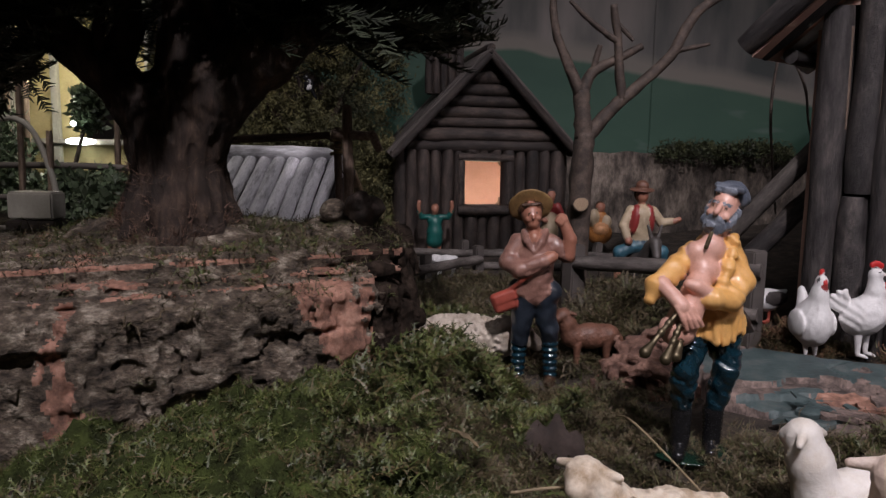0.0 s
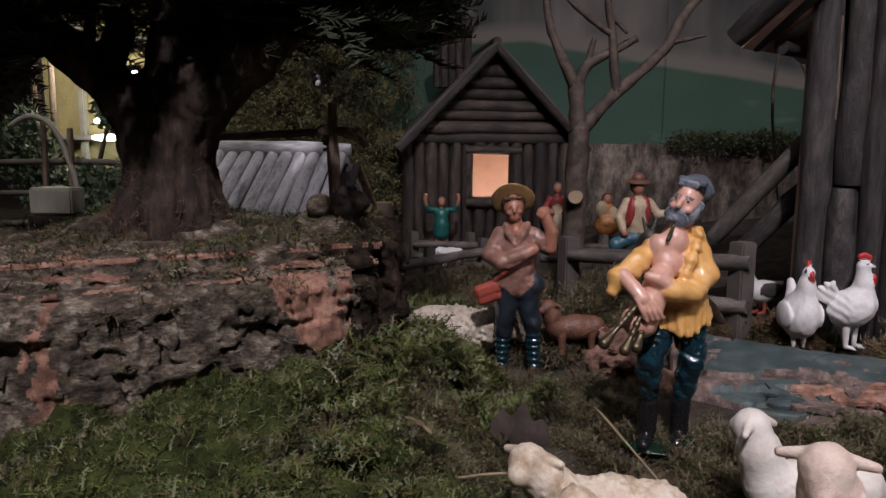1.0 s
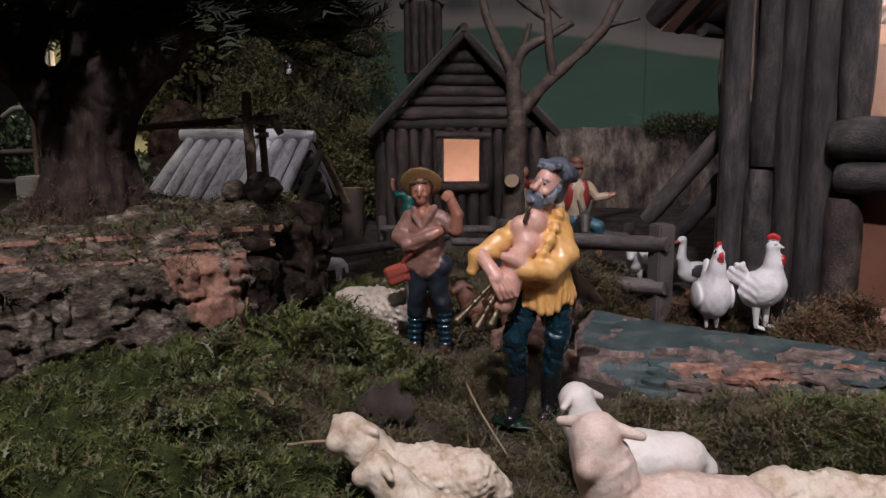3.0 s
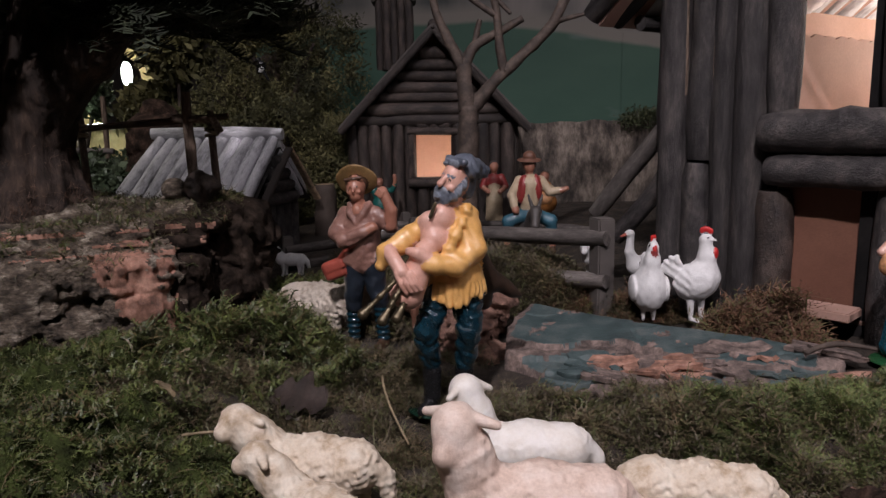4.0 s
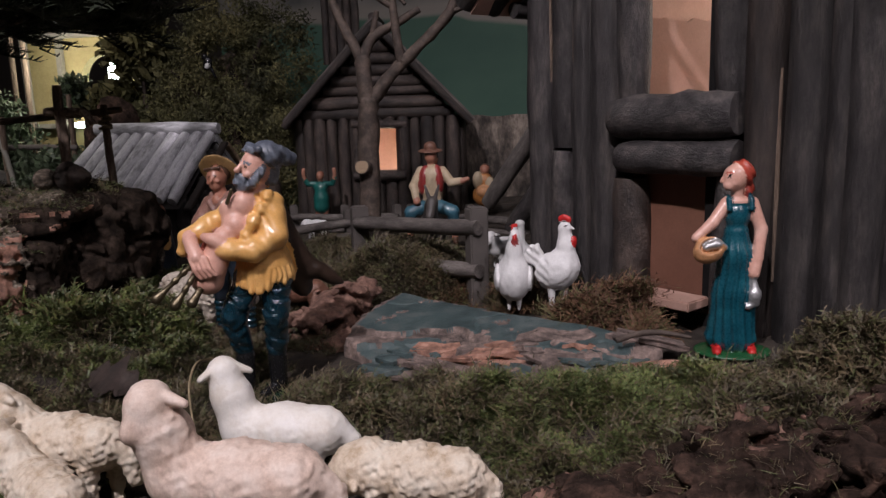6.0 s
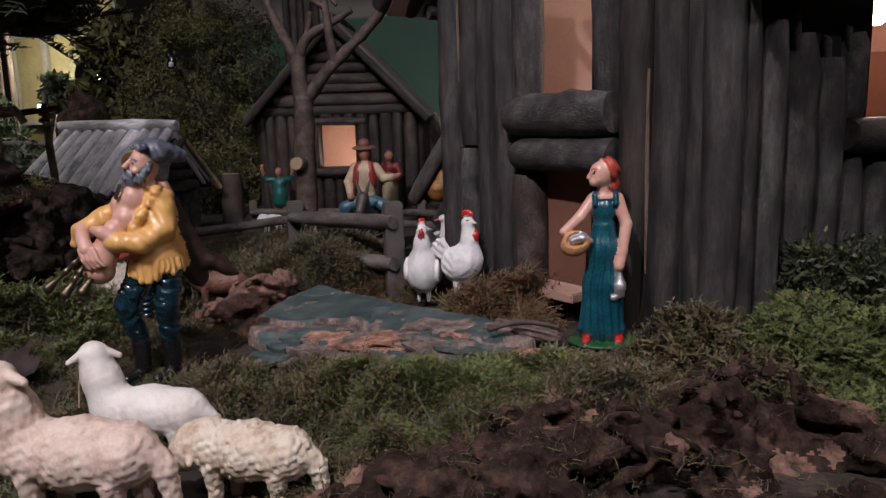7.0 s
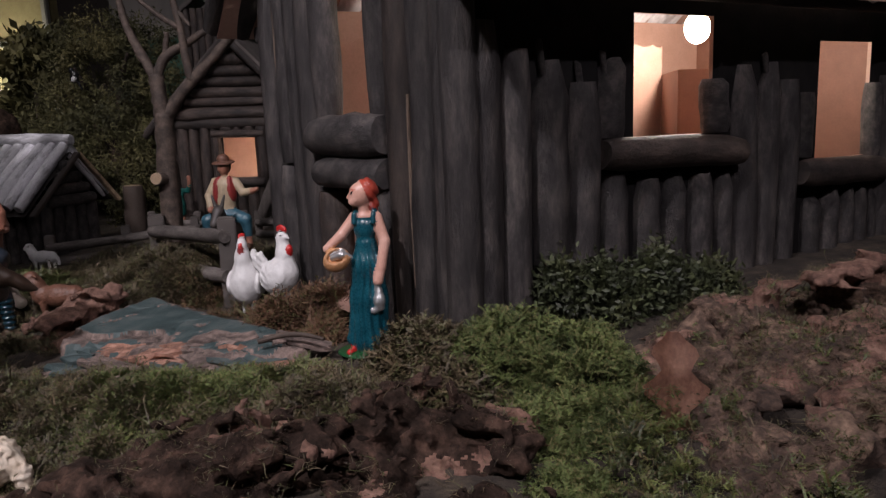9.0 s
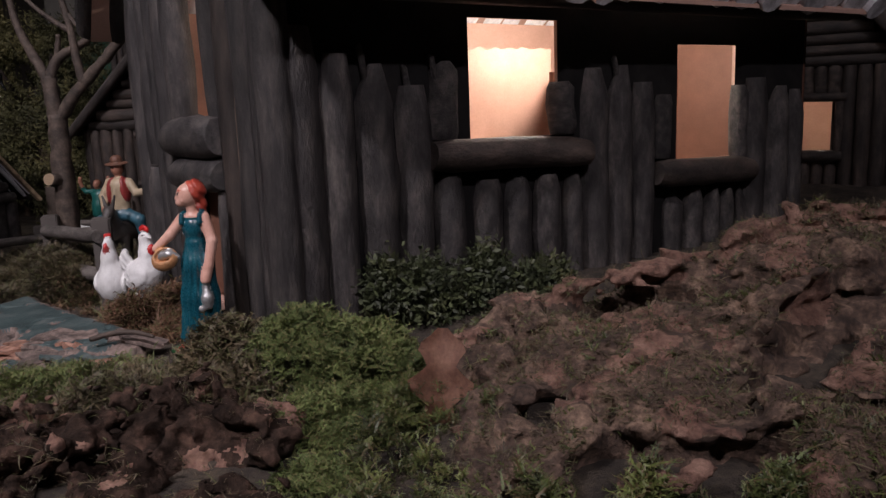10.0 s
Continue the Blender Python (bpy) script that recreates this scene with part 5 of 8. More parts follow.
# ---- bare tree ----
def bare_tree():
    base = thing("bare_tree", pose(0.113, 0.63, 0.05), "leafless brown tree with sawn stub and forked limbs", "tree")
    limbs = [
        ([(0.108, 0.63, 0.05), (0.113, 0.63, 0.124), (0.1145, 0.63, 0.182), (0.116, 0.63, 0.212)], [0.0125, 0.0098, 0.0092, 0.0085], "trunk"),
        ([(0.115, 0.63, 0.205), (0.138, 0.632, 0.232), (0.162, 0.634, 0.254), (0.185, 0.636, 0.276), (0.206, 0.64, 0.312), (0.235, 0.642, 0.330)], [0.0065, 0.0052, 0.0048, 0.0045, 0.004, 0.003], "limb"),
        ([(0.1155, 0.63, 0.208), (0.113, 0.630, 0.228), (0.112, 0.63, 0.247)], [0.008, 0.007, 0.0066], "limb"),
        ([(0.111, 0.63, 0.244), (0.098, 0.628, 0.270), (0.089, 0.627, 0.292), (0.085, 0.626, 0.316), (0.088, 0.626, 0.335)], [0.0052, 0.0042, 0.0036, 0.003, 0.0024], "limb"),
        ([(0.112, 0.63, 0.244), (0.121, 0.633, 0.262), (0.139, 0.636, 0.272), (0.162, 0.638, 0.284)], [0.0055, 0.0045, 0.004, 0.003], "limb"),
        ([(0.146, 0.632, 0.240), (0.1425, 0.631, 0.262), (0.140, 0.631, 0.288), (0.135, 0.630, 0.316)], [0.004, 0.0038, 0.0035, 0.003], "limb"),
        ([(0.141, 0.631, 0.286), (0.128, 0.629, 0.294), (0.112, 0.628, 0.306), (0.099, 0.627, 0.318)], [0.003, 0.0025, 0.0022, 0.0016], "limb"),
        ([(0.190, 0.637, 0.281), (0.202, 0.634, 0.283), (0.216, 0.632, 0.286)], [0.003, 0.002, 0.0014], "limb"),
        ([(0.121, 0.633, 0.262), (0.124, 0.633, 0.276), (0.126, 0.632, 0.284)], [0.003, 0.0026, 0.002], "limb"),
        ([(0.140, 0.631, 0.300), (0.148, 0.629, 0.292), (0.152, 0.628, 0.287)], [0.0024, 0.002, 0.0014], "limb"),
        ([(0.208, 0.64, 0.314), (0.222, 0.642, 0.330), (0.232, 0.643, 0.352)], [0.003, 0.0024, 0.0016], "limb"),
    ]
    for i, (pts, radii, name) in enumerate(limbs):
        v, f = limb(pts, radii, 9, i + 3)
        stay(link_mesh(name, v, f, TWIG), base)
    stay(share("sawn_stub", log_mesh("sawn_stub", 7, (TWIG, CUT)), stick_pose((0.1135, 0.634, 0.150), (0.1125, 0.612, 0.1535), 0.0135)), base)


bare_tree()


# ---- olive tree behind the shed ----
def olive_tree():
    base = thing("leafy_tree", pose(-0.16, 0.95, 0.07), "dense olive-brown leafy tree behind the shed", "tree")
    rng = np.random.default_rng(11)
    v, f = limb([(-0.165, 0.95, 0.05), (-0.162, 0.95, 0.13), (-0.165, 0.95, 0.22)], [0.016, 0.013, 0.008], 8, 1)
    stay(link_mesh("trunk", v, f, TRUNK), base)
    for i in range(7):
        a = i * 0.9
        v, f = limb([(-0.163, 0.95, 0.12 + 0.012 * i), (-0.163 + 0.05 * math.cos(a), 0.95 + 0.03 * math.sin(a), 0.17 + 0.014 * i),
                     (-0.163 + 0.09 * math.cos(a), 0.95 + 0.05 * math.sin(a), 0.20 + 0.016 * i)], [0.006, 0.004, 0.002], 6, i)
        stay(link_mesh("limb", v, f, TRUNK), base)
    tpl = [leaf_template(rng, 12, 1.0, 0.55, 0.28) for _ in range(6)]
    places = []
    lobes = [(-0.16, 0.95, 0.265, 0.085, 0.075), (-0.215, 0.95, 0.225, 0.065, 0.06), (-0.105, 0.95, 0.23, 0.06, 0.065), (-0.155, 0.94, 0.18, 0.095, 0.06),
             (-0.24, 0.94, 0.165, 0.05, 0.05), (-0.095, 0.945, 0.155, 0.05, 0.055), (-0.17, 0.95, 0.325, 0.055, 0.03), (-0.10, 0.95, 0.30, 0.035, 0.04), (-0.125, 0.94, 0.11, 0.05, 0.05)]
    for x, y, z, r, h in lobes:
        for _ in range(int(5200 * r * r) + 12):
            d = rng.normal(0, 1, 3)
            d /= np.linalg.norm(d)
            k = rng.uniform(0.70, 1.02)
            cx, cy, cz = x + d[0] * r * k, y + d[1] * r * 0.75 * k, z + d[2] * h * k
            for _ in range(20):
                o = rng.normal(0, 0.0085, 3)
                places.append(place(cx + o[0], cy + o[1], cz + 0.9 * o[2], rng.uniform(0.007, 0.014), rng, 50, d))
    stay(scatter_mesh("crown", tpl, places, OLIVE), base)


olive_tree()


# ---- bark rocks, slab ----
def rock(name, lumps, mats, cell, rough, seed, label, category, paint=None, cuts=(), ledges=0.0, grit=0.0):
    c = Clay()
    for l in lumps:
        c.ball(l[0], l[1], 0, 0.35, l[2] if len(l) > 2 else (0, 0, 0))
    for ctr, r in cuts:
        c.ball(ctr, r, 0, 0.3, cut=True)

    def carve(X, Y, Z, M):
        d = rough * wobble(X, Y, 1.7 * Z, 0.030, 4, seed) + 0.7 * rough * np.maximum(0, 0.25 - np.abs(wobble(X, Y, Z * 1.6, 0.026, 3, seed + 3))) / 0.25
        if ledges:
            d += ledges * (1 - np.clip(np.abs(((Z * 70 + 1.2 * wobble(X, Y, 0 * Z, 0.06, 2, seed)) % 1.0) - 0.5) * 3.2, 0, 1))
        if grit:
            d += grit * wobble(X, Y, Z, 0.0075, 3, seed + 5) + 2.2 * grit * np.maximum(0, wobble(X, Y, Z, 0.018, 3, seed + 6) - 0.12)
        return d

    ob = c.build(name, mats, cell, carve=carve, paint=paint, reach=0.024)
    return tagged(ob, label, category)


rock("bark_rock", [((0.136, 0.462, 0.058), (0.036, 0.026, 0.024)), ((0.118, 0.444, 0.050), (0.028, 0.018, 0.022)), ((0.150, 0.474, 0.070), (0.016, 0.014, 0.020)), ((0.140, 0.438, 0.048), (0.028, 0.016, 0.018))],
     (REDROCK,), 0.0010, 0.012, 41, "reddish-brown crumbly bark rock beside the piper", "rock", cuts=(((0.136, 0.440, 0.064), (0.020, 0.010, 0.005)), ((0.157, 0.455, 0.060), (0.008, 0.010, 0.012))), ledges=0.003, grit=0.006)
rock("bark_piece", [((0.385, 0.262, 0.060), (0.075, 0.040, 0.024), (0, 0, 8)), ((0.330, 0.235, 0.050), (0.055, 0.035, 0.022)), ((0.440, 0.285, 0.066), (0.045, 0.035, 0.024)),
                    ((0.30, 0.205, 0.040), (0.05, 0.04, 0.018)), ((0.46, 0.235, 0.045), (0.06, 0.04, 0.020))],
     (BROWNBARK, REDROCK), 0.0014, 0.016, 47, "dark brown crumbling bark piece lying in the moss", "bark", lambda v, own: np.where(wobble(v[:, 0], v[:, 1], v[:, 2], 0.022, 4, 48) > 0.24, 1, 0).astype(np.int16),
     cuts=(((0.400, 0.236, 0.070), (0.024, 0.012, 0.009)), ((0.350, 0.222, 0.058), (0.018, 0.010, 0.008)), ((0.425, 0.268, 0.078), (0.014, 0.010, 0.007)), ((0.455, 0.262, 0.072), (0.016, 0.010, 0.009))), ledges=0.002, grit=0.008)


HOLLOWS = [((0.624, 0.400, 0.092), (0.648, 0.408, 0.096), 0.016), ((0.748, 0.400, 0.112), (0.712, 0.366, 0.096), 0.019), ((0.712, 0.366, 0.094), (0.684, 0.324, 0.078), 0.017),
           ((0.618, 0.276, 0.066), (0.668, 0.280, 0.066), 0.016), ((0.588, 0.316, 0.070), (0.592, 0.320, 0.066), 0.013)]


def bark_log():
    """A fallen bark log: a mossy slope under a bare reddish rim, with dark hollows broken into it."""
    c = Clay()
    for ctr, r, turn in (((0.568, 0.390, 0.074), (0.050, 0.040, 0.026), (0, -18, 25)), ((0.60, 0.365, 0.068), (0.05, 0.04, 0.024), (0, 0, 0)), ((0.548, 0.305, 0.042), (0.03, 0.04, 0.022), (0, 0, 0)),
                         ((0.555, 0.350, 0.056), (0.026, 0.028, 0.022), (0, 0, 0)), ((0.640, 0.425, 0.082), (0.060, 0.035, 0.030), (0, -18, 25)), ((0.720, 0.450, 0.098), (0.070, 0.040, 0.038), (0, -8, 10)),
                         ((0.830, 0.470, 0.100), (0.09, 0.045, 0.042), (0, 0, 0)), ((0.655, 0.375, 0.074), (0.060, 0.045, 0.028), (0, -10, 20)), ((0.72, 0.390, 0.088), (0.055, 0.045, 0.034), (0, -8, 10)),
                         ((0.578, 0.325, 0.056), (0.042, 0.045, 0.024), (0, 0, 0)), ((0.62, 0.295, 0.054), (0.07, 0.040, 0.026), (0, 0, 0)), ((0.70, 0.31, 0.060), (0.07, 0.05, 0.030), (0, 0, 0)),
                         ((0.645, 0.335, 0.066), (0.05, 0.04, 0.025), (0, 0, 0)), ((0.57, 0.255, 0.038), (0.05, 0.04, 0.022), (0, 0, 0)), ((0.80, 0.31, 0.055), (0.08, 0.06, 0.03), (0, 0, 0)),
                         ((0.80, 0.40, 0.088), (0.05, 0.05, 0.04), (0, 0, 0)), ((0.98, 0.48, 0.09), (0.12, 0.06, 0.05), (0, 0, 0))):
        c.ball(ctr, r, 0, 0.35, turn)
    rim = [(0.546, 0.370, 0.074), (0.566, 0.388, 0.092), (0.594, 0.402, 0.099), (0.623, 0.412, 0.106), (0.653, 0.422, 0.110), (0.670, 0.428, 0.112), (0.685, 0.443, 0.121), (0.716, 0.453, 0.126), (0.748, 0.463, 0.129), (0.800, 0.470, 0.130)]
    c.chain(rim, [0.014, 0.0135, 0.0125, 0.013, 0.013, 0.013, 0.014, 0.014, 0.014, 0.015], 1, 0.25)
    # hollows, with broken lumps left standing in them
    for a, b, r in HOLLOWS:
        c.cap(a, b, r, r, 0, 0.1, cut=True)
    c.ball((0.612, 0.392, 0.086), (0.017, 0.013, 0.011), 1, 0.2)
    c.ball((0.742, 0.362, 0.094), (0.016, 0.012, 0.011), 1, 0.2)
    c.ball((0.717, 0.330, 0.082), (0.016, 0.013, 0.011), 1, 0.2)

    def carve(X, Y, Z, M):
        d = 0.009 * wobble(X, Y, 1.7 * Z, 0.030, 4, 53) + 0.006 * np.maximum(0, 0.22 - np.abs(wobble(X, Y, Z * 1.6, 0.026, 3, 56))) / 0.22
        return d + 0.003 * wobble(X, Y, Z, 0.008, 3, 58)

    def paint(v, own):
        n = wobble(v[:, 0], v[:, 1], v[:, 2], 0.03, 3, 77)
        return np.where(own == 1, np.where(n > -0.30, 1, 0), np.where(n > 0.30, 1, 0)).astype(np.int16)

    ob = c.build("bark_log", (LOGBARK, REDROCK), 0.0020, carve=carve, paint=paint, reach=0.024)
    tagged(ob, "large mossy brown cork bark log with dark hollows", "bark log")


bark_log()
rock("flat_stone", [((0.082, 0.367, 0.032), (0.020, 0.013, 0.006), (8, 0, 10))], (SLATE,), 0.001, 0.006, 58, "flat grey-green stone among the moss", "stone")


def slab():
    """A broken plate of bark: flaky layers step down towards its front edge."""
    outline = [(0.171, 0.503), (0.158, 0.455), (0.157, 0.412), (0.182, 0.392), (0.205, 0.374), (0.217, 0.352), (0.246, 0.350), (0.274, 0.357), (0.308, 0.370), (0.340, 0.388), (0.343, 0.397), (0.306, 0.425), (0.274, 0.443), (0.226, 0.471)]
    step = 0.0012
    xs, ys = np.arange(0.13, 0.38, step), np.arange(0.33, 0.53, step)
    X, Y = np.meshgrid(xs, ys, indexing="ij")
    dist, inside = np.full(X.shape, 1e3), np.zeros(X.shape, bool)
    for i in range(len(outline)):
        (ax, ay), (bx, by) = outline[i], outline[(i + 1) % len(outline)]
        ex, ey = bx - ax, by - ay
        t = np.clip(((X - ax) * ex + (Y - ay) * ey) / (ex * ex + ey * ey), 0, 1)
        dist = np.minimum(dist, np.hypot(X - ax - t * ex, Y - ay - t * ey))
        inside ^= ((ay > Y) != (by > Y)) & (X < ex * (Y - ay) / (ey + 1e-12) + ax)
    edge = np.where(inside, dist, -dist) + 0.004 * wobble(X, Y, 0 * X, 0.016, 3, 61)
    front = np.clip((0.435 + 0.025 * wobble(X, Y, 0 * X, 0.04, 3, 64) - 0.35 * (X - 0.2) - Y) / 0.05, 0, 1)
    flakes = np.floor(front * 3.0 + 1.2 * wobble(X * 0.6, Y, 0 * X, 0.028, 4, 66))
    flakes = np.clip(flakes, 0, 4)
    Z = 0.0695 + 0.05 * np.maximum(0, X - 0.2) + 0.055 * (Y - 0.44) + 0.0012 * wobble(X, Y, 0 * X, 0.04, 4, 63) - 0.0033 * flakes
    Z = Z + np.where(flakes > 0, 0.0016 * wobble(X, Y, 0 * X, 0.008, 2, 68), 0) - 0.02 * np.clip(0.006 - edge, 0, 0.006) / 0.006 * (edge > 0) * 0.12
    keep = edge > 0
    chips = (wobble(X, Y, 0 * X, 0.022, 5, 69) > 0.36) & keep
    crack = (np.abs(wobble(X * 0.6, Y, 0 * X, 0.035, 4, 72)) < 0.025) & keep
    Z = np.where(chips, Z - 0.0013, Z) - 0.0016 * crack
    idx = -np.ones(X.shape, int)
    idx[keep] = np.arange(keep.sum())
    n = int(keep.sum())
    top = np.stack([X[keep], Y[keep], Z[keep]], -1)
    low = top.copy()
    low[:, 2] = 0.036
    a, b2, c, d = idx[:-1, :-1], idx[1:, :-1], idx[1:, 1:], idx[:-1, 1:]
    full = (a >= 0) & (b2 >= 0) & (c >= 0) & (d >= 0)
    quads = np.stack([a[full], b2[full], c[full], d[full]], -1)
    pale = (edge < 0.0045 + 0.004 * wobble(X, Y, 0 * X, 0.012, 3, 74)) & (Y > 0.42)
    raw = (chips | pale | (flakes > 0.5) & (wobble(X * 0.6, Y, 0 * X, 0.018, 4, 70) > 0.02))[:-1, :-1][full]
    directed = np.concatenate([quads[:, [k, (k + 1) % 4]] for k in range(4)])
    keys = {(int(p), int(q)) for p, q in directed}
    rim = [(p, q) for p, q in keys if (q, p) not in keys]
    faces = quads.tolist() + [(q, p, p + n, q + n) for p, q in rim]
    ob = link_mesh("slab", np.concatenate([top, low]).tolist(), faces, (SLATE, SLATE_EDGE), index=raw.astype(int).tolist() + [1] * len(rim))
    tagged(ob, "flat slab of bark with chipped green-grey paint", "slab")
    # loose flakes standing up along the broken front
    rng = np.random.default_rng(31)
    for i in range(30):
        t = rng.uniform(0, 1)
        x, y = 0.196 + 0.098 * t, 0.383 - 0.010 * math.sin(3 * t) + 0.014 * t + rng.normal(0, 0.007)
        if i >= 22:
            x, y = 0.290 + 0.05 * rng.uniform(), 0.392 + rng.normal(0, 0.010)
        rx, ry, n = rng.uniform(0.008, 0.020), rng.uniform(0.004, 0.009), 14
        radius = 1 + 0.28 * rng.normal(0, 1, n)
        bm = bmesh.new()
        f = bm.faces.new([bm.verts.new((rx * radius[k] * math.cos(2 * math.pi * k / n), ry * radius[k] * math.sin(2 * math.pi * k / n), 0.0008 * rng.normal())) for k in range(n)])
        up = bmesh.ops.extrude_face_region(bm, geom=[f])["geom"]
        bmesh.ops.translate(bm, vec=(0, 0, rng.uniform(0.0012, 0.0026)), verts=[g for g in up if isinstance(g, bmesh.types.BMVert)])
        bmesh.ops.recalc_face_normals(bm, faces=bm.faces[:])
        z = 0.0662 + 0.05 * max(0, x - 0.2) + 0.055 * (y - 0.44) - 0.0030 * max(0, (0.392 - y) / 0.012) + rng.uniform(0, 0.0032)
        chip = part("flake", bm, (SLATE_EDGE, SLATE_EDGE, CORK, SLATE)[i % 4], None)
        chip.matrix_basis = pose(x, y, z, rng.normal(6, 7), rng.normal(0, 5), rng.normal(8, 18))
        stay(chip, ob)


slab()


# ---- painted clay figures: u to the right, v away, w up, one unit high ----
def stand(name, c, mats, x, y, z, height, turn, label, category, cell=0.0075, carve=None, group=""):
    ob = c.build(name, mats, cell, height, carve)
    ob.matrix_basis = pose(x, y, z, 0, 0, turn)
    return tagged(ob, label, category, group)


def piper():
    c = Clay()
    sk, ye, na, gr, bk, cl, br, base, cap, eyes = range(10)
    # legs and boots
    c.chain([(-0.068, 0.0, 0.46), (-0.124, -0.045, 0.32), (-0.122, -0.03, 0.27), (-0.098, 0.005, 0.15)], [0.058, 0.045, 0.042, 0.031], na)
    c.chain([(0.036, 0.0, 0.46), (0.036, -0.040, 0.32), (0.032, -0.025, 0.27), (0.020, 0.005, 0.13)], [0.060, 0.047, 0.044, 0.031], na)
    for u in (-0.104, 0.020):
        c.chain([(u, 0.0, 0.150), (u, 0.0, 0.05), (u - 0.005, -0.005, 0.022)], [0.037, 0.033, 0.030], bk)
        c.cap((u, 0.0, 0.022), (u - 0.040, -0.070, 0.016), 0.028, 0.022, bk)
    # tunic, its skirt ending in ragged points
    c.chain([(-0.005, 0.0, 0.50), (0.000, 0.0, 0.57), (-0.005, 0.0, 0.66), (-0.015, 0.01, 0.735)], [0.082, 0.070, 0.078, 0.066], ye, 0.35)
    for i in range(20):
        a = 2 * math.pi * i / 20
        u, v = math.cos(a), math.sin(a)
        drop = 0.430 + 0.016 * (i % 2) + 0.028 * max(0, u) - 0.024 * math.exp(-((i - 15) / 0.8) ** 2)
        c.cap((-0.005 + 0.070 * u, 0.060 * v, 0.535), (-0.008 + 0.106 * u, 0.088 * v, drop), 0.026, 0.0125, ye, 0.8)
    c.cap((-0.085, -0.050, 0.535), (0.055, -0.055, 0.545), 0.012, 0.012, ye, 0.3)
    c.ball((-0.055, -0.078, 0.556), (0.020, 0.012, 0.016), ye, 0.3)
    c.cap((-0.050, -0.080, 0.548), (-0.030, -0.085, 0.515), 0.010, 0.007, ye, 0.3)
    # bare chest between the ruffled collar
    c.ball((-0.055, -0.045, 0.745), (0.046, 0.040, 0.052), sk, 0.3)
    c.ball((-0.100, -0.040, 0.725), (0.044, 0.040, 0.046), sk, 0.3)
    c.ball((-0.085, -0.060, 0.665), (0.052, 0.046, 0.052), sk, 0.4)
    for i in range(9):
        t = i / 8
        c.ball((0.040 - 0.085 * t, -0.030 - 0.075 * math.sin(1.5 * t), 0.782 - 0.165 * t), (0.021, 0.019, 0.018), ye, 0.5)
    # sleeves, hands, bag
    c.chain([(0.030, 0.0, 0.735), (0.052, -0.045, 0.625), (-0.015, -0.108, 0.580), (-0.090, -0.125, 0.588)], [0.054, 0.051, 0.042, 0.036], ye, 0.3)
    c.cap((-0.088, -0.125, 0.588), (-0.108, -0.128, 0.590), 0.041, 0.034, ye, 0.2)
    c.chain([(-0.108, -0.130, 0.600), (-0.150, -0.135, 0.632), (-0.180, -0.130, 0.640)], [0.026, 0.024, 0.016], sk, 0.2)
    c.chain([(-0.095, 0.0, 0.725), (-0.190, -0.04, 0.670), (-0.258, -0.070, 0.622)], [0.036, 0.037, 0.037], ye, 0.25)
    c.cap((-0.258, -0.070, 0.620), (-0.282, -0.075, 0.580), 0.038, 0.020, ye, 0.3)
    c.ball((-0.192, -0.100, 0.478), (0.062, 0.056, 0.056), sk, 0.1, (0, 20, 0))
    c.cap((-0.170, -0.105, 0.520), (-0.120, -0.090, 0.630), 0.055, 0.042, sk, 0.2)
    c.chain([(-0.250, -0.085, 0.632), (-0.228, -0.125, 0.600), (-0.208, -0.148, 0.568)], [0.028, 0.026, 0.027], sk, 0.1)
    for i in range(4):
        c.chain([(-0.228 + 0.017 * i, -0.158, 0.568), (-0.212 + 0.018 * i, -0.170, 0.530), (-0.194 + 0.018 * i, -0.164, 0.495 + 0.004 * i)], [0.0105, 0.0100, 0.0080], sk, 0.05)
    for a, b, r in (((-0.225, -0.15, 0.545), (-0.345, -0.19, 0.434), 0.0085), ((-0.215, -0.16, 0.510), (-0.278, -0.20, 0.412), 0.0085), ((-0.205, -0.15, 0.45), (-0.228, -0.17, 0.412), 0.008)):
        c.cap(a, b, r, r * 1.1, br, 0.1)
        d = (np.array(b) - np.array(a)) / np.linalg.norm(np.array(b) - np.array(a))
        c.cap(np.array(b) - 0.040 * d, np.array(b) + 0.004 * d, 0.0095, 0.0200, br, 0.1)
        for f in (0.25, 0.5):
            mid = np.array(a) * (1 - f) + np.array(b) * f
            c.cap(mid - 0.003 * d, mid + 0.003 * d, 0.0125, 0.0125, br, 0.1)
    # neck and head
    c.cap((-0.022, 0.0, 0.76), (-0.020, -0.01, 0.82), 0.044, 0.038, sk, 0.3)
    first = len(c.lumps)
    hz = 0.872
    c.ball((0, -0.020, hz + 0.004), (0.046, 0.055, 0.074), sk, 0.2)
    c.cap((0, -0.072, hz + 0.018), (0, -0.090, hz - 0.010), 0.008, 0.0105, sk, 0.3)
    for s in (-1, 1):
        c.ball((s * 0.025, -0.060, hz - 0.016), (0.016, 0.014, 0.014), sk, 0.4)
        c.ball((s * 0.0185, -0.0680, hz + 0.0085), (0.0064, 0.0032, 0.0024), eyes, 0.1)
        c.cap((s * 0.009, -0.0710, hz + 0.0210), (s * 0.031, -0.0610, hz + 0.0190), 0.0046, 0.0032, gr, 0.2)
        c.cap((s * 0.044, -0.015, hz + 0.01), (s * 0.036, -0.042, hz - 0.045), 0.015, 0.018, gr, 0.3)
        c.cap((s * 0.004, -0.080, hz - 0.028), (s * 0.028, -0.066, hz - 0.038), 0.0085, 0.0075, gr, 0.2)
    c.ball((0, -0.056, hz - 0.056), (0.037, 0.032, 0.034), gr, 0.2)
    c.cap((-0.032, -0.050, hz + 0.064), (0.020, -0.054, hz + 0.070), 0.012, 0.011, gr, 0.4)
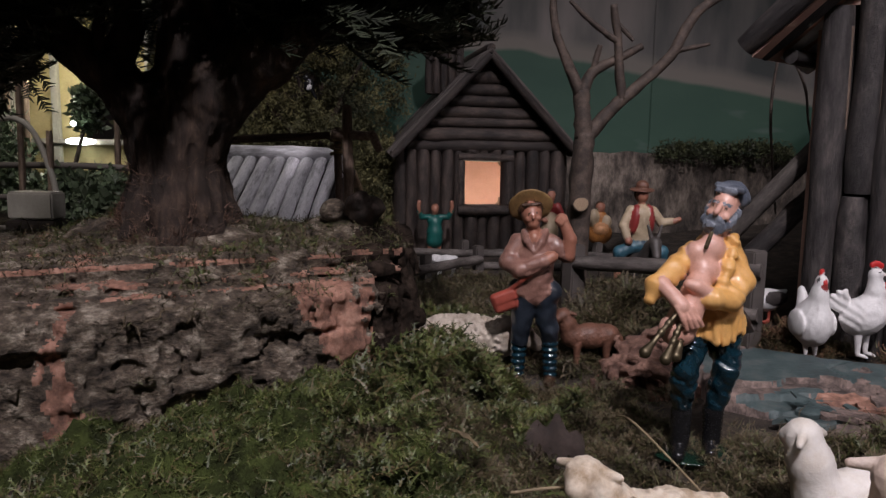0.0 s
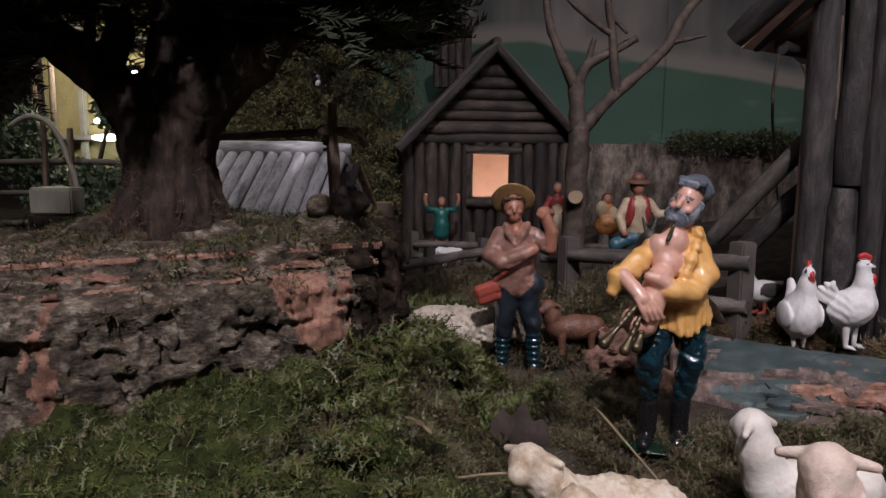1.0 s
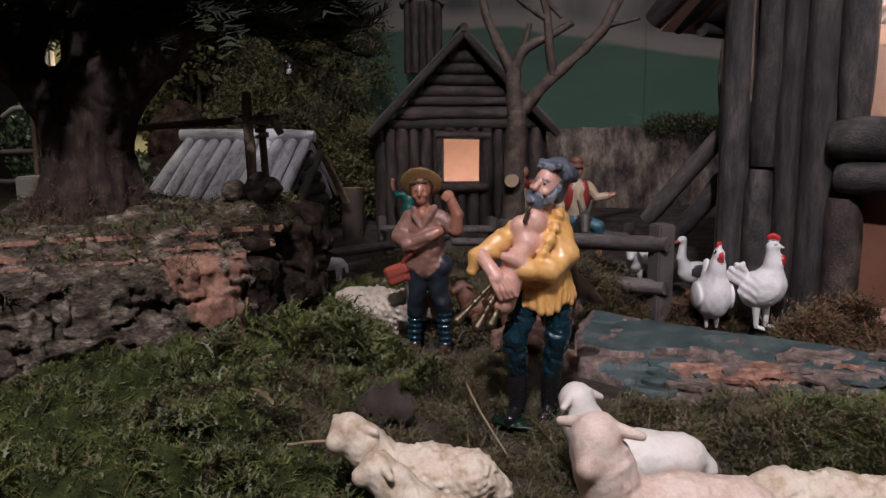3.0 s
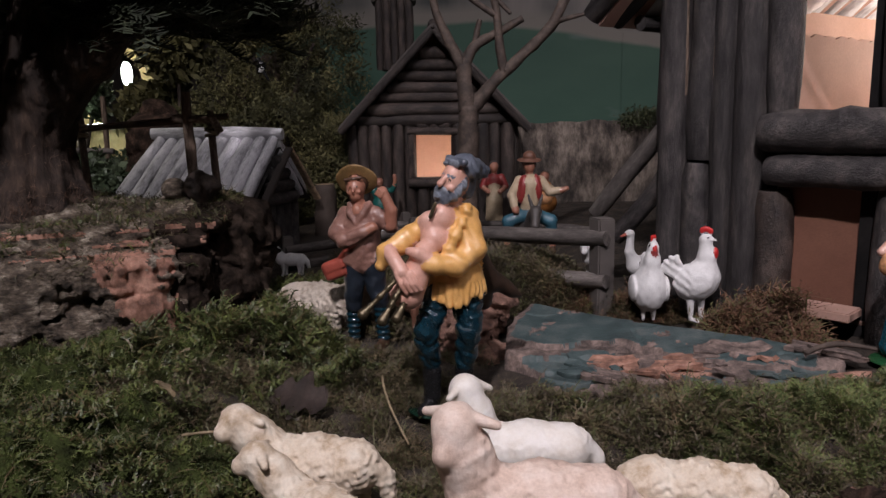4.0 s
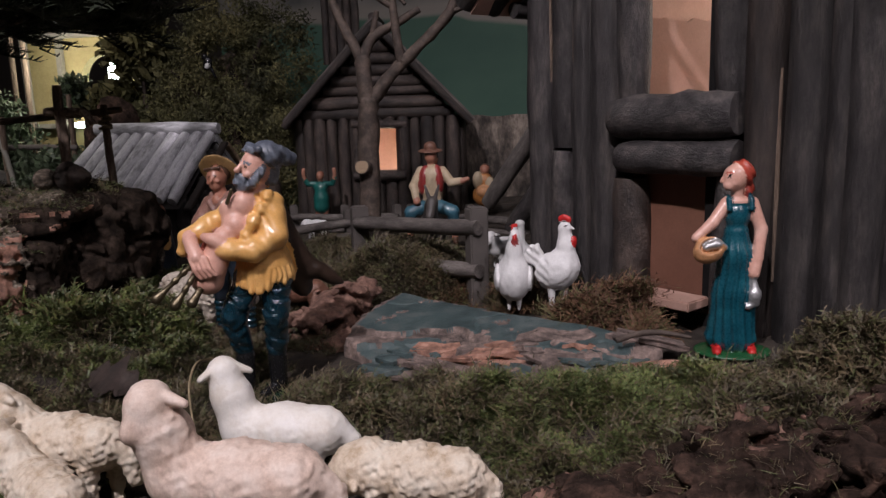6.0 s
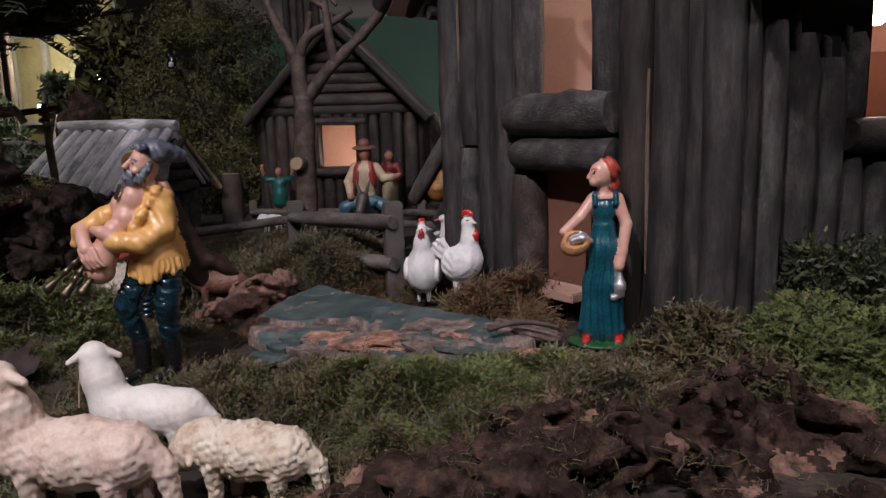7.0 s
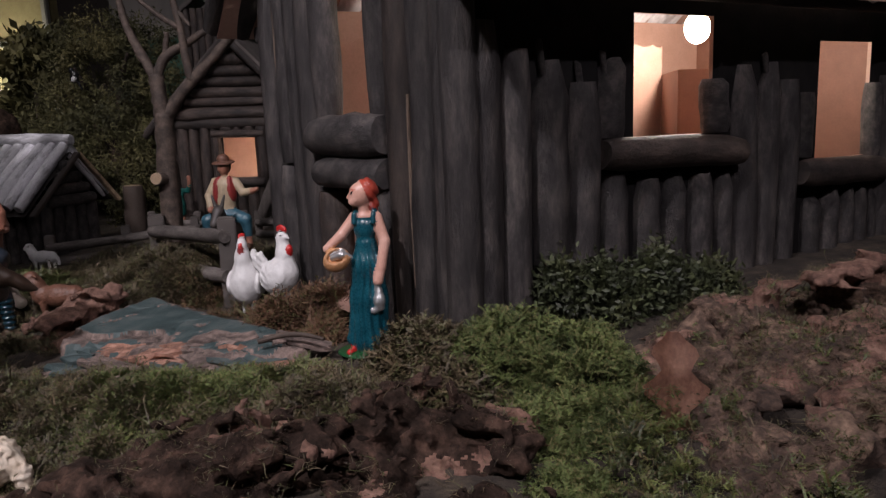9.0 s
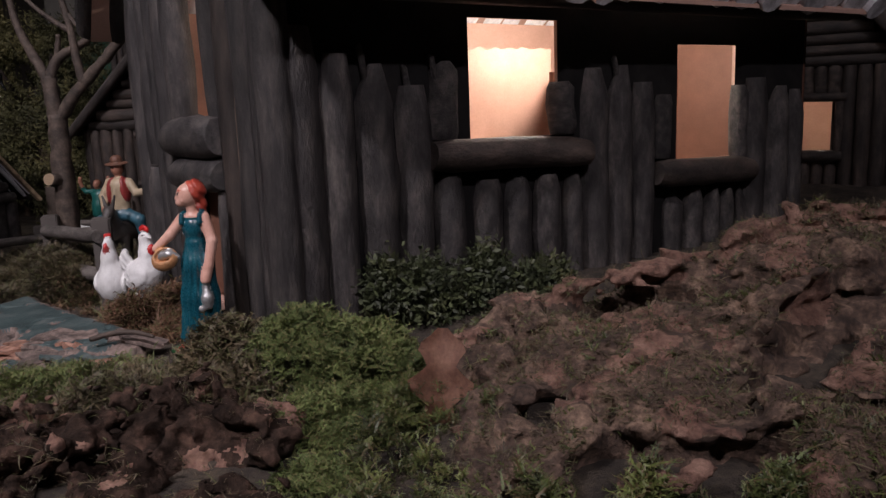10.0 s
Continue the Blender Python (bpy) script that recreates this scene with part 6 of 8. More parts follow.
    # slouch cap with a rolled brim and a tassel
    c.ball((0, 0.018, hz + 0.060), (0.060, 0.056, 0.050), cap, 0.2)
    c.cap((-0.042, -0.036, hz + 0.078), (0.040, -0.042, hz + 0.084), 0.013, 0.015, cap, 0.3)
    c.chain([(0.0, 0.040, hz + 0.04), (0.0, 0.046, hz - 0.03)], [0.042, 0.034], gr, 0.3)
    c.cap((0.0, 0.060, hz + 0.066), (0.0, 0.096, hz + 0.056), 0.034, 0.027, cap, 0.3)
    c.cap((0.0, 0.098, hz + 0.056), (0.0, 0.118, hz + 0.052), 0.034, 0.029, cap, 0.1)
    c.spin(first, (0.0, -0.01, 0.80), (-8, 15, -48))
    for i in range(first, len(c.lumps)):
        kind, p, q, *rest = c.lumps[i]
        shift = np.array((-0.022, 0.0, 0.0))
        c.lumps[i] = (kind, p + shift, q + shift if kind == "cap" else q, *rest[:-2], rest[-2] + shift, rest[-1] + shift)
    # mouthpiece
    c.cap((-0.082, -0.085, 0.802), (-0.100, -0.088, 0.755), 0.007, 0.008, br, 0.05)
    # cloak behind
    c.chain([(0.035, 0.075, 0.70), (0.075, 0.09, 0.58), (0.150, 0.12, 0.46)], [0.040, 0.046, 0.040], cl, 0.4)
    c.chain([(-0.02, 0.085, 0.68), (0.04, 0.11, 0.52), (0.10, 0.14, 0.40)], [0.05, 0.06, 0.050], cl, 0.4)
    c.cap((0.150, 0.13, 0.46), (0.262, 0.17, 0.395), 0.042, 0.014, cl, 0.4)
    c.ball((-0.03, 0.0, -0.004), (0.17, 0.12, 0.016), base, 0.1)

    def carve(U, V, W, M):
        soft = wobble(U, V, W, 0.060, 2, 8)
        fold = np.sin(W * 70 + 95 * U + 40 * V + 6 * wobble(U, V, W, 0.12, 2, 3))
        d = np.where(M == ye, 0.0038 * fold * np.clip(0.4 + wobble(U, V, W, 0.10, 1, 4), 0, 1) + 0.008 * soft, 0)
        d = np.where(M == sk, 0.002 * soft, d)
        d = np.where((M == ye) & (W < 0.51), 0.0026 * np.sin(np.arctan2(V, U) * 26 + 5 * soft) + 0.004 * soft, d)
        d = np.where(M == gr, 0.0040 * np.sin(190 * U + 80 * W + 120 * V + 8 * soft), d)
        d = np.where(M == cap, 0.004 * soft + 0.0022 * np.sin(220 * U + 90 * W) * (U > 0.055), d)
        d = np.where(M == na, 0.008 * soft + 0.0035 * np.sin(75 * W + 50 * U + 9 * soft) * (np.abs(W - 0.30) < 0.12), d)
        return np.where(M == cl, 0.006 * np.sin(60 * U + 10 * W), d)

    stand("piper_figurine", c, (FLESH, YELLOW, NAVY, GREYHAIR, BLACK, CLOAK, BRASS, DARKBASE, CAPGREY, BROWNHAIR), 0.1362, 0.358, 0.0500, 0.1395, 11,
          "bearded clay piper in yellow tunic and blue hose", "figurine", 0.0045, carve)


piper()


def hat_boy():
    c = Clay()
    sk, tan, na, st, bag, sock, hair, lip, base = range(9)
    c.chain([(-0.050, 0.0, 0.46), (-0.070, -0.02, 0.30), (-0.075, 0.0, 0.22)], [0.066, 0.052, 0.043], na)
    c.chain([(0.050, 0.0, 0.46), (0.085, -0.02, 0.30), (0.095, 0.01, 0.22)], [0.066, 0.052, 0.043], na)
    for u, u2 in ((-0.077, -0.080), (0.097, 0.105)):
        c.chain([(u, 0.0, 0.225), (u2, 0.0, 0.06)], [0.043, 0.034], sock)
        c.cap((u2, 0.0, 0.026), (u2 - 0.012, -0.070, 0.020), 0.034, 0.027, hair)
    # loose shirt, its tail hanging over the belt
    c.chain([(0.0, 0.0, 0.50), (0.0, 0.0, 0.58), (-0.005, 0.0, 0.67), (-0.010, 0.0, 0.715)], [0.090, 0.088, 0.098, 0.086], tan, 0.35)
    c.box((-0.055, -0.062, 0.520), (0.050, 0.022, 0.055), 0.020, tan, 0.5, (0, 18, 0))
    c.box((0.040, -0.058, 0.505), (0.045, 0.020, 0.030), 0.018, tan, 0.5, (0, -8, 0))
    c.cap((-0.080, 0.0, 0.485), (0.080, 0.0, 0.485), 0.070, 0.070, na, 0.2)
    # collar
    c.chain([(0.045, -0.02, 0.790), (0.025, -0.075, 0.745), (-0.012, -0.095, 0.700)], [0.020, 0.018, 0.012], tan, 0.3)
    c.chain([(-0.065, -0.02, 0.790), (-0.055, -0.075, 0.745), (-0.018, -0.095, 0.700)], [0.020, 0.018, 0.012], tan, 0.3)
    c.ball((-0.014, -0.060, 0.755), (0.032, 0.026, 0.045), sk, 0.1)
    # arms: one folded across, one raised to the shoulder
    c.chain([(-0.095, 0.0, 0.735), (-0.150, -0.03, 0.640), (-0.085, -0.100, 0.610), (0.030, -0.115, 0.655)], [0.050, 0.050, 0.044, 0.036], tan, 0.3)
    c.chain([(0.030, -0.115, 0.655), (0.085, -0.095, 0.680)], [0.030, 0.030], sk, 0.2)
    c.chain([(0.085, 0.0, 0.735), (0.170, -0.02, 0.680)], [0.050, 0.046], tan, 0.3)
    c.chain([(0.175, -0.03, 0.680), (0.185, -0.035, 0.760), (0.150, -0.035, 0.835)], [0.038, 0.034, 0.028], sk, 0.2)
    c.ball((0.135, -0.035, 0.855), (0.034, 0.028, 0.036), sk, 0.2)
    for i in range(3):
        c.cap((0.120 + 0.012 * i, -0.058, 0.872 - 0.008 * i), (0.104 + 0.012 * i, -0.060, 0.852 - 0.008 * i), 0.011, 0.010, sk, 0.1)
    # neck, head
    c.cap((-0.012, -0.01, 0.76), (-0.02, -0.018, 0.82), 0.042, 0.036, sk, 0.3)
    first = len(c.lumps)
    c.ball((-0.025, -0.025, 0.876), (0.052, 0.058, 0.066), sk, 0.2)
    c.ball((-0.025, -0.050, 0.838), (0.032, 0.030, 0.028), sk, 0.4)
    c.cap((-0.025, -0.081, 0.884), (-0.025, -0.091, 0.866), 0.006, 0.0085, sk, 0.3)
    for s in (-1, 1):
        c.ball((-0.025 + s * 0.0200, -0.0790, 0.886), (0.0066, 0.0034, 0.0026), hair, 0.1)
        c.ball((-0.025 + s * 0.028, -0.070, 0.862), (0.015, 0.012, 0.013), sk, 0.4)
    for i in range(5):
        c.ball((-0.068 + 0.021 * i, -0.062 + 0.004 * abs(i - 2), 0.930), (0.013, 0.012, 0.012), hair, 0.3)
    c.ball((-0.025, 0.012, 0.895), (0.062, 0.058, 0.052), hair, 0.2)
    c.ball((-0.022, 0.022, 0.918), (0.118, 0.112, 0.014), st, 0.2, (-56, 6, 0))
    c.ball((-0.020, 0.048, 0.930), (0.068, 0.062, 0.044), st, 0.3, (-50, 6, 0))
    c.spin(first, (-0.02, -0.01, 0.83), (0, -6, 4))
    # flat pouch on a strap
    c.box((-0.170, -0.055, 0.445), (0.066, 0.028, 0.056), 0.026, bag, 0.2, (0, -22, 0))
    c.box((-0.166, -0.072, 0.466), (0.064, 0.016, 0.030), 0.014, bag, 0.1, (0, -22, 0))
    c.chain([(-0.125, -0.065, 0.51), (-0.080, -0.105, 0.56), (-0.02, -0.105, 0.60)], [0.016, 0.014, 0.014], bag, 0.2)
    c.gather(0, (0.0, 0.0, 0.5), (0.90, 0.95, 1.0), 0.95)
    c.ball((0.0, 0.0, -0.006), (0.17, 0.12, 0.018), base, 0.1)

    def carve(U, V, W, M):
        soft = wobble(U, V, W, 0.05, 2, 12)
        d = np.where(M == tan, 0.0035 * np.sin(60 * W - 75 * U + 5 * soft) * np.clip(0.6 + wobble(U, V, W, 0.1, 1, 9), 0, 1) + 0.007 * soft, 0)
        d = np.where(M == sock, 0.0045 * np.sin(W * 190), d)
        d = np.where(M == st, 0.003 * soft, d)
        return np.where(M == na, 0.009 * soft, d)

    stand("shepherd_boy_figurine", c, (TAN, ROSE, SLATEBLUE, STRAW, BAGRED, NAVY, BROWNHAIR, MAROON, PEBBLE), 0.0595, 0.466, 0.0470, 0.1265, -2,
          "clay shepherd boy with straw hat and red bag", "figurine", 0.0056, carve)


hat_boy()


def water_girl():
    c = Clay()
    sk, te, hair, bask, sil, red, green, dark = range(8)
    c.chain([(0.0, 0.0, 0.62), (0.0, 0.0, 0.50), (0.0, 0.0, 0.30), (-0.01, 0.0, 0.07)], [0.062, 0.085, 0.100, 0.118], te, 0.3)
    c.ball((-0.01, 0.0, 0.06), (0.128, 0.105, 0.045), te, 0.3)
    c.ball((0.0, -0.005, 0.712), (0.066, 0.056, 0.078), te, 0.3)
    c.ball((-0.002, -0.006, 0.782), (0.056, 0.040, 0.030), sk, 0.25)
    c.cap((0.0, 0.0, 0.78), (-0.005, -0.005, 0.84), 0.030, 0.028, sk, 0.3)
    c.ball((-0.020, -0.010, 0.905), (0.060, 0.052, 0.070), sk, 0.2)
    c.cap((-0.078, -0.012, 0.905), (-0.086, -0.013, 0.888), 0.010, 0.010, sk, 0.3)
    c.ball((0.018, 0.010, 0.925), (0.066, 0.060, 0.072), hair, 0.2)
    c.ball((0.05, 0.015, 0.84), (0.032, 0.034, 0.060), hair, 0.3)
    c.cap((-0.064, -0.042, 0.930), (-0.042, -0.055, 0.932), 0.004, 0.003, hair, 0.1)
    c.ball((-0.054, -0.050, 0.915), (0.0085, 0.0060, 0.0045), dark, 0.1)
    c.ball((-0.052, -0.030, 0.868), (0.030, 0.026, 0.026), sk, 0.4)
    c.ball((-0.030, -0.052, 0.880), (0.016, 0.010, 0.014), sk, 0.4)
    c.ball((-0.070, -0.030, 0.868), (0.010, 0.009, 0.005), red, 0.1)
    c.chain([(-0.058, -0.01, 0.775), (-0.130, -0.045, 0.68), (-0.215, -0.06, 0.605)], [0.033, 0.030, 0.024], sk, 0.25)
    c.chain([(0.070, -0.01, 0.775), (0.115, -0.03, 0.64), (0.095, -0.06, 0.50), (0.075, -0.075, 0.42)], [0.034, 0.032, 0.028, 0.030], sk, 0.25)
    for s, v in ((-0.05, -0.03), (0.058, -0.03)):
        c.chain([(s, v - 0.02, 0.750), (s, v - 0.008, 0.798), (s, v + 0.035, 0.808)], [0.014, 0.013, 0.013], te, 0.1)
    c.ball((-0.155, -0.085, 0.545), (0.082, 0.050, 0.068), bask, 0.15, (0, -25, 0))
    c.ball((-0.145, -0.115, 0.575), (0.062, 0.036, 0.040), bask, 0.2, (0, -25, 0), cut=True)
    c.chain([(-0.17, -0.095, 0.56), (-0.12, -0.10, 0.578), (-0.075, -0.085, 0.56)], [0.020, 0.024, 0.014], sil, 0.2)
    c.ball((0.078, -0.085, 0.305), (0.036, 0.034, 0.050), sil, 0.15)
    c.cap((0.078, -0.085, 0.34), (0.075, -0.08, 0.40), 0.022, 0.016, sil, 0.2)
    c.cap((0.045, -0.09, 0.25), (0.085, -0.085, 0.27), 0.018, 0.024, sil, 0.2)
    for u in (-0.090, 0.085):
        c.cap((u, -0.05, 0.010), (u - 0.012, -0.115, 0.008), 0.026, 0.020, red, 0.1)
    c.ball((0.0, -0.01, -0.012), (0.20, 0.16, 0.020), green, 0.1)

    def carve(U, V, W, M):
        a = np.arctan2(V, U)
        d = np.where((M == te) & (W < 0.62), 0.0075 * np.sin(a * 15 + 3 * wobble(U, V, W, 0.2, 1, 5)) * np.clip((0.64 - W) * 5, 0, 1), 0)
        d = np.where(M == hair, 0.005 * np.sin(120 * U + 90 * W), d)
        return np.where(M == sil, 0.006 * wobble(U, V, W, 0.03, 2, 6), d)

    stand("water_girl_figurine", c, (FLESH, TEAL, REDHAIR, BASKET, SILVER, RED, GREENBASE, BLACK), 0.379, 0.403, 0.0685, 0.1005, 5,
          "red-haired clay girl in teal dress with basket and jug", "figurine", 0.0068, carve)


water_girl()


def woman_arms_up():
    c = Clay()
    c.chain([(0, 0, 0.62), (0, 0, 0.45), (0, 0, 0.30)], [0.12, 0.14, 0.15], 1, 0.3)
    c.ball((0, 0, 0.68), (0.15, 0.10, 0.10), 1, 0.3)
    for s in (-1, 1):
        c.chain([(s * 0.10, 0, 0.74), (s * 0.24, -0.03, 0.74), (s * 0.30, -0.06, 0.85)], [0.055, 0.050, 0.042], 1, 0.25)
        c.chain([(s * 0.29, -0.06, 0.83), (s * 0.31, -0.08, 0.95), (s * 0.30, -0.08, 1.02)], [0.040, 0.036, 0.040], 0, 0.25)
        c.chain([(s * 0.07, 0, 0.32), (s * 0.08, -0.02, 0.10), (s * 0.08, -0.06, 0.03)], [0.065, 0.045, 0.05], 0, 0.25)
    c.cap((0, 0, 0.76), (0, 0, 0.82), 0.045, 0.045, 0)
    c.ball((0, -0.02, 0.885), (0.070, 0.072, 0.088), 0)
    c.ball((0, 0.025, 0.915), (0.078, 0.070, 0.080), 2)
    stand("woman_figurine", c, (TAN, GREENCLOTH, BROWNHAIR), -0.014, 0.848, 0.072, 0.062, 6, "small clay woman in green dress with raised arms", "figurine", 0.016)


woman_arms_up()


def woman_in_red():
    c = Clay()
    c.chain([(0, 0, 0.60), (0, 0, 0.35), (0, 0, 0.05)], [0.10, 0.13, 0.15], 2, 0.3)
    c.ball((0, 0, 0.66), (0.14, 0.10, 0.13), 1, 0.3)
    for s in (-1, 1):
        c.chain([(s * 0.12, 0, 0.73), (s * 0.19, -0.03, 0.58)], [0.06, 0.055], 1, 0.2)
        c.chain([(s * 0.19, -0.04, 0.57), (s * 0.10, -0.12, 0.50)], [0.042, 0.04], 0, 0.2)
    c.cap((0, 0, 0.76), (0, 0, 0.82), 0.045, 0.045, 0)
    c.ball((0, -0.02, 0.89), (0.070, 0.072, 0.085), 0)
    c.ball((0, 0.02, 0.93), (0.085, 0.080, 0.080), 3)
    stand("woman_figurine", c, (TAN, MAROON, CREAMCLOTH, PEBBLE), 0.121, 0.872, 0.078, 0.072, 4, "small clay woman in red bodice and grey cap", "figurine", 0.016)


woman_in_red()


def seated_basket_seller():
    c = Clay()
    c.ball((0, 0, 0.30), (0.30, 0.25, 0.28), 1, 0.3)
    c.ball((0, 0, 0.62), (0.20, 0.15, 0.22), 1, 0.3)
    c.ball((-0.16, -0.10, 0.66), (0.12, 0.10, 0.22), 2, 0.2)
    c.ball((0.14, -0.10, 0.56), (0.12, 0.10, 0.18), 2, 0.2)
    c.ball((0.0, -0.18, 0.40), (0.18, 0.14, 0.14), 3, 0.2)
    c.ball((0, -0.02, 0.90), (0.11, 0.11, 0.12), 0, 0.2)
    c.ball((0, 0.03, 0.95), (0.12, 0.11, 0.11), 4, 0.2)
    stand("seated_figurine", c, (TAN, ORANGE, CREAMCLOTH, BASKET, BROWNHAIR), 0.181, 0.880, 0.084, 0.050, 0, "small seated clay figure in orange and cream clothes", "figurine", 0.022)


seated_basket_seller()


def shed_keeper():
    c = Clay()
    c.chain([(0, 0, 0.62), (0, 0, 0.35), (0, 0, 0.05)], [0.13, 0.15, 0.17], 1, 0.3)
    c.ball((0, 0, 0.68), (0.15, 0.11, 0.12), 1, 0.3)
    c.ball((0.05, -0.10, 0.45), (0.10, 0.08, 0.16), 2, 0.2)
    c.cap((0, 0, 0.78), (0, 0, 0.84), 0.045, 0.045, 0)
    c.ball((0, -0.02, 0.90), (0.080, 0.080, 0.095), 0)
    stand("shed_keeper_figurine", c, (TAN, SLATEBLUE, YELLOW), -0.099, 0.640, 0.055, 0.064, 8, "small clay figure with yellow apron beside the shed", "figurine", 0.02)


shed_keeper()


def donkey_and_rider():
    c = Clay()
    c.chain([(0, 0.32, 0.62), (0, -0.05, 0.60)], [0.17, 0.16], 0, 0.3)
    c.chain([(0.0, -0.12, 0.66), (0.03, -0.26, 0.86), (0.05, -0.33, 0.92)], [0.11, 0.085, 0.08], 0, 0.3)
    c.cap((0.05, -0.34, 0.92), (0.03, -0.47, 0.76), 0.075, 0.055, 0, 0.3)
    for s in (-1, 1):
        c.cap((0.05 + s * 0.04, -0.31, 0.98), (0.05 + s * 0.09, -0.30, 1.14), 0.03, 0.016, 0, 0.2)
        c.chain([(s * 0.09, -0.07, 0.50), (s * 0.10, -0.08, 0.25), (s * 0.10, -0.08, 0.03)], [0.07, 0.045, 0.04], 0, 0.2)
        c.chain([(s * 0.09, 0.35, 0.52), (s * 0.10, 0.37, 0.25), (s * 0.10, 0.36, 0.03)], [0.08, 0.045, 0.04], 0, 0.2)
    stand("donkey_figurine", c, (DONKEY,), 0.168, 0.630, 0.062, 0.066, 6, "grey-brown clay donkey carrying a rider", "donkey", 0.016)
    c = Clay()
    sk, red, cream, blue, boot = range(5)
    c.chain([(0, 0, 0.10), (0, 0, 0.32), (0, 0, 0.50)], [0.13, 0.12, 0.14], cream, 0.3)
    c.ball((-0.10, -0.03, 0.44), (0.065, 0.10, 0.20), red, 0.15, (0, 8, 0))
    c.ball((0.10, -0.03, 0.46), (0.055, 0.10, 0.19), red, 0.15, (0, -8, 0))
    c.ball((0.0, -0.04, 0.10), (0.15, 0.11, 0.10), blue, 0.2)
    for s in (-1, 1):
        c.chain([(s * 0.08, -0.02, 0.10), (s * 0.28, -0.06, 0.02), (s * 0.30, -0.05, -0.20)], [0.09, 0.085, 0.055], blue, 0.25)
        c.chain([(s * 0.30, -0.05, -0.18), (s * 0.30, -0.05, -0.34)], [0.050, 0.042], sk, 0.2)
        c.cap((s * 0.30, -0.05, -0.36), (s * 0.31, -0.13, -0.38), 0.045, 0.035, boot, 0.2)
    c.chain([(-0.14, 0, 0.56), (-0.24, -0.03, 0.36), (-0.20, -0.10, 0.20)], [0.065, 0.058, 0.048], cream, 0.25)
    c.chain([(0.14, 0, 0.56), (0.26, -0.03, 0.40), (0.40, -0.06, 0.42)], [0.065, 0.058, 0.048], cream, 0.25)
    c.ball((-0.19, -0.12, 0.17), 0.05, sk)
    c.cap((0.41, -0.07, 0.42), (0.48, -0.08, 0.45), 0.042, 0.035, sk)
    c.cap((0, 0, 0.58), (0, 0, 0.68), 0.05, 0.05, sk)
    c.ball((-0.005, -0.02, 0.755), (0.078, 0.080, 0.098), sk)
    c.ball((-0.005, 0.035, 0.765), (0.092, 0.075, 0.10), boot)
    c.ball((-0.005, 0.0, 0.825), (0.165, 0.15, 0.022), 5, 0.2, (8, 0, 0))
    c.ball((-0.005, 0.0, 0.875), (0.085, 0.085, 0.075), 5, 0.3)
    c.ball((0, -0.04, 0.42), (0.05, 0.11, 0.14), cream, 0.2)

    def carve(U, V, W, M):
        return np.where((M == cream) | (M == blue), 0.008 * wobble(U, V, W, 0.08, 2, 3), 0)

    stand("rider_figurine", c, (TAN, MAROON, CREAMCLOTH, BLUECLOTH, BROWNHAIR, FUR), 0.168, 0.636, 0.1105, 0.066, 6, "clay rider with brown hat and red vest astride the donkey", "figurine", 0.012, carve)


donkey_and_rider()


# ---- birds ----
def rooster():
    c = Clay()
    wh, rd, bk, ft = range(4)
    c.ball((0.0, 0.0, 0.42), (0.235, 0.17, 0.20), wh, 0.3, (0, -28, 0))
    c.chain([(0.08, 0, 0.50), (0.09, 0, 0.68), (0.075, 0, 0.83)], [0.135, 0.085, 0.066], wh, 0.4)
    c.ball((0.075, 0, 0.855), (0.068, 0.060, 0.062), wh, 0.3)
    for i in range(5):
        a = radians(100 + 19 * i)
        c.cap((-0.15, 0.0, 0.46), (-0.17 + 0.17 * math.cos(a), (i - 2) * 0.018, 0.50 + 0.17 * math.sin(a)), 0.055, 0.030, wh, 0.2)
    c.ball((0.03, -0.12, 0.42), (0.15, 0.05, 0.11), wh, 0.2, (0, -25, 0))
    c.ball((0.155, -0.01, 0.70), (0.045, 0.05, 0.085), rd, 0.2, (0, 12, 0))
    for i in range(4):
        c.ball((0.035 + 0.028 * i, 0, 0.945 + 0.016 * math.sin(i * 1.2)), (0.026, 0.022, 0.036), rd, 0.3)
    c.cap((0.13, -0.005, 0.865), (0.178, -0.01, 0.848), 0.022, 0.008, wh, 0.2)
    c.ball((0.095, -0.056, 0.878), 0.011, bk, 0.05)
    for s in (-1, 1):
        c.cap((0.0 + 0.05 * s, s * 0.05, 0.28), (0.01 + 0.05 * s, s * 0.05, 0.04), 0.045, 0.024, ft, 0.3)
        for k in (-1, 0, 1):
            c.cap((0.01 + 0.05 * s, s * 0.05, 0.025), (0.09 + 0.05 * s, s * 0.05 + 0.05 * k, 0.012), 0.020, 0.012, ft, 0.2)

    def carve(U, V, W, M):
        return np.where(M == wh, 0.005 * np.sin(70 * W + 40 * U) * (U < -0.06) + 0.006 * wobble(U, V, W, 0.05, 2, 5), 0)

    stand("rooster_figurine", c, (WHITEFEATHER, RED, BLACK, WHITEFEATHER), 0.283, 0.490, 0.0635, 0.066, -12, "white clay rooster with red comb and wattles", "rooster", 0.011, carve)


rooster()


